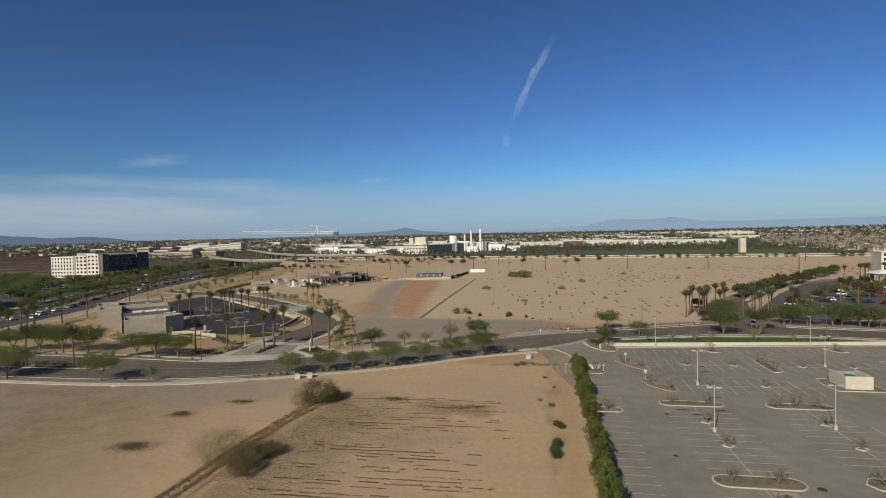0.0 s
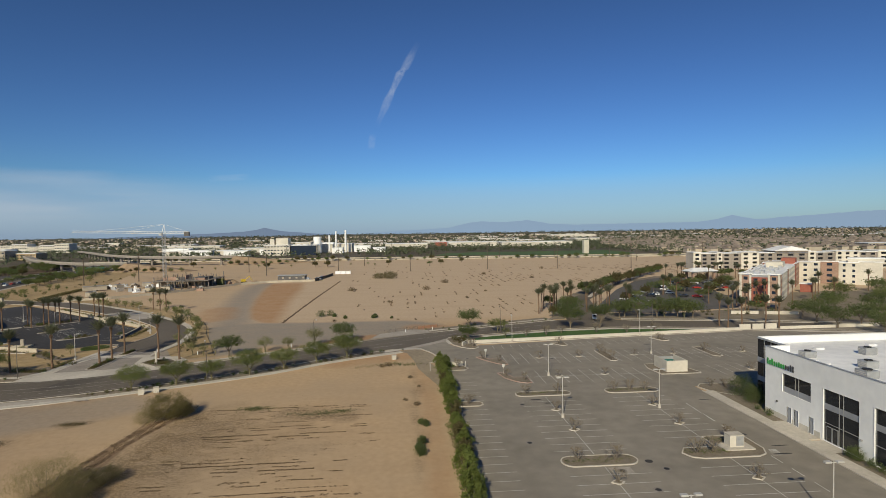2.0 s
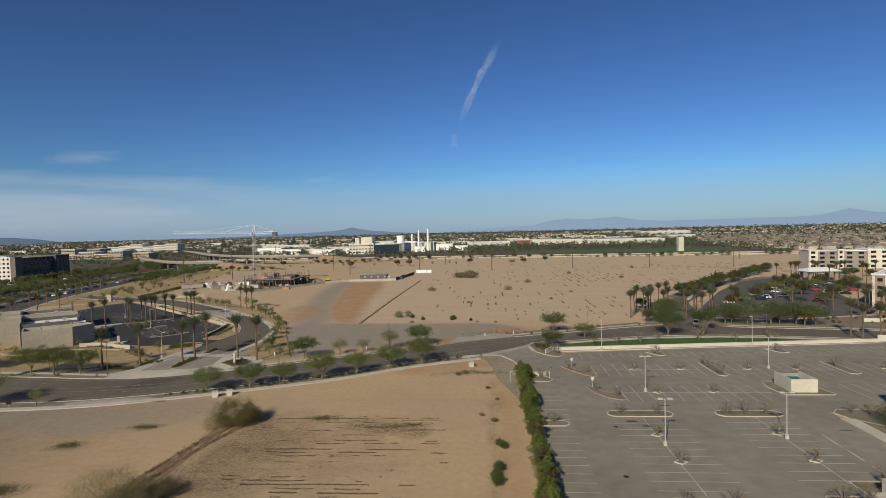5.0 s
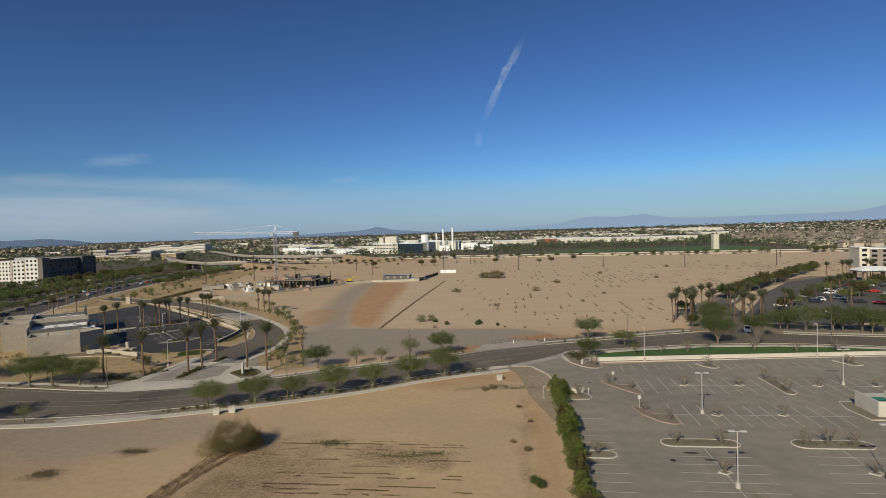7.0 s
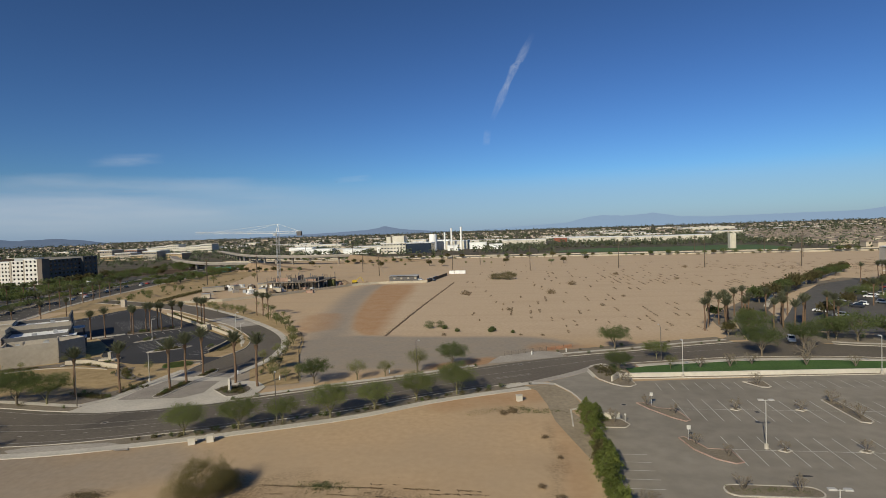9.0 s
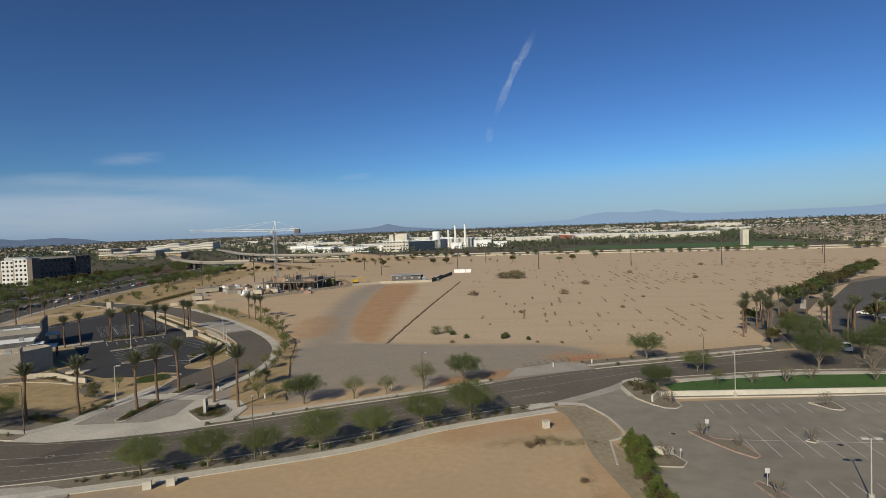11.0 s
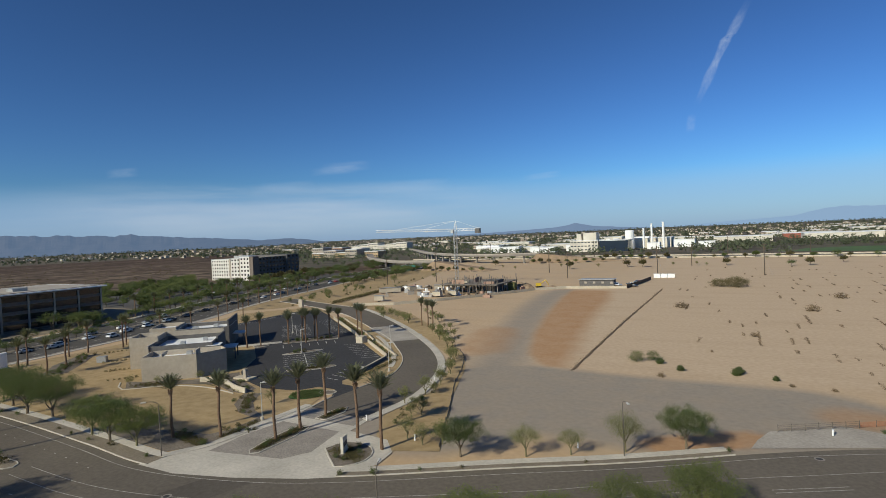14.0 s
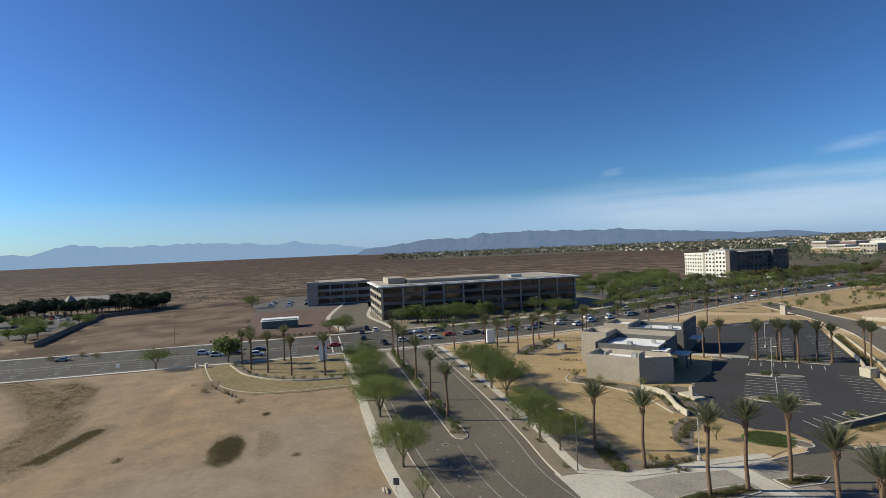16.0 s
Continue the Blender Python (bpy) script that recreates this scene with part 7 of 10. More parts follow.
# dirt track beside the south lot
trk = thing("earth_ridge", "low earth ridge beside a wheel track", "earth ridge")
for off_ in (-0.9, 1.0):
    bm = bmesh.new()
    rl2 = offset(spline([(-51.6, 52), (-51.0, 62), (-50.4, 74.5), (-48.8, 88), (-45.2, 101)], 2), off_)
    prev = None
    for i, p in enumerate(rl2):
        row = [bm.verts.new((p.x + dx, p.y, z)) for dx, z in ((-0.7, -0.1), (-0.1, 0.26 + 0.06 * math.sin(i * 2.1)), (0.7, -0.1))]
        if prev:
            for a, b, c, d in zip(prev, prev[1:], row[1:], row):
                bm.faces.new((a, b, c, d))
        prev = row
    part("bank", bm, "rut_soil", trk)
rl2 = spline([(-51.6, 52), (-51.0, 62), (-50.4, 74.5), (-48.8, 88), (-45.2, 101)], 2)
rng = np.random.default_rng(57)
tufts("track_weeds", "dry brown weeds along the wheel track", [(p.x + o_ + rng.normal() * .22, p.y + rng.uniform(-2.4, 2.4), 0.15) for p in rl2 for o_ in (-1.0, -0.9, 1.0, 1.1, 0.2) for _ in range(7)], "furrow_brown", 0.11, 5, 0.22, 0.12)
# corner landscaping by the arterial
sheet("corner_lawn", [(-209.6, 58), (-200, 60.4), (-184, 64.0), (-172, 70.4), (-165.5, 78), (-163, 90), (-163.6, 102.4), (-207, 102.4)], 0.07, "dry_lawn", "dry straw-coloured corner lawn")
cw = spline([(-209.4, 59.4), (-198, 62), (-184, 66), (-172.5, 72.4), (-166.4, 80), (-164.6, 91), (-165, 102)], 3)
corner = tagged(thing("kerb", "", "", kind="structure"), "curved concrete mowing edge")
band("edge", cw, 0.0, 0.3, "concrete", -0.05, 0.14, corner)
cb = spline([(-206.5, 69), (-200, 71.4), (-190, 75.4), (-181, 83), (-176.4, 91), (-175, 101)], 3)
bedc = tagged(thing("planting_bed", "", "", kind="structure"), "dark rock bed with low wall")
band("rocks", cb, -1.4, 1.6, "rock_bed", -0.05, 0.16, bedc)
band("low_wall", cb, -1.7, -1.4, "block_wall", 0, 0.45, bedc)
for p in cb:
    put_tree(random.choice(("shrub0", "shrub1")), p.x, p.y + random.uniform(-.6, .6), random.uniform(.8, 1.3), z=.1)
mst = thing("monument_sign", "tall white rectangular monument sign on the corner", "sign")
part("slab", boxes((-200.6, 95.0, 0, -199.8, 97.4, 6.6)), "stucco_white", mst)
part("base", boxes((-201.2, 94.4, 0, -199.2, 98.0, 0.5)), "concrete_old", mst)
ms2 = thing("monument_sign", "white box monument sign by the arterial", "sign")
part("slab", boxes((-206, 152.6, 0, -205, 155.4, 5.0)), "stucco_white", ms2)
part("base", boxes((-206.4, 152.2, 0, -204.6, 155.8, 0.5)), "concrete_old", ms2)
post_sign(-212.6, 33.6, 2.6, 1.3, "stucco_white", 70)
post_sign(-209.8, 30.4, 2.4, .2)


# ---- vehicles ----
def car_kind(paint, suv=False):
    """A car 4.7 m long along x, wheels on the ground."""
    ob = thing("car", {"car_white": "white", "car_silver": "silver", "car_dark": "black", "car_red": "red"}[paint] + (" sport utility car" if suv else " saloon car") + " standing on asphalt", "car", "cars")
    H_ = 1.75 if suv else 1.45
    prof = [(-2.35, 0.35), (-2.3, 0.85), (-1.9 if suv else -1.5, 0.95), (-1.75 if suv else -1.05, H_ - 0.06), (-1.2 if suv else -0.6, H_), (0.4, H_), (1.05, 1.0), (2.15, 0.85), (2.35, 0.6), (2.3, 0.3)]
    bm = bmesh.new()
    L = [bm.verts.new((x, -0.9 + (0.16 if z > 1.1 else 0), z)) for x, z in prof]
    Rr = [bm.verts.new((x, 0.9 - (0.16 if z > 1.1 else 0), z)) for x, z in prof]
    n = len(prof)
    bm.faces.new(L)
    bm.faces.new(Rr[::-1])
    for i in range(n):
        j = (i + 1) % n
        bm.faces.new((L[j], L[i], Rr[i], Rr[j]))
    bmesh.ops.recalc_face_normals(bm, faces=bm.faces)
    part("body", bm, paint, ob)
    x0, x1 = (-1.75, 0.9) if suv else (-1.2, 0.85)
    for s in (-1, 1):
        bm = bmesh.new()
        ys = (s * 0.905, s * 0.765)
        q = [(x0, ys[0], 1.02), (x1, ys[0], 1.02), (x1 - 0.55, ys[1], H_ - 0.1), (x0 + 0.25, ys[1], H_ - 0.1)]
        bm.faces.new([bm.verts.new(p) for p in q])
        part("side_window", bm, "glass", ob)
    bm = bmesh.new()
    bm.faces.new([bm.verts.new(p) for p in ((1.06, -0.78, 1.03), (1.06, 0.78, 1.03), (0.48, 0.7, H_ - 0.03), (0.48, -0.7, H_ - 0.03))])
    part("windscreen", bm, "glass", ob)
    bm = bmesh.new()
    bx = -1.93 if suv else -1.5
    bm.faces.new([bm.verts.new(p) for p in ((bx, 0.78, 1.0), (bx, -0.78, 1.0), ((-1.8 if suv else -1.12), -0.7, H_ - 0.1), ((-1.8 if suv else -1.12), 0.7, H_ - 0.1))])
    part("rear_window", bm, "glass", ob)
    for x in (-1.45, 1.45):
        for s in (-1, 1):
            bm = bmesh.new()
            tube(bm, (x, s * 0.72, 0.33), (x, s * 0.92, 0.33), 0.33, 0.33, 14)
            part("wheel", bm, "rubber", ob)
    return [ob, False]


CARS = {p + k: car_kind(p, k == "s") for p in ("car_white", "car_silver", "car_dark", "car_red") for k in ("", "s")}


def put_car(key, x, y, turn, z=0.05):
    ob, used = CARS[key]
    m = pose(x, y, z, 0, 0, turn)
    if not used:
        ob.matrix_basis = m
        CARS[key][1] = True
    else:
        copy_thing(ob, m)


random.seed(44)
mix_ = ("car_white", "car_whites", "car_silver", "car_silvers", "car_dark", "car_darks", "car_dark", "car_red")
put_car("car_whites", 71.0, 195.4, 252, 0.055)
for x, y, t in ((-227.8, 132.2, 90), (-224.6, 138.2, 90), (-228.4, 152, 90), (-231.9, 172, 95), (-229.8, 181.7, 96), (-236.5, 186, 276), (-233.7, 194.0, 100), (-243.5, 200, 278), (-234.4, 208.8, 100), (-246, 214, 280), (-239, 221, 102), (-250, 228, 282), (-244, 236, 103), (-248, 246, 103), (-268, 258, 294), (-221.6, 118.4, 10), (-236, 112, 185), (-232.2, 54.9, 90), (-227.4, 66.1, 90), (-229.9, 74.2, 90), (-242.7, 6.4, 270), (-220.4, 74.3, 90), (-226, 60.5, 90), (-224, 126, 90), (-252, 113, 2), (-262, 116, 2), (-256, 119, 182), (-266, 300, 109), (-272, 318, 109), (-294, 345, 285), (-286, 372, 104), (-308, 400, 284), (-226.5, 101, 90), (-223, 96, 90), (-240, 128, 270), (-244, 142, 270)):
    put_car(random.choice(mix_), x, y, t, 0.055)

# ---- west of the arterial ----
west = tagged(thing("west_verge", "", "", kind="structure"), "bare tan lots west of the arterial")
part("soil", flat([(-256, -120), (-256, 58), (-300, 60), (-402, 56), (-446, -12), (-420, -60), (-330, -120)], 0.0), "field_soil", west)
sheet("red_lot", [(-258, 60), (-258, 104), (-300, 101), (-345, 105), (-404, 114), (-402, 58), (-300, 62)], 0.03, "red_soil", "reddish brown gravelled lot")
sheet("office_lot", [(-372, 60), (-372, 124), (-470, 124), (-480, 70), (-420, 52)], 0.05, "asphalt_far", "grey car park west of the offices")
sheet("office_grounds", [(-256, 126), (-262, 170), (-280, 240), (-292, 262), (-400, 262), (-400, 130), (-300, 122)], 0.03, "granite_gravel", "brown gravel grounds of the offices")
shed = thing("shed", "long low shed with white metal roof", "shed")
bm = boxes((-297.5, 70, 0, -290, 86, 4.0))
part("wall", bm, "shed_green", shed)
bm = boxes((-298.3, 69.4, 4.0, -289.2, 86.6, 4.25))
for v in bm.verts:
    if v.co.x > -293:
        v.co.z -= 0.5
part("roof", bm, "roof_white", shed)


def band_block(ob, x0, y0, x1, y1, h, floors, wall, glass="glass", base=0.0, pier=6.0, sill=0.9, head=0.75, proud=0.25, faces="WESN"):
    """A block with a strip window on every floor between projecting piers."""
    part("core", boxes((x0 + proud, y0 + proud, base, x1 - proud, y1 - proud, h)), wall, ob)
    fh = (h - base) / floors
    for f in range(floors):
        z0, z1 = base + f * fh + sill, base + (f + 1) * fh - head
        for side in faces:
            if side in "EW":
                x = x1 - proud if side == "E" else x0 + proud
                s = 1 if side == "E" else -1
                part("window_band", boxes((x, y0 + 0.6, z0, x + s * 0.06, y1 - 0.6, z1)), glass, ob)
                part("spandrel", boxes((x, y0 + 0.3, z1, x + s * 0.18, y1 - 0.3, z1 + head + sill - 0.05)), wall, ob)
            else:
                y = y1 - proud if side == "N" else y0 + proud
                s = 1 if side == "N" else -1
                part("window_band", boxes((x0 + 0.6, y, z0, x1 - 0.6, y + s * 0.06, z1)), glass, ob)
                part("spandrel", boxes((x0 + 0.3, y, z1, x1 - 0.3, y + s * 0.18, z1 + head + sill - 0.05)), wall, ob)
    if pier:
        for side in faces:
            a, b = (y0, y1) if side in "EW" else (x0, x1)
            n = max(1, round((b - a) / pier))
            for k in range(n + 1):
                c = a + (b - a) * k / n
                c0, c1 = max(a, c - 0.45), min(b, c + 0.45)
                if side in "EW":
                    x = x1 if side == "E" else x0
                    part("pier", boxes((min(x, x - (proud if side == "E" else -proud)), c0, base, max(x, x - (proud if side == "E" else -proud)), c1, h)), wall, ob)
                else:
                    y = y1 if side == "N" else y0
                    part("pier", boxes((c0, min(y, y - (proud if side == "N" else -proud)), base, c1, max(y, y - (proud if side == "N" else -proud)), h)), wall, ob)


o2 = thing("office_building", "long four-storey office with dark window bands and white eaves", "building")
# brown east wall, darker than the tan south end partly to paint its shade
band_block(o2, -340, 126.5, -290, 231, 16.2, 4, "office_brown", faces="E", pier=10.5, sill=0.85, head=0.75)
for k in range(11):
    y_ = 126.6 + k * 10.38
    part("pilaster", boxes((-290, y_, 0, -289.6, y_ + 0.7, 15.6)), "stucco_tan", o2)
band_block(o2, -340, 126.2, -290, 127.4, 16.2, 4, "stucco_tan", faces="S", pier=10.5)
part("roof_eave", boxes((-342, 124.6, 16.2, -288, 233, 16.75)), "roof_white", o2)
part("roof_membrane", boxes((-340, 127, 16.75, -293.5, 231, 16.8)), "concrete_old", o2)
part("penthouse", boxes((-326, 132, 16.75, -304, 141, 19.8)), "stucco_tan", o2)
part("penthouse", boxes((-322, 142, 16.75, -301, 192, 18.6)), "stucco_tan", o2)
part("roof_unit", boxes((-310, 200, 16.75, -304, 206, 18.2)), "metal_grey", o2)
o3 = thing("parking_garage", "three-level concrete parking garage with open decks", "garage")
band_block(o3, -450, 96, -396, 132, 14.0, 3, "concrete_old", faces="ES", pier=9, sill=1.0, head=0.9)
part("top_rail", boxes((-450, 95.9, 14.0, -396, 96.2, 15.0), (-396.3, 96.2, 14.0, -396, 132, 15.0)), "concrete_old", o3)
part("stair_tower", boxes((-398, 90, 0, -390, 97, 15.6)), "concrete_old", o3)
random.seed(46)
for k in range(22):
    put_tree(random.choice(("mesq0", "mesq1", "mesq2", "rust1")), -266 - random.uniform(0, 18), 133 + k * 2.1 + random.uniform(-2, 2), random.uniform(.85, 1.45))
for k in range(6):
    put_tree(random.choice(("mesq0", "mesq2")), -268 - random.uniform(0, 14), 205 + k * 2.6 + random.uniform(-2, 2), random.uniform(1.0, 1.45))
for k in range(34):
    put_tree(random.choice(("shrub0", "shrub1", "shrub0", "bigshrub")), -264 - random.uniform(0, 22), 178 + k * 1.6, random.uniform(.8, 1.5) * (0.5 if k % 4 == 3 else 1))
for k in range(10):
    put_tree("shrub0", -258 - k * .6 + random.uniform(-2, 2), 132 + 9 * k, random.uniform(1.0, 1.8))
for x, y in ((-262, 107), (-266, 104), (-272, 107), (-262, 100)):
    put_tree("mesq1", x, y, random.uniform(.85, 1.15))
for k in range(16):
    put_tree(random.choice(("shrub0", "tumble")), -259 - random.uniform(0, 3), 62 + 2.6 * k, random.uniform(.8, 1.3), z=0)
for k in range(14):
    put_car(random.choice(mix_), -404 + random.uniform(-30, 10) - k, 66 + (k % 3) * 12, 90 * (k % 2))
put_tree("mesq2", -403, 54, 1.5)
put_tree("mesq0", -210.6, 45, 1.2)
put_tree("rust1", -213.0, 66.0, 1.5)
street_lamp(-257, 40, 0, 12)
for x, y, s in ((-178, 62, .7), (-172, 66, .7), (-168, 72, .6), (-245, 2, 1.3), (-250, 10, 1.2), (-246, 16, 1.1)):
    put_tree("tumble", x, y, s, z=0.3)
stones = thing("rock_edging", "row of small rough boulders along the berm", "rocks")
for k in range(16):
    bm = bmesh.new()
    bmesh.ops.create_icosphere(bm, subdivisions=1, radius=random.uniform(.25, .5), matrix=Matrix.LocRotScale((-184 + k * 1.3, 63.4 + k * 0.75 + random.uniform(-.6, .6), 0.25), Euler((k, k * 2, 0)), (1.2, .9, .7)))
    part("boulder", bm, "rock_bed", stones)
# church among dark trees
ch = thing("church", "pale gabled church among dark trees", "church")
part("wall", boxes((-512, -92, 0, -488, -52, 4.6)), "stucco_tan", ch)
bm = bmesh.new()
vs = [bm.verts.new(p) for p in ((-513, -93, 4.6), (-487, -93, 4.6), (-487, -51, 4.6), (-513, -51, 4.6), (-500, -87, 9.2), (-500, -57, 9.2))]
for f in ((0, 1, 4), (1, 2, 5, 4), (2, 3, 5), (3, 0, 4, 5)):
    bm.faces.new([vs[i] for i in f])
part("roof", bm, "tile_grey", ch)
bm = bmesh.new()
tube(bm, (-486, -84, 0), (-486, -84, 7), 4.4, 4.4, 4)
part("tower", bm, "stucco_tan", ch)
bm = bmesh.new()
tube(bm, (-486, -84, 7), (-486, -84, 11.5), 5.0, 0.1, 4)
part("spire", bm, "tile_grey", ch)
sheet("church_lot", [(-455, -100), (-420, -34), (-330, -38), (-300, -60), (-320, -110)], 0.02, "asphalt_far", "grey church car park")
for k in range(54):
    t = random.random()
    x, y = -432 + random.uniform(-22, 12) - 20 * t, -112 + 98 * t + random.uniform(-4, 4)
    put_tree(random.choice(("conifer0", "conifer1", "conifer1")), x, y, random.uniform(.9, 1.4))
cw = tagged(thing("church_wall", "", "", kind="structure"), "low dark brick wall round the church car park")
L_ = [Vector((*p, 0)) for p in ((-286, -21), (-303, -23), (-360, -31), (-405, -36), (-422, -12))]
part("wall_body", strip_mesh(offset(L_, .2), offset(L_, -.2), 0, 2.4), "office_brown", cw)
for k in range(26):
    t = k / 25
    put_tree(("conifer0", "conifer1")[k % 2], -424 - random.uniform(0, 40), -12 - 14 * t + random.uniform(-3, 3), random.uniform(.8, 1.4))
for k in range(22):
    put_tree(random.choice(("mesq0", "mesq1", "rust1")), -300 - random.uniform(0, 90), -26 - random.uniform(0, 70), random.uniform(.8, 1.4))
for k in range(14):
    put_car(random.choice(mix_), -345 - random.uniform(0, 80), -50 - random.uniform(0, 30), 30)

# ---- hotel beyond the park, north-west ----
hw = thing("hotel", "six-storey white hotel with punched windows, shaded wing painted dark", "building")


def punched(ob, x0, y0, x1, y1, h, floors, cols, wall, side, glass="glass_blue", ww=0.42, wh=0.5, t=0.3, base=0.0):
    """A facade with rows of recessed windows, at x or y constant; side E, W, S or N."""
    a0, a1 = (y0, y1) if side in "EW" else (x0, x1)
    s = 1 if side in "EN" else -1
    p = {"E": x1, "W": x0, "S": y0, "N": y1}[side]
    cw_, fh = (a1 - a0) / cols, (h - base) / floors
    zs = [base]
    for f in range(floors):
        z0 = base + f * fh + fh * (1 - wh) * 0.55
        zs += [z0, z0 + fh * wh]
    zs.append(h)
    rows = []
    for k in range(0, len(zs), 2):
        rows.append((a0, a1, zs[k], zs[k + 1]))
    for f in range(floors):
        z0, z1 = zs[1 + 2 * f], zs[2 + 2 * f]
        c = a0
        for k in range(cols):
            m0 = a0 + cw_ * (k + 0.5 - ww / 2)
            rows.append((c, m0, z0, z1))
            c = a0 + cw_ * (k + 0.5 + ww / 2)
            w = (p - s * t * 0.9, m0, z0, p - s * t * 0.7, c, z1) if side in "EW" else (m0, p - s * t * 0.9, z0, c, p - s * t * 0.7, z1)
            part("window", boxes(w), glass, ob)
        rows.append((c, a1, z0, z1))
    bm = bmesh.new()
    for b0, b1, z0, z1 in rows:
        if side in "EW":
            box(bm, min(p, p - s * t), b0, z0, max(p, p - s * t), b1, z1)
        else:
            box(bm, b0, min(p, p - s * t), z0, b1, max(p, p - s * t), z1)
    part("facade", bm, wall, ob)


part("core", boxes((-460, 431.4, 0, -402.4, 470, 20.0)), "stucco_ivory", hw)
punched(hw, -460, 431, -434, 431.4, 19.6, 6, 8, "stucco_ivory", "S", "glass", ww=.46, wh=.46)
punched(hw, -432, 430, -420, 431.4, 20.6, 6, 3, "stucco_ivory", "S", "glass", ww=.5, wh=.46)
punched(hw, -418, 428.5, -406, 431.4, 21.6, 6, 3, "stucco_ivory", "S", "glass", ww=.5, wh=.46)
part("corner_pier", boxes((-434, 429.6, 0, -432, 431.4, 20.6)), "stucco_tan", hw)
part("corner_pier", boxes((-420, 429.0, 0, -418, 431.4, 21.2)), "stucco_tan", hw)
# east side lies in shade: that shade is put into its dark wall colours
part("corner_pier", boxes((-406, 428.6, 0, -401.4, 436.0, 22.0)), "office_brown", hw)
punched(hw, -402.4, 436, -402, 470, 20.8, 6, 8, "stucco_dark", "E", "glass", ww=.5, wh=.5)
part("north_wing", boxes((-452, 470, 0, -400, 486, 21.8)), "stucco_dark", hw)
punched(hw, -400, 470, -399.6, 486, 21.8, 6, 3, "stucco_dark", "E", "glass")
part("roof_cap", boxes((-460.4, 430.8, 19.6, -432, 432, 20.0), (-418.2, 428.2, 21.6, -405.8, 432, 22.0)), "roof_white", hw)
part("roof_unit", boxes((-445, 445, 20.0, -425, 455, 22.6)), "metal_grey", hw)
# car park and trees between arterial and hotel
sheet("park_lot", [(-285, 262), (-300, 330), (-316, 420), (-330, 500), (-372, 520), (-385, 425), (-425, 415), (-425, 264)], 0.03, "asphalt_far", "grey hotel car park under trees")
sheet("arterial_verge", [(-244, 262), (-260, 310), (-275, 363), (-295, 445), (-311, 540), (-262, 540), (-225, 420), (-205, 330), (-222, 280)], 0.03, "gold_gravel", "golden gravel verge beside the arterial")
random.seed(47)


def road_mid(y):
    """Where the arterial runs at that northing."""
    return float(np.interp(y, (170, 232, 266, 308, 363, 445, 523, 680), (-236, -249, -264, -279, -293, -313, -327, -352)))


for k in range(235):
    x, y = random.uniform(-470, -290), random.uniform(258, 425)
    x = random.uniform(road_mid(y) - 190, road_mid(y) - 23)
    if y > 395 and -470 < x < -385:
        continue
    put_tree(random.choice(("mesq0", "mesq1", "mesq2", "verde0", "rust1")), x, y, random.uniform(.65, 1.15))
for k in range(60):
    put_tree(random.choice(("mesq0", "mesq1", "mesq2", "rust0")), *(lambda y_: (road_mid(y_) - random.uniform(24, 70), y_))(random.uniform(425, 640)), random.uniform(.9, 1.4))
for k in range(36):
    put_car(random.choice(mix_), random.uniform(-400, -325), random.uniform(270, 420), random.choice((0, 90, 45)))
palms([(road_mid(262 + 11 * k) + 22 + random.uniform(0, 3), 262 + 11 * k) for k in range(9)], 0.95)
palms([(road_mid(240 + 13 * k) - 24 + random.uniform(-2, 1), 240 + 13 * k) for k in range(11)], 0.95)
palms([(-205, 178 + 13 * k) for k in range(6)], 0.9)
for k in range(24):
    put_tree(random.choice(("shrub0", "shrub1", "young2")), -232 + random.uniform(-8, 12), 290 + k * 7, random.uniform(.9, 1.8))
for k in range(26):
    y_ = 236 + k * 6.6
    put_tree(random.choice(("mesq0", "mesq1", "verde1")), road_mid(y_) - 22 - random.uniform(0, 4), y_, random.uniform(.7, 1.0))
median_line = [p for p in arterial_mid if 134 < p.y < 560]
amed = tagged(thing("median", "", "", kind="structure"), "gravel median of the arterial planted with trees")
band("gravel", median_line, -2.2, 2.2, "granite_gravel", -0.05, 0.16, amed)
band("kerb", median_line, 2.2, 2.4, "concrete", -0.05, 0.22, amed)
band("kerb", median_line, -2.4, -2.2, "concrete", -0.05, 0.22, amed)
for k in range(46):
    y_ = 144 + k * 8.2 + random.uniform(-1.5, 1.5)
    put_tree(random.choice(("mesq0", "mesq1", "mesq2", "verde1")), road_mid(y_) + random.uniform(-.6, .6), y_, random.uniform(.5, .8))
for k in range(44):
    y_ = random.uniform(130, 430)
    o_ = random.choice((-15, -11, -7, 6.5, 10, 14))
    put_car(random.choice(mix_), road_mid(y_) + o_, y_, (90 if o_ > 0 else 270) + 12, 0.055)
# planted verge between arterial, drive and building site
for k in range(46):
    y_ = 395 + k * 3.4
    put_tree(random.choice(("mesq0", "mesq1", "rust1", "verde2", "rust0")), road_mid(y_) + random.uniform(23, 44), y_, random.uniform(.6, 1.1))
for k in range(16):
    y_ = 300 + k * 5.6
    put_tree("shrub0", road_mid(y_) + 40 + random.uniform(-3, 20), y_, random.uniform(1.5, 2.6))
hedge_ = thing("clipped_hedge", "long low olive hedge on golden gravel verge", "hedge")
rng = np.random.default_rng(71)
t_ = rng.random(2600)
c_ = np.column_stack([np.interp(t_, (0, .5, 1), (-203, -211, -210)), np.interp(t_, (0, .5, 1), (300, 348, 386)), np.zeros(2600)]) + rng.normal(size=(2600, 3)) * np.array([.9, .9, 0]) + np.array([0, 0, 1]) * rng.uniform(.1, 1.5, 2600)[:, None]
new("foliage", quads_mesh("hedge_foliage", leaves(c_, 0.4, rng), "leaf_rust")).parent = hedge_
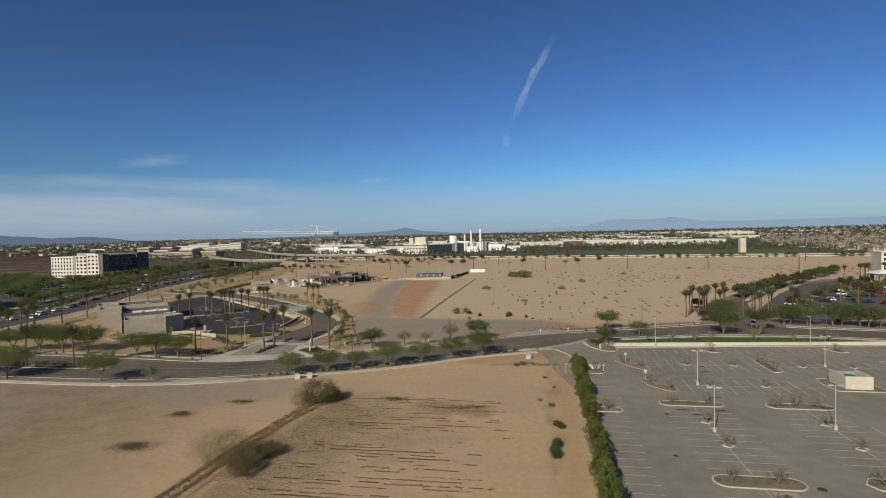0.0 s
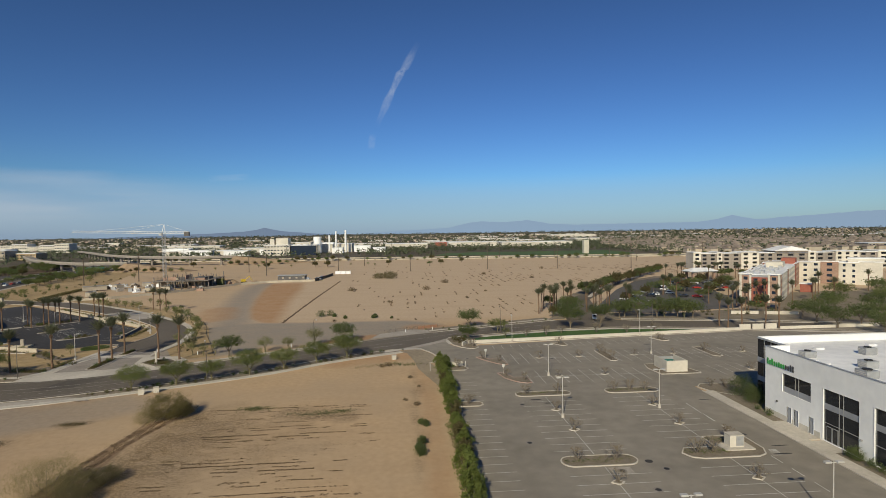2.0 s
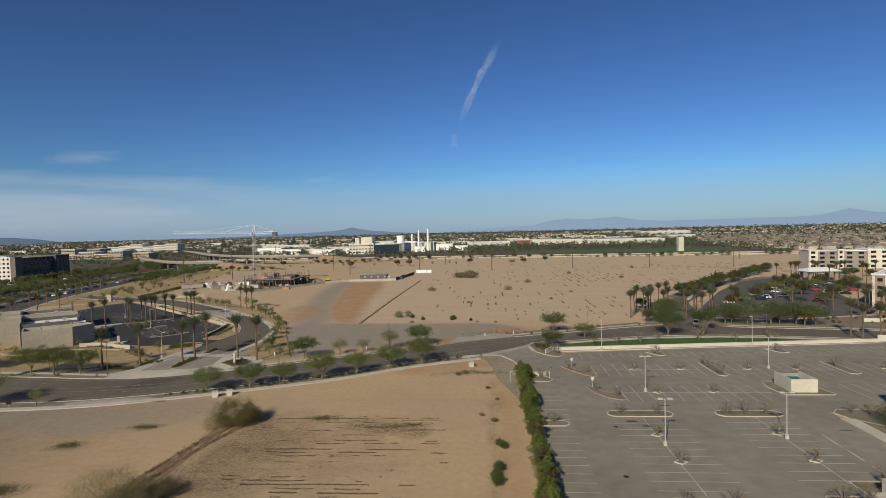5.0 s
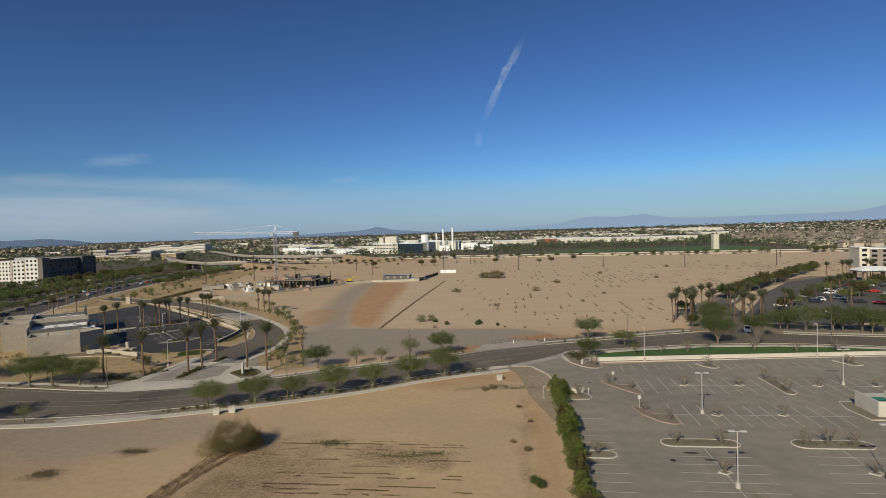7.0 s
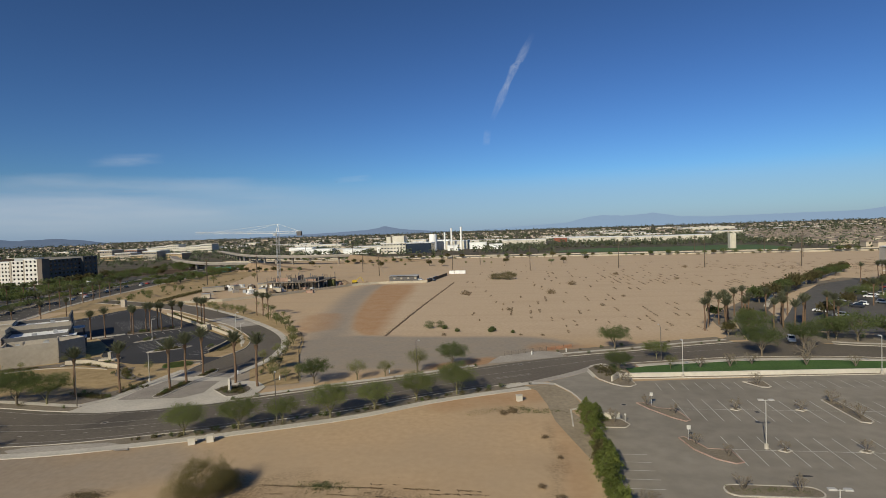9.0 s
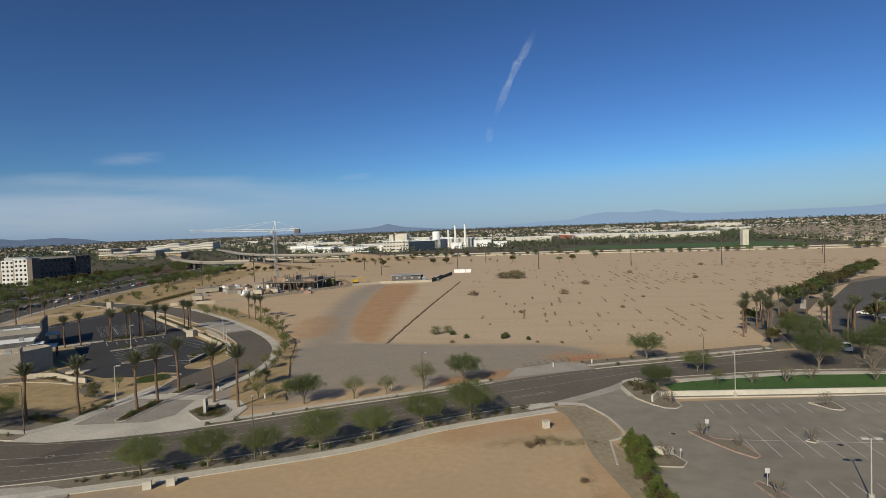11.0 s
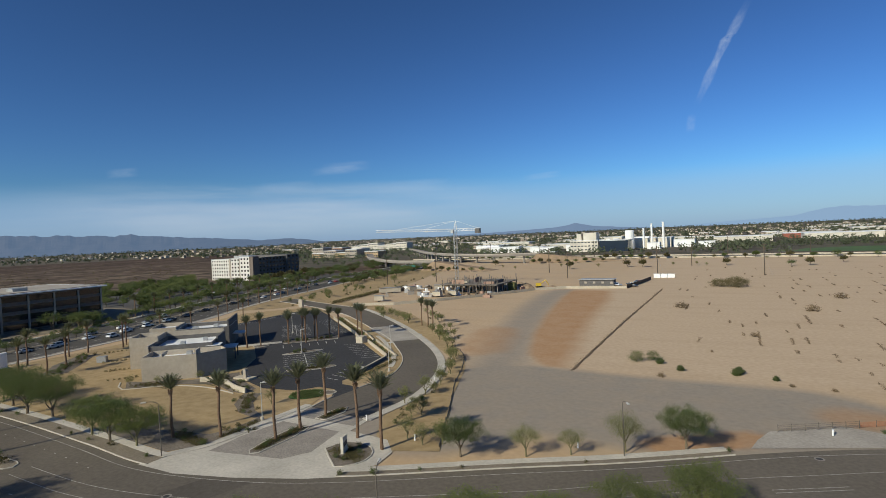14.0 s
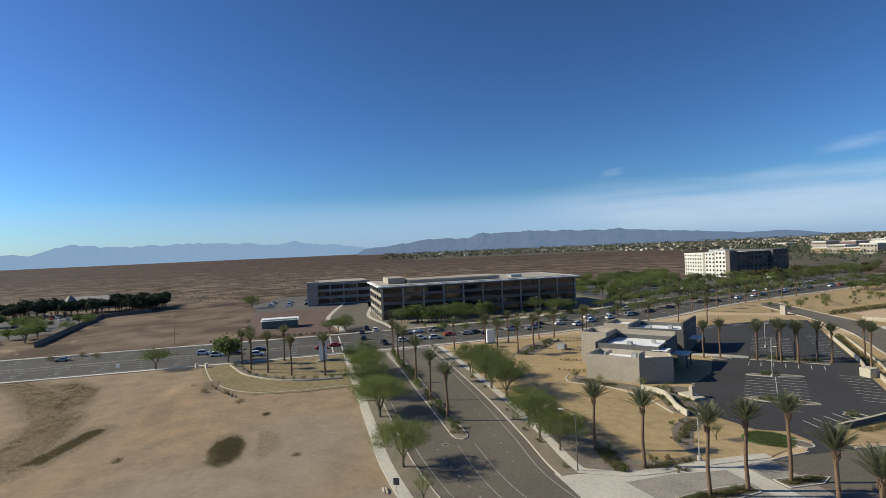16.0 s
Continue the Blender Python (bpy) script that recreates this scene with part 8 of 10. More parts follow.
for k in range(44):
    t_ = k / 43
    x_, y_ = np.interp(t_, (0, .2, .45, .62, .8, 1), (-70, -73, -80, -91, -105, -134)), np.interp(t_, (0, .2, .45, .62, .8, 1), (158, 170, 197, 222, 246, 281))
    put_tree(("shrub1", "shrub0", "shrub1", "young2")[k % 4], x_ + random.uniform(-1, 2.5), y_ + random.uniform(-1.5, 1.5), random.uniform(.55, 1.0) if k % 4 < 3 else .8)
pylon = thing("pylon_sign", "tan pylon sign beside the arterial", "sign")
part("slab", boxes((-213.4, 286.0, 0, -210.8, 287.2, 3.9)), "stucco_tan", pylon)
wsgn = thing("pylon_sign", "white panel sign by the hotel car park", "sign")
part("panel", boxes((-333, 398, 2.2, -330, 398.4, 5.2)), "stucco_white", wsgn)
part("post", boxes((-332, 398.1, 0, -331, 398.4, 2.2)), "metal_grey", wsgn)

# ---- building site ----
site = thing("unfinished_building", "unfinished concrete building frame with columns and props", "construction")
part("slab", boxes((-166, 352, 5.0, -130, 384, 5.45)), "concrete_dark", site)
part("formwork", boxes((-164, 354, 4.5, -136, 372, 5.0)), "wood_pole", site)
for i in range(9):
    for j in range(5):
        x, y = -165 + i * 4.3, 353 + j * 7.4
        part("column", boxes((x, y, 0, x + 0.5, y + 0.5, 5.0)), "concrete_dark", site)
        if i % 2 == j % 2:
            part("column", boxes((x, y, 5.45, x + 0.45, y + 0.45, 8.0 + (i * j) % 3 * .6)), "concrete_dark", site)
part("dark_core", boxes((-142, 358, 0, -134, 372, 7.0)), "stucco_dark", site)
part("scaffold_tower", boxes((-131.5, 372, 0, -127.5, 376, 4.6)), "leaf_pale", site)
random.seed(48)
for k in range(46):
    x, y = random.uniform(-166, -131), random.uniform(352.5, 383)
    bm = bmesh.new()
    tube(bm, (x, y, 5.45), (x + random.uniform(-.1, .1), y, 5.45 + random.uniform(1.0, 3.2)), .13, .10, 4)
    part("starter_bar", bm, "wood_pole", site)
for k in range(26):
    x = random.uniform(-166, -131)
    part("prop", boxes((x, 352.3, 0, x + .16, 352.5, 5.0)), "wood_pole", site)
for x0, y0, x1, y1, z0, z1 in ((-160, 356, -152, 356.3, 5.45, 7.6), (-150, 366, -149.7, 376, 5.45, 8.0), (-140, 355, -133, 355.3, 5.45, 6.9)):
    part("wall_form", boxes((x0, y0, z0, x1, y1, z1)), "brick_brown", site)
part("timber_pile", boxes((-158, 362, 5.45, -153, 364, 6.3)), "block_wall", site)
ct = thing("site_trailer", "long white site trailer on bare soil", "trailer", "site trailers", at=pose(-201, 352, 0, 0, 0, 40))
part("body", boxes((-6.5, -1.4, 0.6, 6.5, 1.4, 3.0)), "block_wall", ct)
part("roof", boxes((-6.6, -1.5, 3.3, 6.6, 1.5, 3.45)), "metal_grey", ct)
part("wheel_set", boxes((-1.6, -1.2, 0, 1.6, 1.2, 0.6)), "rubber", ct)
for x, y, t in ((-183, 315, 20), (-160, 338, 0), (-153, 343, 10), (-191, 362, 60), (-178, 372, 30), (-170, 376, 80)):
    copy_thing_scaled(ct, pose(x, y, 0, 0, 0, t) @ Matrix.Diagonal((.38, 1, .95, 1)))
for k in range(48):
    m_ = thing("site_material", "stacked building material on bare soil", "material stack", "material stacks", at=pose(random.uniform(-205, -125), random.uniform(332, 392), 0, 0, 0, random.uniform(0, 90)))
    part("pallet_load", boxes((-random.uniform(.8, 2.6), -1.2, 0, random.uniform(.8, 2.6), 1.2, random.uniform(.5, 1.8)), (-.6, -.9, 0, .5, 1.6, 2.1)), random.choice(("concrete_old", "wood_pole", "stucco_white", "metal_grey", "brick_brown")), m_)
fw = tagged(thing("site_wall", "", "", kind="structure"), "low grey block wall round the building site")
fl = [Vector((*p, 0)) for p in ((-186, 296), (-166, 303), (-150, 319.5), (-138, 338), (-126, 357), (-116, 374), (-101, 385), (-67.6, 388.5))]
part("wall_body", strip_mesh(offset(fl, .15), offset(fl, -.15), 0, 1.5), "block_wall", fw)
fl = [Vector((*p, 0)) for p in ((-67.6, 388.8), (-64.5, 412), (-61.6, 441))]
part("dark_fence", strip_mesh(offset(fl, .1), offset(fl, -.1), 0, 2.0), "wood_pole", fw)
bb = thing("site_office", "long low dark grey site building with pale windows", "building")
part("wall", boxes((-97, 401, 0, -77, 408, 3.2)), "stucco_dark", bb)
part("roof", boxes((-97.4, 400.6, 3.6, -76.6, 408.4, 3.9)), "metal_grey", bb)
for k in range(4):
    part("window", boxes((-94 + k * 5, 400.9, 1.4, -92.6 + k * 5, 401, 2.6)), "stucco_tan", bb)
for k in range(6):
    put_car(random.choice(mix_), -72 + random.uniform(-4, 8), 398 + 5 * k, random.choice((0, 90)))
wb = thing("storage_container", "row of white storage containers on bare field", "container")
for k in range(3):
    part("container", boxes((-61.6 + k * 4.4, 454.5, 0, -57.5 + k * 4.4, 457.2, 2.5)), "stucco_white", wb)
ex = thing("excavator", "yellow tracked excavator on building site", "excavator", at=pose(-119, 391, 0, 0, 0, 30))
part("track", boxes((-1.9, -1.3, 0, 1.9, -0.6, 0.8)), "rubber", ex)
part("track", boxes((-1.9, 0.6, 0, 1.9, 1.3, 0.8)), "rubber", ex)
yel = material("excavator_yellow", (0.55, 0.38, 0.03), (0.62, 0.44, 0.05), 1.0, 0.5)
part("cab", boxes((-1.8, -1.2, 0.9, 1.2, 1.2, 2.6)), yel, ex)
bm = bmesh.new()
tube(bm, (1.0, 0, 2.0), (4.0, 0, 4.4), 0.3, 0.25, 6)
tube(bm, (4.0, 0, 4.4), (6.0, 0, 1.2), 0.25, 0.2, 6)
part("arm", bm, yel, ex)
for x, y, s in ((-124, 383, 1.0), (-131, 392, 1.4), (-110, 386, .8)):
    pile = thing("soil_pile", "loose heap of brown soil", "soil pile", "soil piles")
    bm = bmesh.new()
    bmesh.ops.create_icosphere(bm, subdivisions=3, radius=1, matrix=Matrix.LocRotScale((x, y, 0), None, (5 * s, 3.4 * s, 2.0 * s)))
    for v in bm.verts:
        v.co += Vector((noise.noise(v.co * .6), noise.noise(v.co * .6 + Vector((9, 0, 0))), noise.noise(v.co * .7))) * .6 * s
    part("mound", bm, "soil", pile)


# tower crane
def lattice(bm, p0, p1, w, n, r):
    """A square lattice boom of n bays."""
    p0, p1 = Vector(p0), Vector(p1)
    d = (p1 - p0).normalized()
    a = d.orthogonal().normalized() if abs(d.z) > .9 else d.cross(Vector((0, 0, 1))).normalized()
    b = d.cross(a)
    cs = [(a + b) * w / 2, (a - b) * w / 2, (-a - b) * w / 2, (-a + b) * w / 2]
    for c in cs:
        tube(bm, p0 + c, p1 + c, r, r, 4)
    for k in range(n):
        q0, q1 = p0.lerp(p1, k / n), p0.lerp(p1, (k + 1) / n)
        for i in range(4):
            tube(bm, q0 + cs[i], q1 + cs[(i + 1) % 4], r * .6, r * .6, 3, False)


crane = thing("tower_crane", "white and grey tower crane over the building site", "crane", at=pose(-173.4, 389.3, 0))
bm = bmesh.new()
lattice(bm, (0, 0, 0), (0, 0, 36), 1.8, 18, 0.13)
part("mast", bm, "metal_grey", crane)
bm = bmesh.new()
lattice(bm, (0, 0, 37), (-62, 0, 38.6), 1.3, 26, 0.12)
part("jib", bm, "roof_white", crane)
bm = bmesh.new()
lattice(bm, (0, 0, 37), (17.5, 0, 37), 1.4, 7, 0.12)
part("counter_jib", bm, "roof_white", crane)
bm = bmesh.new()
tube(bm, (-1, 0, 37), (0.6, 0, 43), .22, .15, 5)
tube(bm, (1.2, 0, 37), (0.6, 0, 43), .22, .15, 5)
part("top_frame", bm, "roof_white", crane)
bm = bmesh.new()
tube(bm, (0.6, 0, 43), (16, 0, 37.7), .06, .06, 4)
tube(bm, (0.6, 0, 43), (-22, 0, 38.6), .06, .06, 4)
tube(bm, (0.6, 0, 43), (-46, 0, 39), .06, .06, 4)
part("tie_bar", bm, "roof_white", crane)
part("counterweight", boxes((14.5, -1, 34.4, 17.8, 1, 37.4)), "stucco_dark", crane)
part("cab", boxes((-2.6, -1.6, 35, -0.6, 0, 37)), "metal_grey", crane)
part("trolley", boxes((-22, -.6, 36.4, -20.5, .6, 37.3)), "metal_grey", crane)


def power_pole(x, y, h=21.5, guys=True):
    ob = thing("power_pole", "tall brown wooden power pole on open field", "power pole", "power poles", at=pose(x, y, 0))
    bm = bmesh.new()
    tube(bm, (0, 0, -.2), (0, 0, h), .34, .24, 7)
    part("pole", bm, "wood_pole", ob)
    for z in (h - .8, h - 3.0):
        bm = bmesh.new()
        tube(bm, (-1.7, 0, z), (1.7, 0, z), .14, .14, 4)
        part("cross_arm", bm, "wood_pole", ob)
    if guys:
        bm = bmesh.new()
        tube(bm, (0, 0, h * .55), (4.5, 1, 0), .035, .035, 4)
        part("guy_wire", bm, "metal_grey", ob)


for x, y, h_ in ((72.2, 478.3, 21.5), (134.2, 469, 21.5), (198.3, 459.3, 22.8), (260, 452, 22), (2.2, 474.6, 20), (-62, 480, 20), (-118, 452, 18), (247, 560, 24), (-45, 560, 18), (-146, 500, 20), (-235, 400, 19), (-206, 420, 22)):
    power_pole(x, y, h_)
for k in range(9):
    power_pole(-300 + 70 * k, 742 - 9 * k, 20, False)

# ---- freeway line north of the field ----
fz = [Vector((*p, 0)) for p in ((-420, 738), (-282, 714), (-42, 681), (154, 654), (355, 632), (600, 606), (900, 575))]
bar = tagged(thing("freeway_wall", "", "", kind="structure"), "pale freeway barrier wall beyond the field")
part("wall_body", strip_mesh(offset(fz, .2), offset(fz, -.2), 0, 1.5), "block_wall", bar)
part("freeway_surface", strip_mesh(offset(fz, 40), offset(fz, 2), 0.2), "asphalt_far", bar)
part("wall_body", strip_mesh(offset(fz, 41), offset(fz, 40.6), 0, 1.6), "block_wall", bar)
random.seed(49)
fzr = resample(fz, 150)
for k, p in enumerate(fzr[8:118]):
    if random.random() < .75:
        put_tree(random.choice(("rust0", "rust1", "brush_low", "mesq1")), p.x, p.y - random.uniform(3, 14), random.uniform(.6, 1.15))
for x, y in ((-155, 566), (-180, 640), (-82, 553), (-42, 574), (23, 552), (-95, 556), (-34, 560), (-20, 566), (-60, 570), (35, 558), (60, 590), (-120, 560), (-210, 560), (-190, 540), (-230, 590), (-140, 540)):
    put_tree(random.choice(("rust0", "mesq0", "young0")), x, y, random.uniform(.8, 1.1))
sheet("far_lawn", [(40, 774), (97, 756), (175, 742), (230, 727), (290, 712), (330, 752), (325, 850), (282, 864), (205, 856), (115, 868), (60, 840)], 0.05, "grass_far", "green sports lawn beyond the freeway")
tower = thing("concrete_tower", "pale blocky tower with vertical ribs", "tower")
part("shaft", boxes((255.5, 756, 0, 262.5, 764, 19)), "stucco_cream", tower)
for k in range(5):
    part("rib", boxes((255.5 + k * 1.55, 755.4, 0, 256.2 + k * 1.55, 756, 19.4)), "stucco_cream", tower)

# flyover ramps
fly = thing("flyover", "curving concrete freeway flyover on piers", "flyover")
for pts_, zz in (([(-540, 800), (-460, 692), (-400, 622), (-330, 562), (-275, 548)], 8.5), ([(-570, 980), (-480, 860), (-400, 752), (-320, 672), (-250, 634), (-200, 640)], 10.0)):
    L_ = spline(pts_, 14)
    part("deck", strip_mesh(offset(L_, 5), offset(L_, -5), zz - 2.0, zz), "concrete_flyover", fly)
    part("parapet", strip_mesh(offset(L_, -4.7), offset(L_, -5), zz, zz + 1.0), "concrete_old", fly)
    for p in L_[::2]:
        part("pier", boxes((p.x - 1, p.y - 1, 0, p.x + 1, p.y + 1, zz - 1.4)), "concrete_flyover", fly)

for (x_, y_), (dx, dy), z_, run in (((-275, 548), (0.97, -0.22), 8.3, 70), ((-200, 640), (0.99, 0.12), 9.8, 90)):
    bank_ = thing("ramp_embankment", "bare earth embankment under the end of the flyover", "embankment")
    d_, n_ = Vector((dx, dy, 0)), Vector((-dy, dx, 0))
    o_ = Vector((x_, y_, 0))
    bm = bmesh.new()
    v_ = [bm.verts.new(o_ + d_ * a + n_ * b + Vector((0, 0, c))) for a, b, c in ((-2, -5, z_), (-2, 5, z_), (run, 5, .1), (run, -5, .1), (-8, -16, 0), (-8, 16, 0), (run, 7, 0), (run, -7, 0))]
    for f_ in ((0, 1, 2, 3), (4, 0, 3, 7), (1, 5, 6, 2), (4, 5, 1, 0)):
        bm.faces.new([v_[i] for i in f_])
    bmesh.ops.recalc_face_normals(bm, faces=bm.faces)
    part("slope", bm, "soil", bank_)
    for k in range(9):
        put_tree(random.choice(("rust0", "mesq1", "rust1")), *(o_ + d_ * (k * 9 - 4) - n_ * random.uniform(13, 22))[:2], random.uniform(.5, .95))
scr = thing("screen_fence", "green mesh screen hung below the flyover", "fence")
part("mesh_panel", boxes((-318, 533, 0.6, -292, 533.2, 5.4)), "teal", scr)
for k in range(5):
    part("post", boxes((-318 + k * 6.4, 533.2, 0, -317.6 + k * 6.4, 533.6, 5.6)), "metal_grey", scr)
# ---- hotels east of the field ----
# long front block with brick bays, its end towards the street, and a wing at its far end
hf = thing("hotel", "four-storey cream and red brick hotel with flat white roofs", "building", at=pose(153.4, 232.8, 0, 0, 0, -41))
part("core", boxes((0.3, 0.8, 0, 15.9, 112, 12.3)), "stucco_cream", hf)
part("roof", boxes((0.3, 0.8, 12.3, 15.9, 130, 12.45)), "roof_white", hf)
for x0, x1 in ((0, 0.9), (4.0, 4.8), (11.4, 12.2), (15.3, 16.2)):
    part("facade_pier", boxes((x0, 0, 0, x1, 0.8, 13.0)), "stucco_cream", hf)
punched(hf, 0.9, 0.2, 4.0, 0.8, 12.5, 4, 1, "brick_brown", "S", ww=.55, wh=.46)
punched(hf, 4.8, 0.35, 11.4, 0.8, 11.6, 4, 2, "brick_red", "S", ww=.5, wh=.56)
punched(hf, 12.2, 0.2, 15.3, 0.8, 12.5, 4, 1, "brick_brown", "S", ww=.55, wh=.46)
part("frieze", boxes((4.8, 0.3, 11.6, 11.4, 0.8, 12.6)), "spandrel", hf)
part("cornice", boxes((-.4, -.4, 13.0, 5.1, 1.4, 13.45)), "stucco_white", hf)
part("cornice", boxes((11.1, -.4, 13.0, 16.6, 1.4, 13.45)), "stucco_white", hf)
part("cornice", boxes((5.1, 0.1, 12.6, 11.1, 1.0, 12.95)), "stucco_white", hf)
for k, (y0, y1, h_, mat_, cols) in enumerate(((0.8, 9, 13.0, "brick_brown", 1), (9, 34, 12.7, "stucco_cream", 5), (34, 42, 13.2, "brick_brown", 1), (42, 78, 12.7, "stucco_cream", 7), (78, 88, 13.4, "brick_red", 2), (88, 112, 12.9, "brick_brown", 4))):
    punched(hf, 15.9, y0, 16.2, y1, h_, 4, cols, mat_, "E", ww=.36, wh=.5)
    part("west_wall", boxes((0.0, y0, 0, 0.3, y1, h_)), mat_, hf)
    part("parapet", boxes((15.7, y0, h_, 16.4, y1, h_ + .35)), "stucco_white", hf)
    part("parapet", boxes((-.2, y0, h_, 0.5, y1, h_ + .35)), "stucco_white", hf)
part("stair_head", boxes((4, 60, 12.45, 12, 72, 15.2)), "stucco_cream", hf)
part("stair_head", boxes((8, 96, 12.45, 15, 108, 15.6)), "brick_red", hf)
for k in range(9):
    unit = boxes((3.0 + (k % 3) * 3.6, 8 + k * 6.0, 12.45, 4.8 + (k % 3) * 3.6, 10 + k * 6.0, 13.6))
    part("roof_unit", unit, "metal_grey", hf)
part("wing_core", boxes((0.3, 112, 0, 56, 130, 12.4)), "stucco_cream", hf)
part("wing_roof", boxes((15.9, 112.4, 12.4, 56, 130, 12.55)), "roof_white", hf)
for x0, x1, h_, mat_, cols in ((16.2, 22.2, 12.6, "stucco_cream", 1), (22.6, 26.4, 13.0, "stucco_cream", 1), (26.8, 35.6, 13.2, "brick_brown", 1), (36, 45, 12.8, "stucco_cream", 2), (45, 56, 13.2, "stucco_cream", 1)):
    if x1 < 50:
        punched(hf, x0, 111.6, x1, 112, h_, 4, cols, mat_, "S", ww=.3 if x1 - x0 > 5 else .5, wh=.46)
    else:
        part("end_wall", boxes((x0, 111.4, 0, x1, 112, h_)), mat_, hf)
    part("cornice", boxes((x0 - .3, 111.2, h_, x1 + .3, 112.8, h_ + .45)), "stucco_white", hf)
part("rear_step", boxes((40, 120, 12.55, 57, 131, 14.8)), "stucco_cream", hf)
part("rear_cornice", boxes((39.7, 119.7, 14.8, 57.4, 131.4, 15.2)), "stucco_white", hf)
aw = thing("awning", "red-brown hotel porch with white roof", "porch", at=pose(205, 262, 0, 0, 0, -41))
part("roof", boxes((0, 0, 4.2, 6, 5, 4.6)), "roof_white", aw)
part("screen", boxes((0.3, 0.3, 0, 5.7, 4.7, 4.2)), "brick_red", aw)


def hotel_free(x, y):
    """Clear of the hotel blocks and ground left open to fit the camera's view."""
    u = (x - 153.4) * .755 - (y - 232.8) * .656
    v = (x - 153.4) * .656 + (y - 232.8) * .755
    inside = -5 < u < 21 and -4 < v < 134 or -5 < u < 62 and 105 < v < 136
    # patch kept free of trees to fit the camera's view of the hotel
    court = -34 < u < 10 and -46 < v < 0
    return not inside and not court and not (x > 230 and y > 385)


hb = thing("hotel", "long low-rise cream and taupe hotel with gabled centre", "building", at=pose(238, 427, 0, 0, 0, -10))
x0 = 0.0
for k, (wd, mat_, cols) in enumerate(((6, "stucco_cream", 1), (13, "stucco_taupe", 2), (4, "stucco_cream", 1), (15, "stucco_taupe", 2), (14, "stucco_cream", 2), (12, "stucco_taupe", 2), (26, "stucco_taupe", 3), (6, "stucco_cream", 1), (15, "stucco_taupe", 2), (18, "stucco_cream", 3), (14, "stucco_taupe", 2), (16, "stucco_cream", 2))):
    h_ = 13.6 if mat_ == "stucco_cream" else 12.8
    y0 = 0 if mat_ == "stucco_cream" else 0.9
    part("core", boxes((x0, y0 + .4, 0, x0 + wd, 18, h_ - .4)), mat_, hb)
    punched(hb, x0, y0, x0 + wd, y0 + .4, h_, 4, cols, mat_, "S", "glass", ww=.48, wh=.52)
    part("cornice", boxes((x0 - .2, y0 - .5, h_, x0 + wd + .2, 18.4, h_ + .5)), "stucco_white", hb)
    if k == 6:
        g0 = x0
    x0 += wd
bm = bmesh.new()
vs = [bm.verts.new(p) for p in ((g0 - 1.5, -1.5, 14.6), (g0 + 27.5, -1.5, 14.6), (g0 + 27.5, 20, 14.6), (g0 - 1.5, 20, 14.6), (g0 + 13, -1.5, 18.4), (g0 + 13, 20, 18.4))]
for f in ((0, 1, 4), (1, 2, 5, 4), (2, 3, 5), (3, 0, 4, 5), (0, 3, 2, 1)):
    bm.faces.new([vs[i] for i in f])
part("gable_roof", bm, "roof_white", hb)
part("gable_block", boxes((g0, -.4, 13.3, g0 + 26, 18, 14.6)), "stucco_taupe", hb)
cp = thing("entrance_canopy", "white flat hotel entrance canopy on piers", "canopy")
part("roof", boxes((188, 338, 4.8, 206, 350, 5.5)), "stucco_cream", cp)
for x, y in ((189, 339), (203.5, 339), (189, 347.5), (203.5, 347.5)):
    part("pier", boxes((x, y, 0, x + 1.4, y + 1.4, 4.8)), "brick_brown", cp)
bm = bmesh.new()
vs = [bm.verts.new(p) for p in ((187, 337, 5.5), (207, 337, 5.5), (207, 351, 5.5), (187, 351, 5.5), (192, 344, 7.6), (202, 344, 7.6))]
for f in ((0, 1, 5, 4), (1, 2, 5), (2, 3, 4, 5), (3, 0, 4), (0, 3, 2, 1)):
    bm.faces.new([vs[i] for i in f])
part("hip_roof", bm, "roof_white", cp)
sheet("hotel_lot", [(76, 214), (100, 206), (140, 214), (162, 236), (162, 262), (172, 290), (206, 300), (210, 340), (186, 366), (150, 340), (118, 292)], 0.04, "asphalt_far", "grey asphalt hotel car park")
sheet("hotel_drive", [(60, 196), (78, 192.5), (78.6, 204), (81, 214), (84, 233), (89, 253), (112, 290), (104, 294), (80, 256), (69, 232), (64, 212)], 0.046, "asphalt_road", "curving hotel drive")
court_wall = tagged(thing("low_wall", "", "", kind="structure"), "low cream garden walls before the hotel")
for p_, q_ in (((128, 198.6), (138, 196.6)), ((140, 195.8), (152, 193))):
    L_ = [Vector((*p_, 0)), Vector((*q_, 0))]
    part("wall_body", strip_mesh(offset(L_, .2), offset(L_, -.2), 0, 1.3), "stucco_cream", court_wall)
lot_kerb = tagged(thing("kerb", "", "", kind="structure"), "pale concrete kerb along the hotel car park")
L_ = spline([(92, 262), (106, 290), (122, 316), (160, 364), (201, 413)], 6)
part("kerb", strip_mesh(offset(L_, .9), offset(L_, -.9), -0.05, 0.2), "concrete", lot_kerb)
sheet("hotel_ground", [(52, 197), (60, 197.6), (63, 210), (67, 227), (80, 250), (104, 290), (150, 340), (186, 366), (178, 371), (142, 340), (102, 299), (72, 252), (62, 234), (60, 222), (58.5, 210), (56, 202)], 0.03, "granite_gravel", "gravel landscaping by the hotel drive")
sheet("hotel_ground", [(78, 193), (100, 189.4), (150, 177), (210, 163), (300, 152), (300, 262), (182, 262), (160, 230), (140, 211), (100, 203), (76, 211), (74, 203)], 0.035, "granite_gravel", "gravel landscaping round the hotel")
palms([(128.9, 244.1), (136.2, 228.8), (144.4, 227.0), (143.6, 219.6), (137.1, 203.6), (149.2, 202.0), (170.5, 221.0), (131, 262), (140, 272)], 0.92)
random.seed(50)
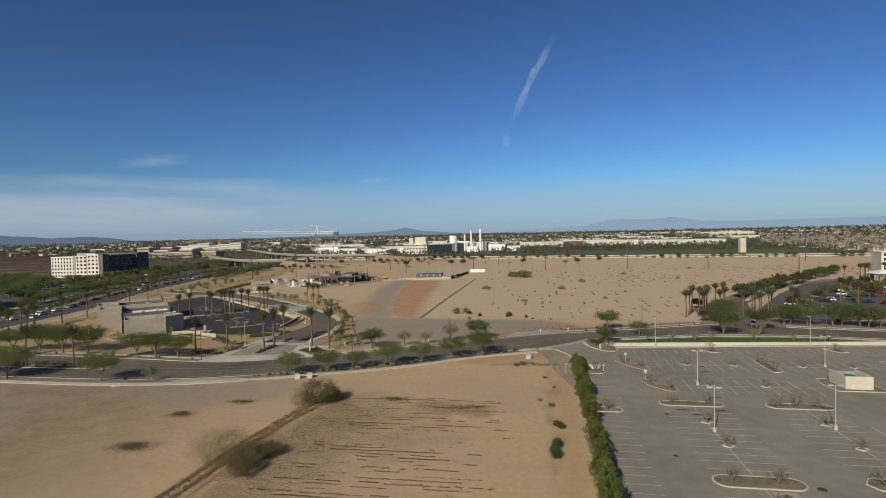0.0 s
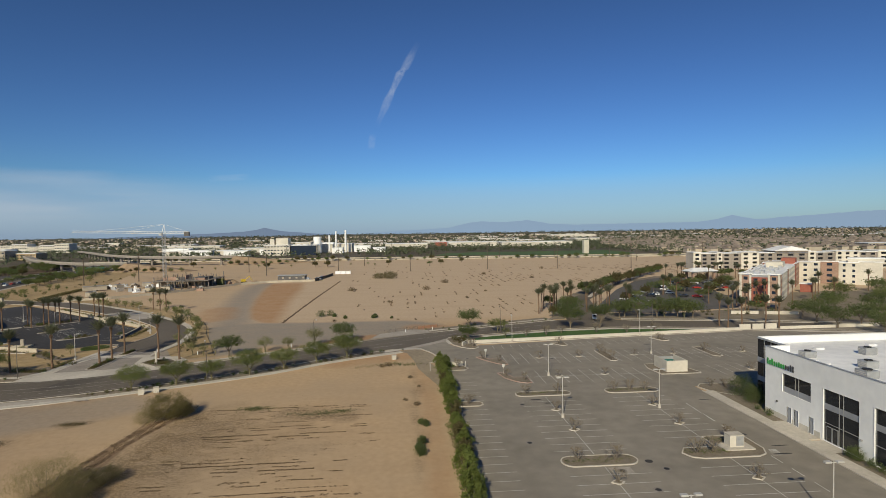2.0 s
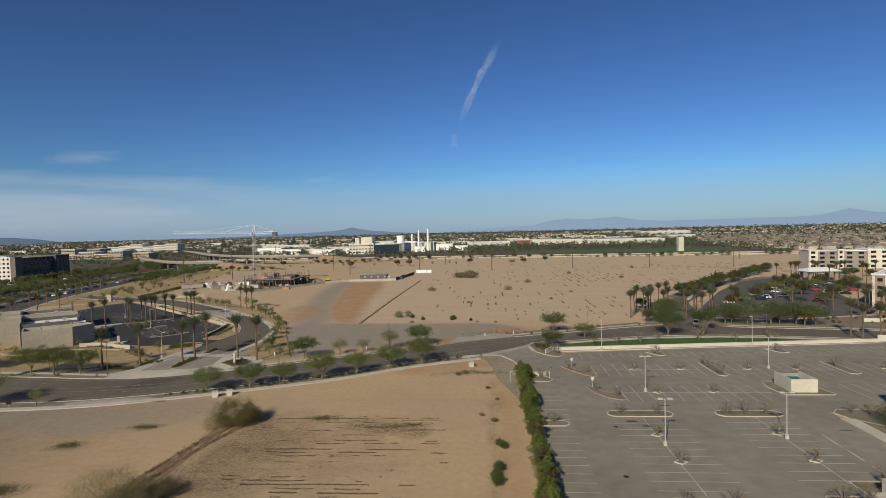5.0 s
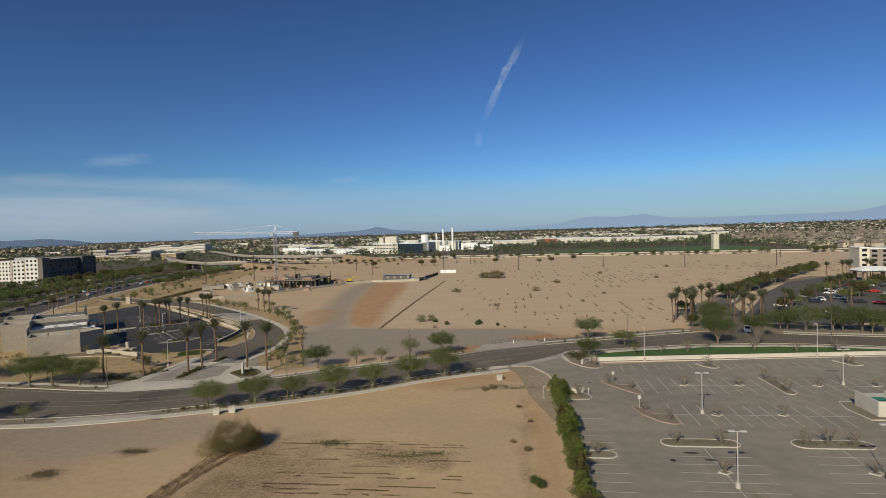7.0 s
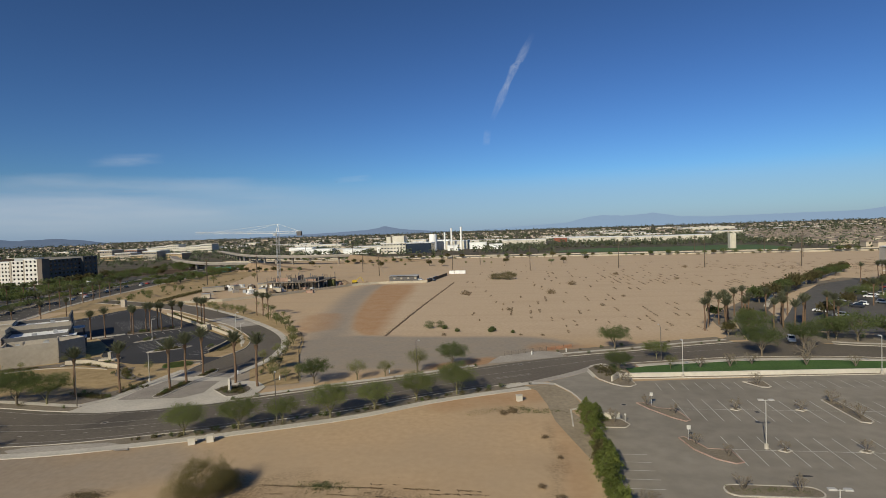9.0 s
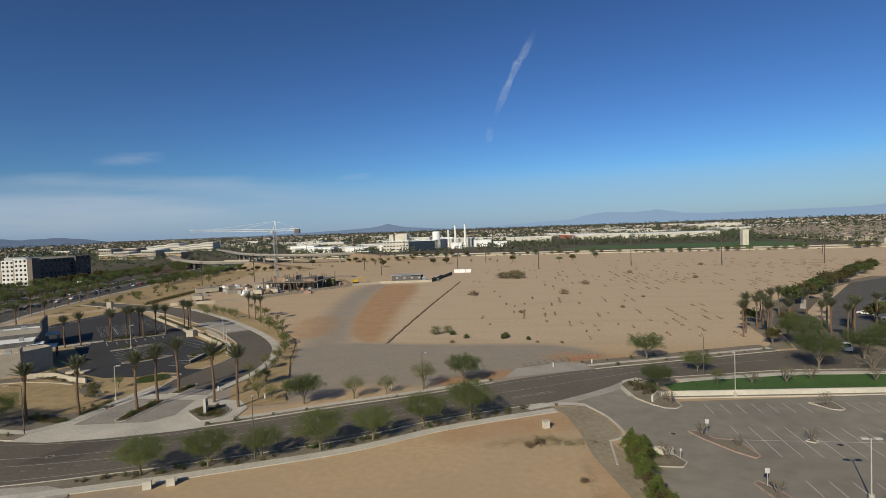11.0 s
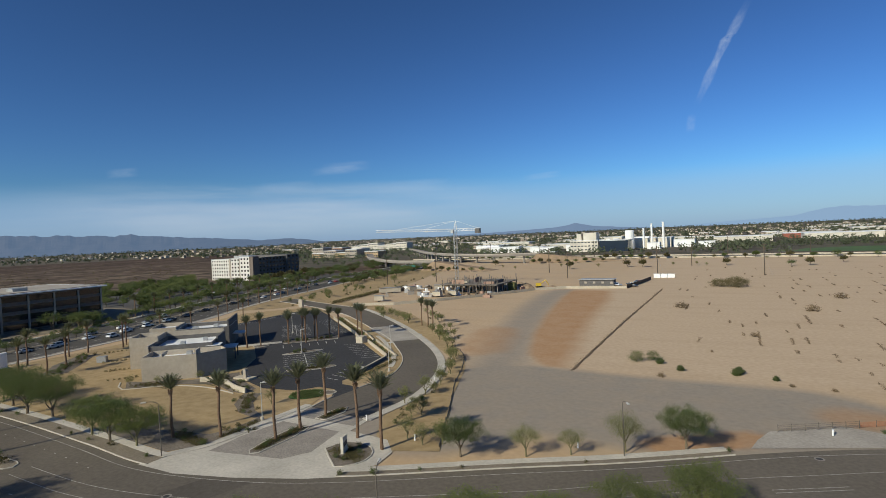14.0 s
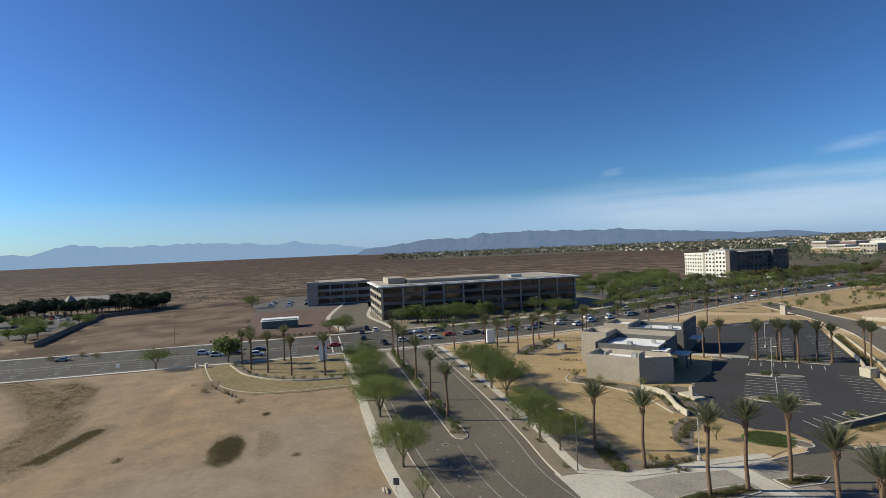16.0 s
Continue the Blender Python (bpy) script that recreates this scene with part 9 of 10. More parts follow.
for k in range(30):
    t = k / 29
    put_tree(random.choice(("rust0", "rust1", "rust0")), 92 + 110 * t + random.uniform(-2, 2), 272 + 140 * t + random.uniform(-2, 3), random.uniform(.85, 1.25))
for r_ in range(5):
    for k in range(15):
        x = 100 + 13.5 * .77 * r_ + 8.6 * .63 * k + random.uniform(-1, 1)
        y = 236 - 13.5 * .63 * r_ + 8.6 * .77 * k + random.uniform(-1, 1)
        if not hotel_free(x, y) or y > 350:
            continue
        if (k + r_) % 2 == 0:
            put_tree(("rust0", "verde1", "rust0", "mesq2", "verde0")[(k * 3 + r_) % 5], x, y, random.uniform(.8, 1.1))
        for d_ in (-3.4, 3.4):
            if random.random() < 0.55:
                put_car(random.choice(mix_), x + d_ * .77 + 2.6, y - d_ * .63 + 3.2, 321 if d_ < 0 else 141)
for k in range(46):
    x, y = random.uniform(188, 320), random.uniform(150, 258)
    if not hotel_free(x, y):
        continue
    put_tree(random.choice(("mesq0", "mesq1", "mesq2", "verde2")), x, y, random.uniform(.95, 1.45))
for k in range(30):
    x, y = random.uniform(200, 420), random.uniform(300, 365)
    if hotel_free(x, y):
        put_tree(random.choice(("mesq0", "rust1", "rust0")), x, y, random.uniform(.8, 1.2))
for k in range(30):
    put_tree("shrub0" if k % 2 else "shrub1", random.uniform(84, 170), random.uniform(196, 206), random.uniform(.8, 1.6))
palms([(184, 226), (190, 232), (196, 228), (158, 222), (150, 216), (206, 250), (240, 258), (250, 256), (256, 258), (140, 206), (132, 204)], 0.95)
palms([(196, 345), (203, 360), (214, 352), (190, 356), (176, 350), (240, 360)], .9)
# ---- far city ----
def block(name, label, x0, y0, x1, y1, h, mat="stucco_white", z=0.0, bands=0):
    ob = thing(name, label, "building")
    part("wall", boxes((x0, y0, z, x1, y1, z + h)), mat, ob)
    part("roof", boxes((x0 - .5, y0 - .5, z + h, x1 + .5, y1 + .5, z + h + .7)), "roof_white", ob)
    for k in range(bands):
        zz = z + h * (k + .45) / bands
        n = max(2, int((x1 - x0) / 5))
        for j in range(n):
            a = x0 + (x1 - x0) * (j + .2) / n
            part("window", boxes((a, y0 - .3, zz, a + (x1 - x0) * .6 / n, y0, zz + h * .28 / bands)), "glass_blue", ob)
    return ob


fab = block("factory_office", "cream multi-storey factory office with dark windows", -230, 880, -189, 905, 16.5, "stucco_cream", bands=3)
part("upper_block", boxes((-221, 884, 16.5, -214, 900, 27)), "stucco_cream", fab)
part("upper_block", boxes((-211, 884, 16.5, -192, 904, 28)), "stucco_cream", fab)
block("glass_office", "dark glass office block beside the factory", -187, 880, -147, 920, 15.5, "glass_blue")
block("factory_hall", "long white factory hall", -205, 985, -100, 1040, 15, "stucco_cream")
block("factory_hall", "long white factory hall", -198, 970, -171, 990, 19, "stucco_cream")
for x, w, h_ in ((-137.9, 1.7, 31), (-125.9, 1.7, 38), (-109, 2.0, 40)):
    st = thing("factory_stack", "tall white factory chimney stack", "chimney", "factory stacks")
    bm = bmesh.new()
    tube(bm, (x, 970, 0), (x, 970, h_), w, w * .85, 14)
    part("shaft", bm, "stucco_white", st)
for x, r_ in ((-157.5, 7), (-178, 5), (-190, 4)):
    tk = thing("storage_tank", "white cylindrical storage tank", "tank", "storage tanks")
    bm = bmesh.new()
    tube(bm, (x, 962, 0), (x, 962, 29 if r_ == 7 else 17), r_, r_, 18)
    part("shell", bm, "stucco_white", tk)
palms([(185.8, 352.4), (192, 356), (199.3, 348.8), (194, 328.5), (206, 342), (217.5, 353.3), (209, 320.6), (222, 344), (181, 338)], 0.95)
for row in ((-45, 1150, 45, 1210, 9.5), (95, 1200, 205, 1260, 9.5), (206, 1150, 362, 1220, 9), (60, 1420, 180, 1470, 7), (-330, 1050, -240, 1090, 8), (-420, 960, -300, 1000, 7), (-300, 1250, -160, 1300, 9), (500, 1560, 600, 1620, 8), (-560, 1300, -440, 1340, 9), (1500, 1560, 1600, 1620, 11), (240, 1700, 360, 1760, 10), (600, 2200, 790, 2260, 14)):
    block("warehouse", "long low cream warehouse far off", *row[:5], mat="stucco_cream")
block("retail_block", "low red-brown retail block far off", 70, 1290, 160, 1330, 9, "brick_red")
M["stucco_ochre"] = material("stucco_ochre", (0.36, 0.26, 0.15), (0.45, 0.34, 0.21), 0.3, 0.9)
for k, (x0, y0, wd, h_, mat_) in enumerate(((-757, 905, 34, 8, "stucco_ochre"), (-715, 890, 30, 13, "stucco_tan"), (-682, 885, 36, 9, "stucco_ochre"), (-640, 862, 26, 15, "stucco_tan"), (-610, 880, 30, 10, "stucco_ochre"))):
    block("apartment_block", "ochre stepped apartment block far off", x0, y0, x0 + wd, y0 + 26, h_, mat_, bands=2)
for k in range(6):
    block("apartment_block", "cream four-storey apartment block far off", -965 + k * 36, 1300 - k * 9, -933 + k * 36, 1330 - k * 9, 14 + (k % 3) * 3, "stucco_cream", bands=3)
for k, (x0, y0, wd, h_) in enumerate(((-172, 930, 12, 14), (-160, 1000, 26, 17), (-128, 930, 18, 9), (-96, 985, 30, 11), (-60, 960, 22, 8), (-250, 930, 18, 9), (-300, 900, 40, 8), (-380, 930, 50, 9), (-440, 1000, 46, 10))):
    block("factory_hall", "small white factory block", x0, y0, x0 + wd, y0 + 18, h_, "stucco_white")
random.seed(52)
for k in range(3):
    x = -840 + k * 34
    block("apartment_block", "tan flat-roofed apartment block far off", x, 1000 + (k % 3) * 26, x + 28, 1030 + (k % 3) * 26, random.uniform(9, 17), random.choice(("stucco_tan", "stucco_cream", "brick_brown")), bands=2)
for k in range(26):
    x, y = random.uniform(-1400, -350), random.uniform(1150, 2600)
    block("warehouse", "low pale commercial building far off", x, y, x + random.uniform(30, 110), y + random.uniform(20, 50), random.uniform(5, 9), random.choice(("stucco_cream", "stucco_cream", "stucco_tan")))
for k in range(26):
    x, y = random.uniform(-250, 1500), random.uniform(1350, 3200)
    block("warehouse", "low pale commercial building far off", x, y, x + random.uniform(40, 140), y + random.uniform(20, 50), random.uniform(5, 9), random.choice(("stucco_cream", "stucco_cream", "stucco_tan")), far_z(math.hypot(x + 20, y - 60)) - 1)


M["house_wall"] = material("house_wall", (0.42, 0.35, 0.27), (0.56, 0.49, 0.39), 0.05, 0.9, island=0.25)


def houses(name, label, spots, seed):
    """Many small hip-roofed houses as one far cluster: walls and roofs."""
    rng = np.random.default_rng(seed)
    bw, br = [], []
    for x, y in spots:
        w, d, h, a = rng.uniform(9, 15), rng.uniform(9, 13), rng.choice([3.2, 5.6]), rng.choice([0.0, 0.3, 1.57])
        z = far_z(math.hypot(x + 20, y - 60))
        c, s = math.cos(a), math.sin(a)

        def P(u, v, zz):
            return (x + u * c - v * s, y + u * s + v * c, z + zz)
        q = [(-w / 2, -d / 2), (w / 2, -d / 2), (w / 2, d / 2), (-w / 2, d / 2)]
        for i in range(4):
            j = (i + 1) % 4
            bw.append([P(*q[i], 0), P(*q[j], 0), P(*q[j], h), P(*q[i], h)])
        e = 1.1
        q = [(-w / 2 * e, -d / 2 * e), (w / 2 * e, -d / 2 * e), (w / 2 * e, d / 2 * e), (-w / 2 * e, d / 2 * e)]
        rr = [P(-w * .2, 0, h + 2.4), P(w * .2, 0, h + 2.4)]
        br += [[P(*q[0], h), P(*q[1], h), rr[1], rr[0]], [P(*q[2], h), P(*q[3], h), rr[0], rr[1]], [P(*q[1], h), P(*q[2], h), rr[1], rr[1]], [P(*q[3], h), P(*q[0], h), rr[0], rr[0]]]
    ob = tagged(thing(name, "", ""), label, "houses", kind="stuff")
    new("house_walls", quads_mesh("house_walls", np.array(bw), "house_wall")).parent = ob
    new("house_roofs", quads_mesh("house_roofs", np.array(br), "tile_roof")).parent = ob


rng = np.random.default_rng(53)
spots = [(x + rng.uniform(-4, 4), y + rng.uniform(-5, 5)) for y in np.arange(700, 1900, 27) for x in np.arange(380, 2000, 17) if rng.random() < .72 and math.degrees(math.atan2(x, y)) < 62 and x > 380 + max(0, (y - 1000)) * .35]
houses("house_rows", "rows of tan houses with brown tile roofs", spots, 54)
spots = [(rng.uniform(-2600, -200), rng.uniform(1100, 3600)) for _ in range(900)] + [(rng.uniform(-200, 2600), rng.uniform(1500, 3600)) for _ in range(900)]
houses("house_rows", "scattered far houses with brown roofs", spots, 55)
for k in range(5):
    x = 640 + k * 46
    block("apartment_block", "tan two-storey apartment block with brown roof", x, 700 + k * 6, x + 38, 722 + k * 6, 9, "stucco_tan", bands=2)


def far_trees(name, label, spots, mat, seed, size=(4, 8), leaf=1.1, per=30):
    rng = np.random.default_rng(seed)
    S_ = np.asarray(spots, float)
    r = rng.uniform(*size, len(S_))
    z = np.array([far_z(math.hypot(x + 20, y - 60)) for x, y in S_])
    c = np.repeat(np.column_stack([S_, z + r * .7]), per, 0)
    rr = np.repeat(r, per)
    d = rng.normal(size=c.shape)
    d /= np.linalg.norm(d, axis=1)[:, None]
    c = c + d * (rr * .55)[:, None] * np.array([1, 1, .8]) * rng.uniform(.6, 1.1, len(c))[:, None]
    c[:, 2] = np.maximum(c[:, 2], np.repeat(z, per) + .4)
    ob = new(name, quads_mesh(name, leaves(c, leaf, rng, 1.4), mat))
    return tagged(ob, label, "trees", kind="stuff")


S1 = [(rng.uniform(-1500, -300), rng.uniform(640, 1500)) for _ in range(2300)] + [(rng.uniform(-350, 700), rng.uniform(735, 1500)) for _ in range(1500)]
S1 = [p for p in S1 if not (40 < p[0] < 335 and 700 < p[1] < 868) and not (-560 < p[0] < -300 and p[1] < 830 and rng.random() < .6) and not (-240 < p[0] < -90 and 860 < p[1] < 1060) and not (math.degrees(math.atan2(p[0], p[1])) < -46 and p[1] < 1100)]
far_trees("suburb_trees", "scattered dark green suburb trees", S1, "leaf_far", 61, (5, 8.5), 1.9, 14)
S2 = [(x + rng.uniform(-14, 14), y + rng.uniform(-16, 16)) for y in np.arange(690, 1900, 26) for x in np.arange(330, 2000, 21) if math.degrees(math.atan2(x, y)) < 62]
far_trees("suburb_trees", "olive trees between house rows", S2, "leaf_far", 62, (3.5, 6.5), 1.9, 9)
S3 = []
for _ in range(9500):
    r, a = rng.uniform(1500, 4600), math.radians(rng.uniform(-82, 75))
    if a < math.radians(-52) and r < 1900:
        continue
    S3.append((-20 + r * math.sin(a), 60 + r * math.cos(a)))
far_trees("suburb_trees", "distant band of dark trees", S3, "leaf_far", 63, (6, 11), 3.6, 8)
S4 = [(x, y) for x in np.arange(-40, 420, 7) for y in (1010 + rng.uniform(-30, 30), 940 + rng.uniform(-30, 30), 890 + rng.uniform(-12, 12)) if rng.random() < .85]
far_trees("park_trees", "line of dark green park trees", S4, "leaf_far", 64, (5, 8.5), 1.6, 26)
S5 = []
for _ in range(4200):
    r, a = 480 + 2500 * rng.random() ** 1.5, math.radians(rng.uniform(-125, -52))
    S5.append((-20 + r * math.sin(a), 60 + r * math.cos(a)))
S5 = [p for p in S5 if p[0] < -470 and not (p[0] > -540 and -110 < p[1] < 0)]
far_trees("desert_scrub", "scattered desert scrub on the plain", S5, "leaf_rust", 65, (0.6, 1.9), .6, 8)
# pale town fragments on the western skyline
for k in range(34):
    r, a = random.uniform(2300, 3900), radians(random.uniform(-82, -52))
    x, y = -20 + r * math.sin(a), 60 + r * math.cos(a)
    block("far_building", "tiny pale building far across the plain", x, y, x + random.uniform(10, 30), y + random.uniform(10, 30), random.uniform(4, 7), random.choice(("stucco_tan", "stucco_cream")), far_z(r) - 1)

# ---- mountains ----
def ridge_line(name, label, profile, dist, depth, mat, seed, rough=1.0):
    """A range of hills: azimuth and elevation in degrees along its crest, as seen from the lots."""
    bm = bmesh.new()
    az = np.arange(profile[0][0], profile[-1][0] + .01, 0.22)
    el = np.interp(az, [p[0] for p in profile], [p[1] for p in profile])
    rows = 9
    grid = []
    for i, (a, e) in enumerate(zip(az, el)):
        col = []
        top = 34.5 + dist * math.tan(radians(e))
        for j in range(rows):
            f = j / (rows - 1)
            r = dist - depth * (1 - f)
            ar = radians(a)
            b = a * .8 + f * 1.6
            n1 = noise.noise((b * .55, f * 2.0, seed)) * .6 + noise.noise((b * 1.4 - f * 3, f * 4, seed + 3)) * .35
            crest = noise.noise((a * .8, seed, 0)) * .10 + noise.noise((a * 2.1, seed, 4)) * .055 * (0.4 + 0.6 * f) + noise.noise((a * 4.7 + f * 2, seed, 7)) * .03 * f
            h = 8 + (top - 8) * (f ** 1.15 + n1 * f * (1 - f) * 0.9 * rough + crest * f * rough)
            sh = noise.noise((a * .9, f * 3, seed + 8)) * .25 * (1 - f)
            col.append(bm.verts.new((-20 + r * math.sin(ar + radians(sh)), 60 + r * math.cos(ar + radians(sh)), max(0, h))))
        grid.append(col)
    for c0_, c1_ in zip(grid, grid[1:]):
        for j in range(rows - 1):
            bm.faces.new((c0_[j], c1_[j], c1_[j + 1], c0_[j + 1]))
    bmesh.ops.recalc_face_normals(bm, faces=bm.faces)
    ob = part(name, bm, mat)
    return tagged(ob, label, kind="structure")


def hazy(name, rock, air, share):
    """Rock far away: its own colour, with the air's haze painted in as emission."""
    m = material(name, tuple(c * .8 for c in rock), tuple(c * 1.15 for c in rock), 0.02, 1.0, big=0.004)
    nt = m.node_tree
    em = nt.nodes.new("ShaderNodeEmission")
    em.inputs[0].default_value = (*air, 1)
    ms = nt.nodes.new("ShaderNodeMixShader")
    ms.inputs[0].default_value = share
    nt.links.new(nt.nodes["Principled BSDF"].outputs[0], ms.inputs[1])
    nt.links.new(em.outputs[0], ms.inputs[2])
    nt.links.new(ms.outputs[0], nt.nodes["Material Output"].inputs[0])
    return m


# share: how much painted haze glow replaces the rock's own colour
near_hazed_rock = hazy("near_hazed_rock", (0.13, 0.11, 0.10), (0.110, 0.175, 0.285), 0.72)
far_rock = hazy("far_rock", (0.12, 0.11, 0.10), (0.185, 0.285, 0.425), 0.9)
north_hazed_rock = hazy("north_hazed_rock", (0.12, 0.10, 0.09), (0.17, 0.25, 0.38), 0.86)
ridge_line("backdrop_mountain_south", "long rugged mountain range under painted dark blue haze", [(-85, -.2), (-84.3, .3), (-81.3, .55), (-77.7, 1.05), (-73.8, 1.06), (-73.3, .9), (-72.3, 1.41), (-65.8, 1.46), (-60.7, 1.25), (-57.5, 1.23), (-55.3, 1.0), (-50.3, .62), (-46.6, .3), (-43.5, .36), (-41.9, .15), (-39.5, -.25)], 4550, 700, near_hazed_rock, 5)
ridge_line("backdrop_mountain_west", "distant mountain range under painted pale blue haze", [(-150, .5), (-135, .9), (-125, 1.3), (-118, 1.0), (-115.7, 1.05), (-113.5, .87), (-111.9, 1.38), (-110.6, 1.73), (-106.9, 1.4), (-100.7, 1.55), (-96.1, 1.38), (-92.9, 1.09), (-91.5, 1.49), (-89.5, 1.01), (-87.8, 1.0), (-84.3, .5), (-80, -.3)], 4750, 350, far_rock, 11, 1.0)
ridge_line("backdrop_mountain_north", "low hills with a peak under painted blue haze", [(-36, -.35), (-28, -.1), (-21.1, .09), (-16.4, .28), (-15.2, .43), (-14.3, .68), (-12.8, .32), (-11.1, .16), (-9.3, .0), (-4, -.3)], 4600, 300, north_hazed_rock, 17, .6)
ridge_line("backdrop_mountain_northeast", "broad mountain range under painted blue haze", [(-8, -.3), (-2, .05), (4.8, .37), (7, .89), (8.6, 1.01), (10.7, .89), (13.3, 1.05), (15.8, .63), (18.1, .5), (22.6, .52), (26.6, .53), (29.8, .55), (31.6, .8), (32.7, 1.15), (34.6, .68), (39.1, .97), (43.1, 1.23), (48, 1.1), (60, .7), (80, .3)], 4700, 300, hazy("northeast_hazed_rock", (0.12, 0.10, 0.09), (0.25, 0.37, 0.53), 0.97), 23, .5)


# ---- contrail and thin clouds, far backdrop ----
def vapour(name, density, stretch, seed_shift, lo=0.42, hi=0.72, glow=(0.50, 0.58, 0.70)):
    """Thin cloud or haze: pale brightness put in as emission, torn by noise, fading towards the sheet's edges."""
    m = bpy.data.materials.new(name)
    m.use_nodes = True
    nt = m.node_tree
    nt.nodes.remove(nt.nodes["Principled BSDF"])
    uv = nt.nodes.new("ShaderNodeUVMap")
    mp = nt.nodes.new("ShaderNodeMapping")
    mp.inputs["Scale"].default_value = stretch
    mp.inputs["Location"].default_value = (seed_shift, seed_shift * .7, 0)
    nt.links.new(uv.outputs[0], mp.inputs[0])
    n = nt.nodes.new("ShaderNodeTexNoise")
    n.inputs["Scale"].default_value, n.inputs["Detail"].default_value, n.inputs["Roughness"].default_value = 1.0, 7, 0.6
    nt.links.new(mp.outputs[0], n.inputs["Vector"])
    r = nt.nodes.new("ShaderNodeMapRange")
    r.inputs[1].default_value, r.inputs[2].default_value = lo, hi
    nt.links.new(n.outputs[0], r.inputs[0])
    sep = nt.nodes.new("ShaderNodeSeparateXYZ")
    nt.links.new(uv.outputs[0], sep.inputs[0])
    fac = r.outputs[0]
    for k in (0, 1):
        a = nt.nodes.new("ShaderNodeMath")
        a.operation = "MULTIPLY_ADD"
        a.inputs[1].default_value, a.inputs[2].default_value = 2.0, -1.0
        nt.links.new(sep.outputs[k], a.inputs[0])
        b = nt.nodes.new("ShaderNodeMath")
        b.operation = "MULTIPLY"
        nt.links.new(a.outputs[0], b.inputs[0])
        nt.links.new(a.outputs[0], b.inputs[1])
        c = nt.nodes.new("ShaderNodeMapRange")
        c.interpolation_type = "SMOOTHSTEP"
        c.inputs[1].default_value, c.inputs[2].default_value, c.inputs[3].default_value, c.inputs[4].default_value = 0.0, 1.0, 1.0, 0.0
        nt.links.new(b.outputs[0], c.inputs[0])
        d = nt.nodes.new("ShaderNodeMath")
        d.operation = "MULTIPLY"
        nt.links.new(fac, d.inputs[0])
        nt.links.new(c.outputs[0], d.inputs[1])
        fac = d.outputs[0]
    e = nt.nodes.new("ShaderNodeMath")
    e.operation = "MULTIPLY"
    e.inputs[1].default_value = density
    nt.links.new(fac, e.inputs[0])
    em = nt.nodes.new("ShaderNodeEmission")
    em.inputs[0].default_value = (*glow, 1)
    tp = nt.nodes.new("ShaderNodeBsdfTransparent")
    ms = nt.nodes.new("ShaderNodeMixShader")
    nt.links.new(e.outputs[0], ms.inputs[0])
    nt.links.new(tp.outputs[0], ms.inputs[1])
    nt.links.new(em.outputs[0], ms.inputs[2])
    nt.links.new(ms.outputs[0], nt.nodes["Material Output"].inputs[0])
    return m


def sky_patch(name, label, corners, mat, dist=4800, n=24):
    """A curved far sheet between azimuth and elevation corners: left-bottom, right-bottom, right-top, left-top."""
    bm = bmesh.new()
    uvl = bm.loops.layers.uv.new("UVMap")
    V = []
    for j in range(5):
        for i in range(n + 1):
            u, v = i / n, j / 4
            (a0, e0), (a1, e1), (a2, e2), (a3, e3) = corners
            a = (a0 * (1 - u) + a1 * u) * (1 - v) + (a3 * (1 - u) + a2 * u) * v
            e = (e0 * (1 - u) + e1 * u) * (1 - v) + (e3 * (1 - u) + e2 * u) * v
            a, e = radians(a), radians(e)
            V.append(bm.verts.new((-10 + dist * math.cos(e) * math.sin(a), 40 + dist * math.cos(e) * math.cos(a), 34.5 + dist * math.sin(e))))
    for j in range(4):
        for i in range(n):
            ids = (j * (n + 1) + i, j * (n + 1) + i + 1, (j + 1) * (n + 1) + i + 1, (j + 1) * (n + 1) + i)
            f = bm.faces.new([V[k] for k in ids])
            for lp, k in zip(f.loops, ids):
                lp[uvl].uv = ((k % (n + 1)) / n, (k // (n + 1)) / 4)
    ob = part(name, bm, mat)
    ob.visible_shadow = False
    return tagged(ob, label, kind="structure")


trail = vapour("contrail_vapour", 0.42, (1.8, 10.0, 1), 3.3, 0.2, 0.72)
# the contrail leans: drawn in three joined stretches
crest = [(-2.85, 10.9), (-1.45, 13.8), (-0.25, 16.2), (0.35, 16.9), (1.95, 19.5)]
bm = bmesh.new()
uvl = bm.loops.layers.uv.new("UVMap")
rows_ = []
for k in range(25):
    t = k / 24 * (len(crest) - 1)
    i = min(int(t), len(crest) - 2)
    a = crest[i][0] + (crest[i + 1][0] - crest[i][0]) * (t - i)
    e = crest[i][1] + (crest[i + 1][1] - crest[i][1]) * (t - i)
    w = 0.40 - 0.07 * math.sin(k * .9)
    rows_.append([(bm.verts.new((-10 + 4800 * math.cos(radians(e - d * .45)) * math.sin(radians(a + d)), 40 + 4800 * math.cos(radians(e - d * .45)) * math.cos(radians(a + d)), 34.5 + 4800 * math.sin(radians(e - d * .45)))), (q, k / 24)) for d, q in ((-w, 0), (-w / 2, .25), (0, .5), (w / 2, .75), (w, 1))])
for ra, rb in zip(rows_, rows_[1:]):
    for i in range(4):
        quad = (ra[i], ra[i + 1], rb[i + 1], rb[i])
        f = bm.faces.new([v for v, _ in quad])
        for lp, (_, q) in zip(f.loops, quad):
            lp[uvl].uv = q
ob = tagged(part("backdrop_contrail", bm, trail), "torn white contrail high in blue sky", kind="structure")
ob.visible_shadow = False
sky_patch("backdrop_cloud", "small torn remnant of a contrail", [(-3.9, 8.6), (-2.9, 8.6), (-2.7, 10.4), (-3.6, 10.4)], vapour("puff_vapour", 0.13, (1.5, 3, 1), 1.2, .2, .6), n=6)
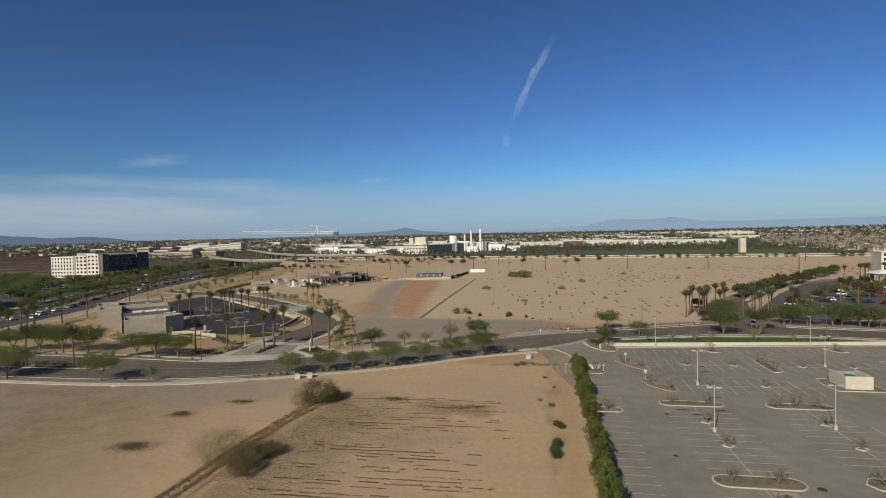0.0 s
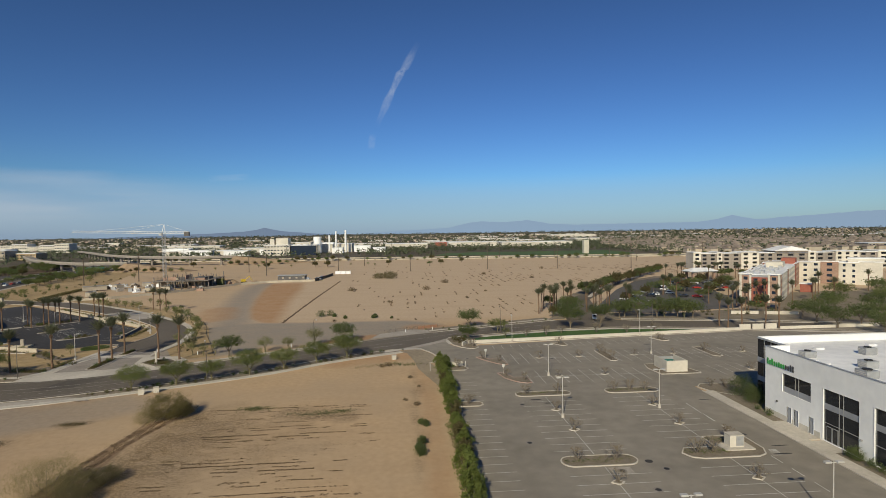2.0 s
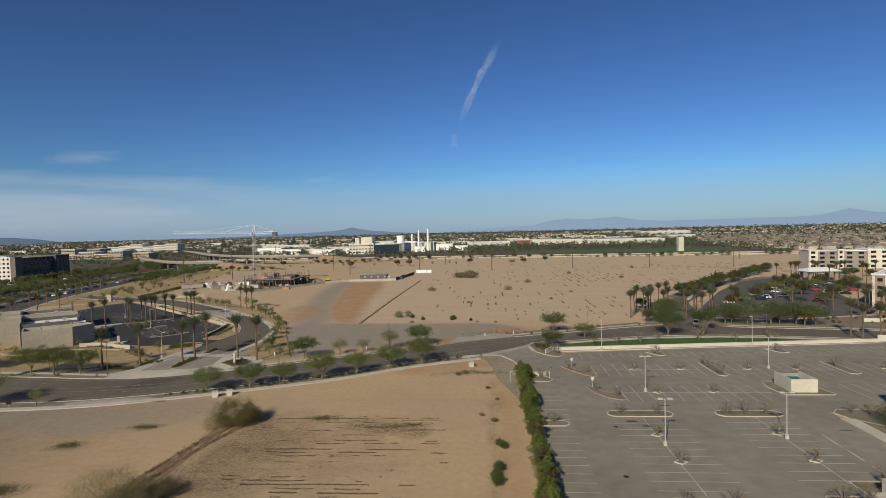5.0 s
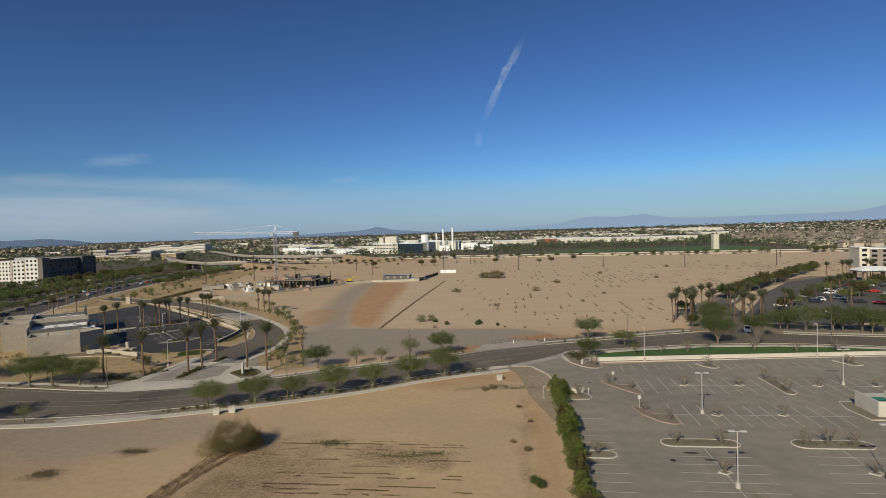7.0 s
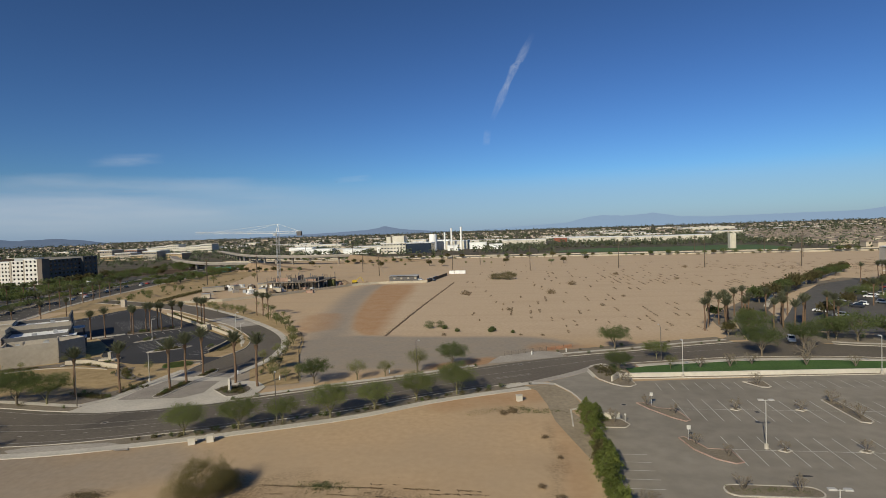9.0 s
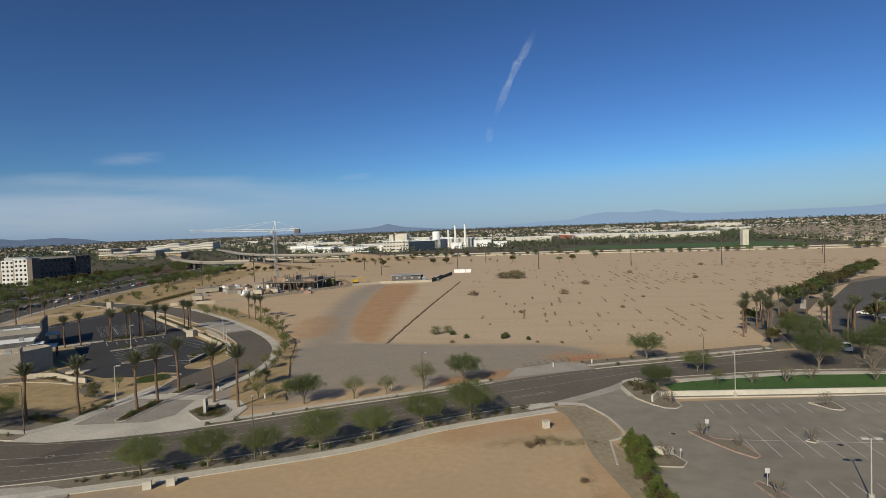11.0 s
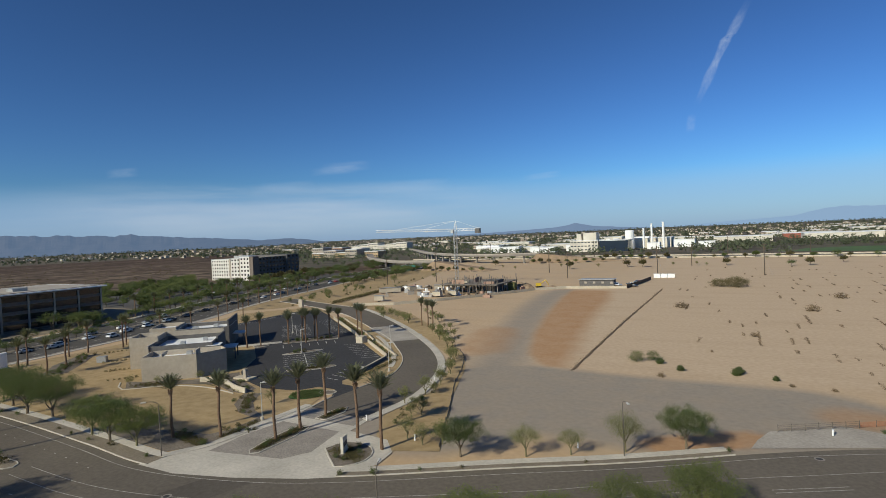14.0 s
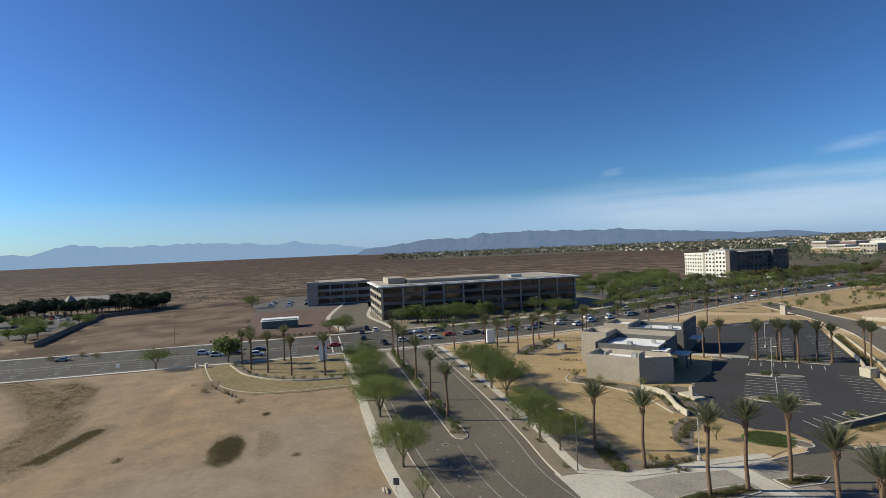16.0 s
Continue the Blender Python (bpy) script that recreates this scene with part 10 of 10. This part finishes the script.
thin = vapour("thin_cloud", 0.34, (3.2, 3.4, 1), 5.1, 0.36, 0.72, (0.52, 0.58, 0.66))
sky_patch("backdrop_cloud", "low band of thin white cirrus cloud", [(-74, 1.0), (-12, 1.2), (-20, 6.0), (-66, 6.6)], thin)
sky_patch("backdrop_cloud", "low band of thin white cirrus cloud", [(-64, 0.4), (-24, 0.2), (-30, 4.0), (-60, 4.6)], vapour("thin_cloud_low", 0.42, (2.0, 2.0, 1), 9.1, 0.2, 0.7, (0.50, 0.56, 0.64)))
wisp = vapour("wisp", 0.13, (2.0, 2.0, 1), 2.2, 0.2, 0.6)
for a, e, w, h_ in ((-39, 6.95, 2.6, .5), (-37.8, 7.3, 2.8, .6), (-58.2, 6.7, 1.4, .5), (-31.0, 5.1, 4.5, .8), (-17.5, 5.5, 2.2, .4), (-44, 5.3, 3.5, .7)):
    sky_patch("backdrop_cloud", "thin wisp of white cloud", [(a - w, e - h_), (a + w, e - h_ + .3), (a + w, e + h_ + .3), (a - w, e + h_)], wisp, n=8)
# glowing sheet that paints haze over the skyline
sky_patch("backdrop_haze", "glowing sheet painted as pale haze along the skyline", [(-150, -4.2), (85, -4.2), (85, 6.0), (-150, 6.0)], vapour("painted_skyline_haze", 0.6, (0.1, 0.1, 1), 0.0, 0.0, 0.2, (0.285, 0.405, 0.64)), 4850, 96)

# kinds that found no place
def joined_grove(rows):
    """Trees too far off to pick apart, in one mesh: trunks and crowns."""
    verts, faces, mats, base = [], [], [], 0
    for key, m in rows:
        for c in TREES[key][0].children:
            verts += [tuple(m @ v.co) for v in c.data.vertices]
            faces += [tuple(base + i for i in p.vertices) for p in c.data.polygons]
            mats += [0 if c.name.startswith("trunk") else 1] * len(c.data.polygons)
            base = len(verts)
    me = bpy.data.meshes.new("far_grove")
    me.from_pydata(verts, [], faces)
    me.materials.append(M["bark"])
    me.materials.append(M["leaf_dark"])
    me.polygons.foreach_set("material_index", mats)
    me.update()
    tagged(new("far_grove", me), "distant dark green mesquite trees along the roads", "trees", kind="stuff")


joined_grove(GROVE)


def joined_shrubs(key, label):
    """Low shrubs too far off to pick apart, all of one kind in one mesh."""
    me = TREES[key][0].data
    co = np.empty(len(me.vertices) * 3, np.float32)
    me.vertices.foreach_get("co", co)
    co = co.reshape(-1, 4, 3)
    out = []
    for k_, x, y, z, sc, a in FAR_SHRUBS:
        if k_ == key:
            c, q = math.cos(a) * sc, math.sin(a) * sc
            out.append(np.stack([co[..., 0] * c - co[..., 1] * q + x, co[..., 0] * q + co[..., 1] * c + y, co[..., 2] * sc + z], -1))
    if out:
        tagged(new("bed_shrubs", quads_mesh("bed_shrubs", np.concatenate(out), me.materials[0])), label, "shrubs", kind="stuff")


joined_shrubs("shrub0", "low rounded dark green shrubs in far gravel beds")
joined_shrubs("shrub1", "low dry olive shrubs in far gravel beds")
for ob_, used in list(TREES.values()) + list(CARS.values()):
    if not used:
        for c_ in list(ob_.children):
            bpy.data.objects.remove(c_)
        bpy.data.objects.remove(ob_)
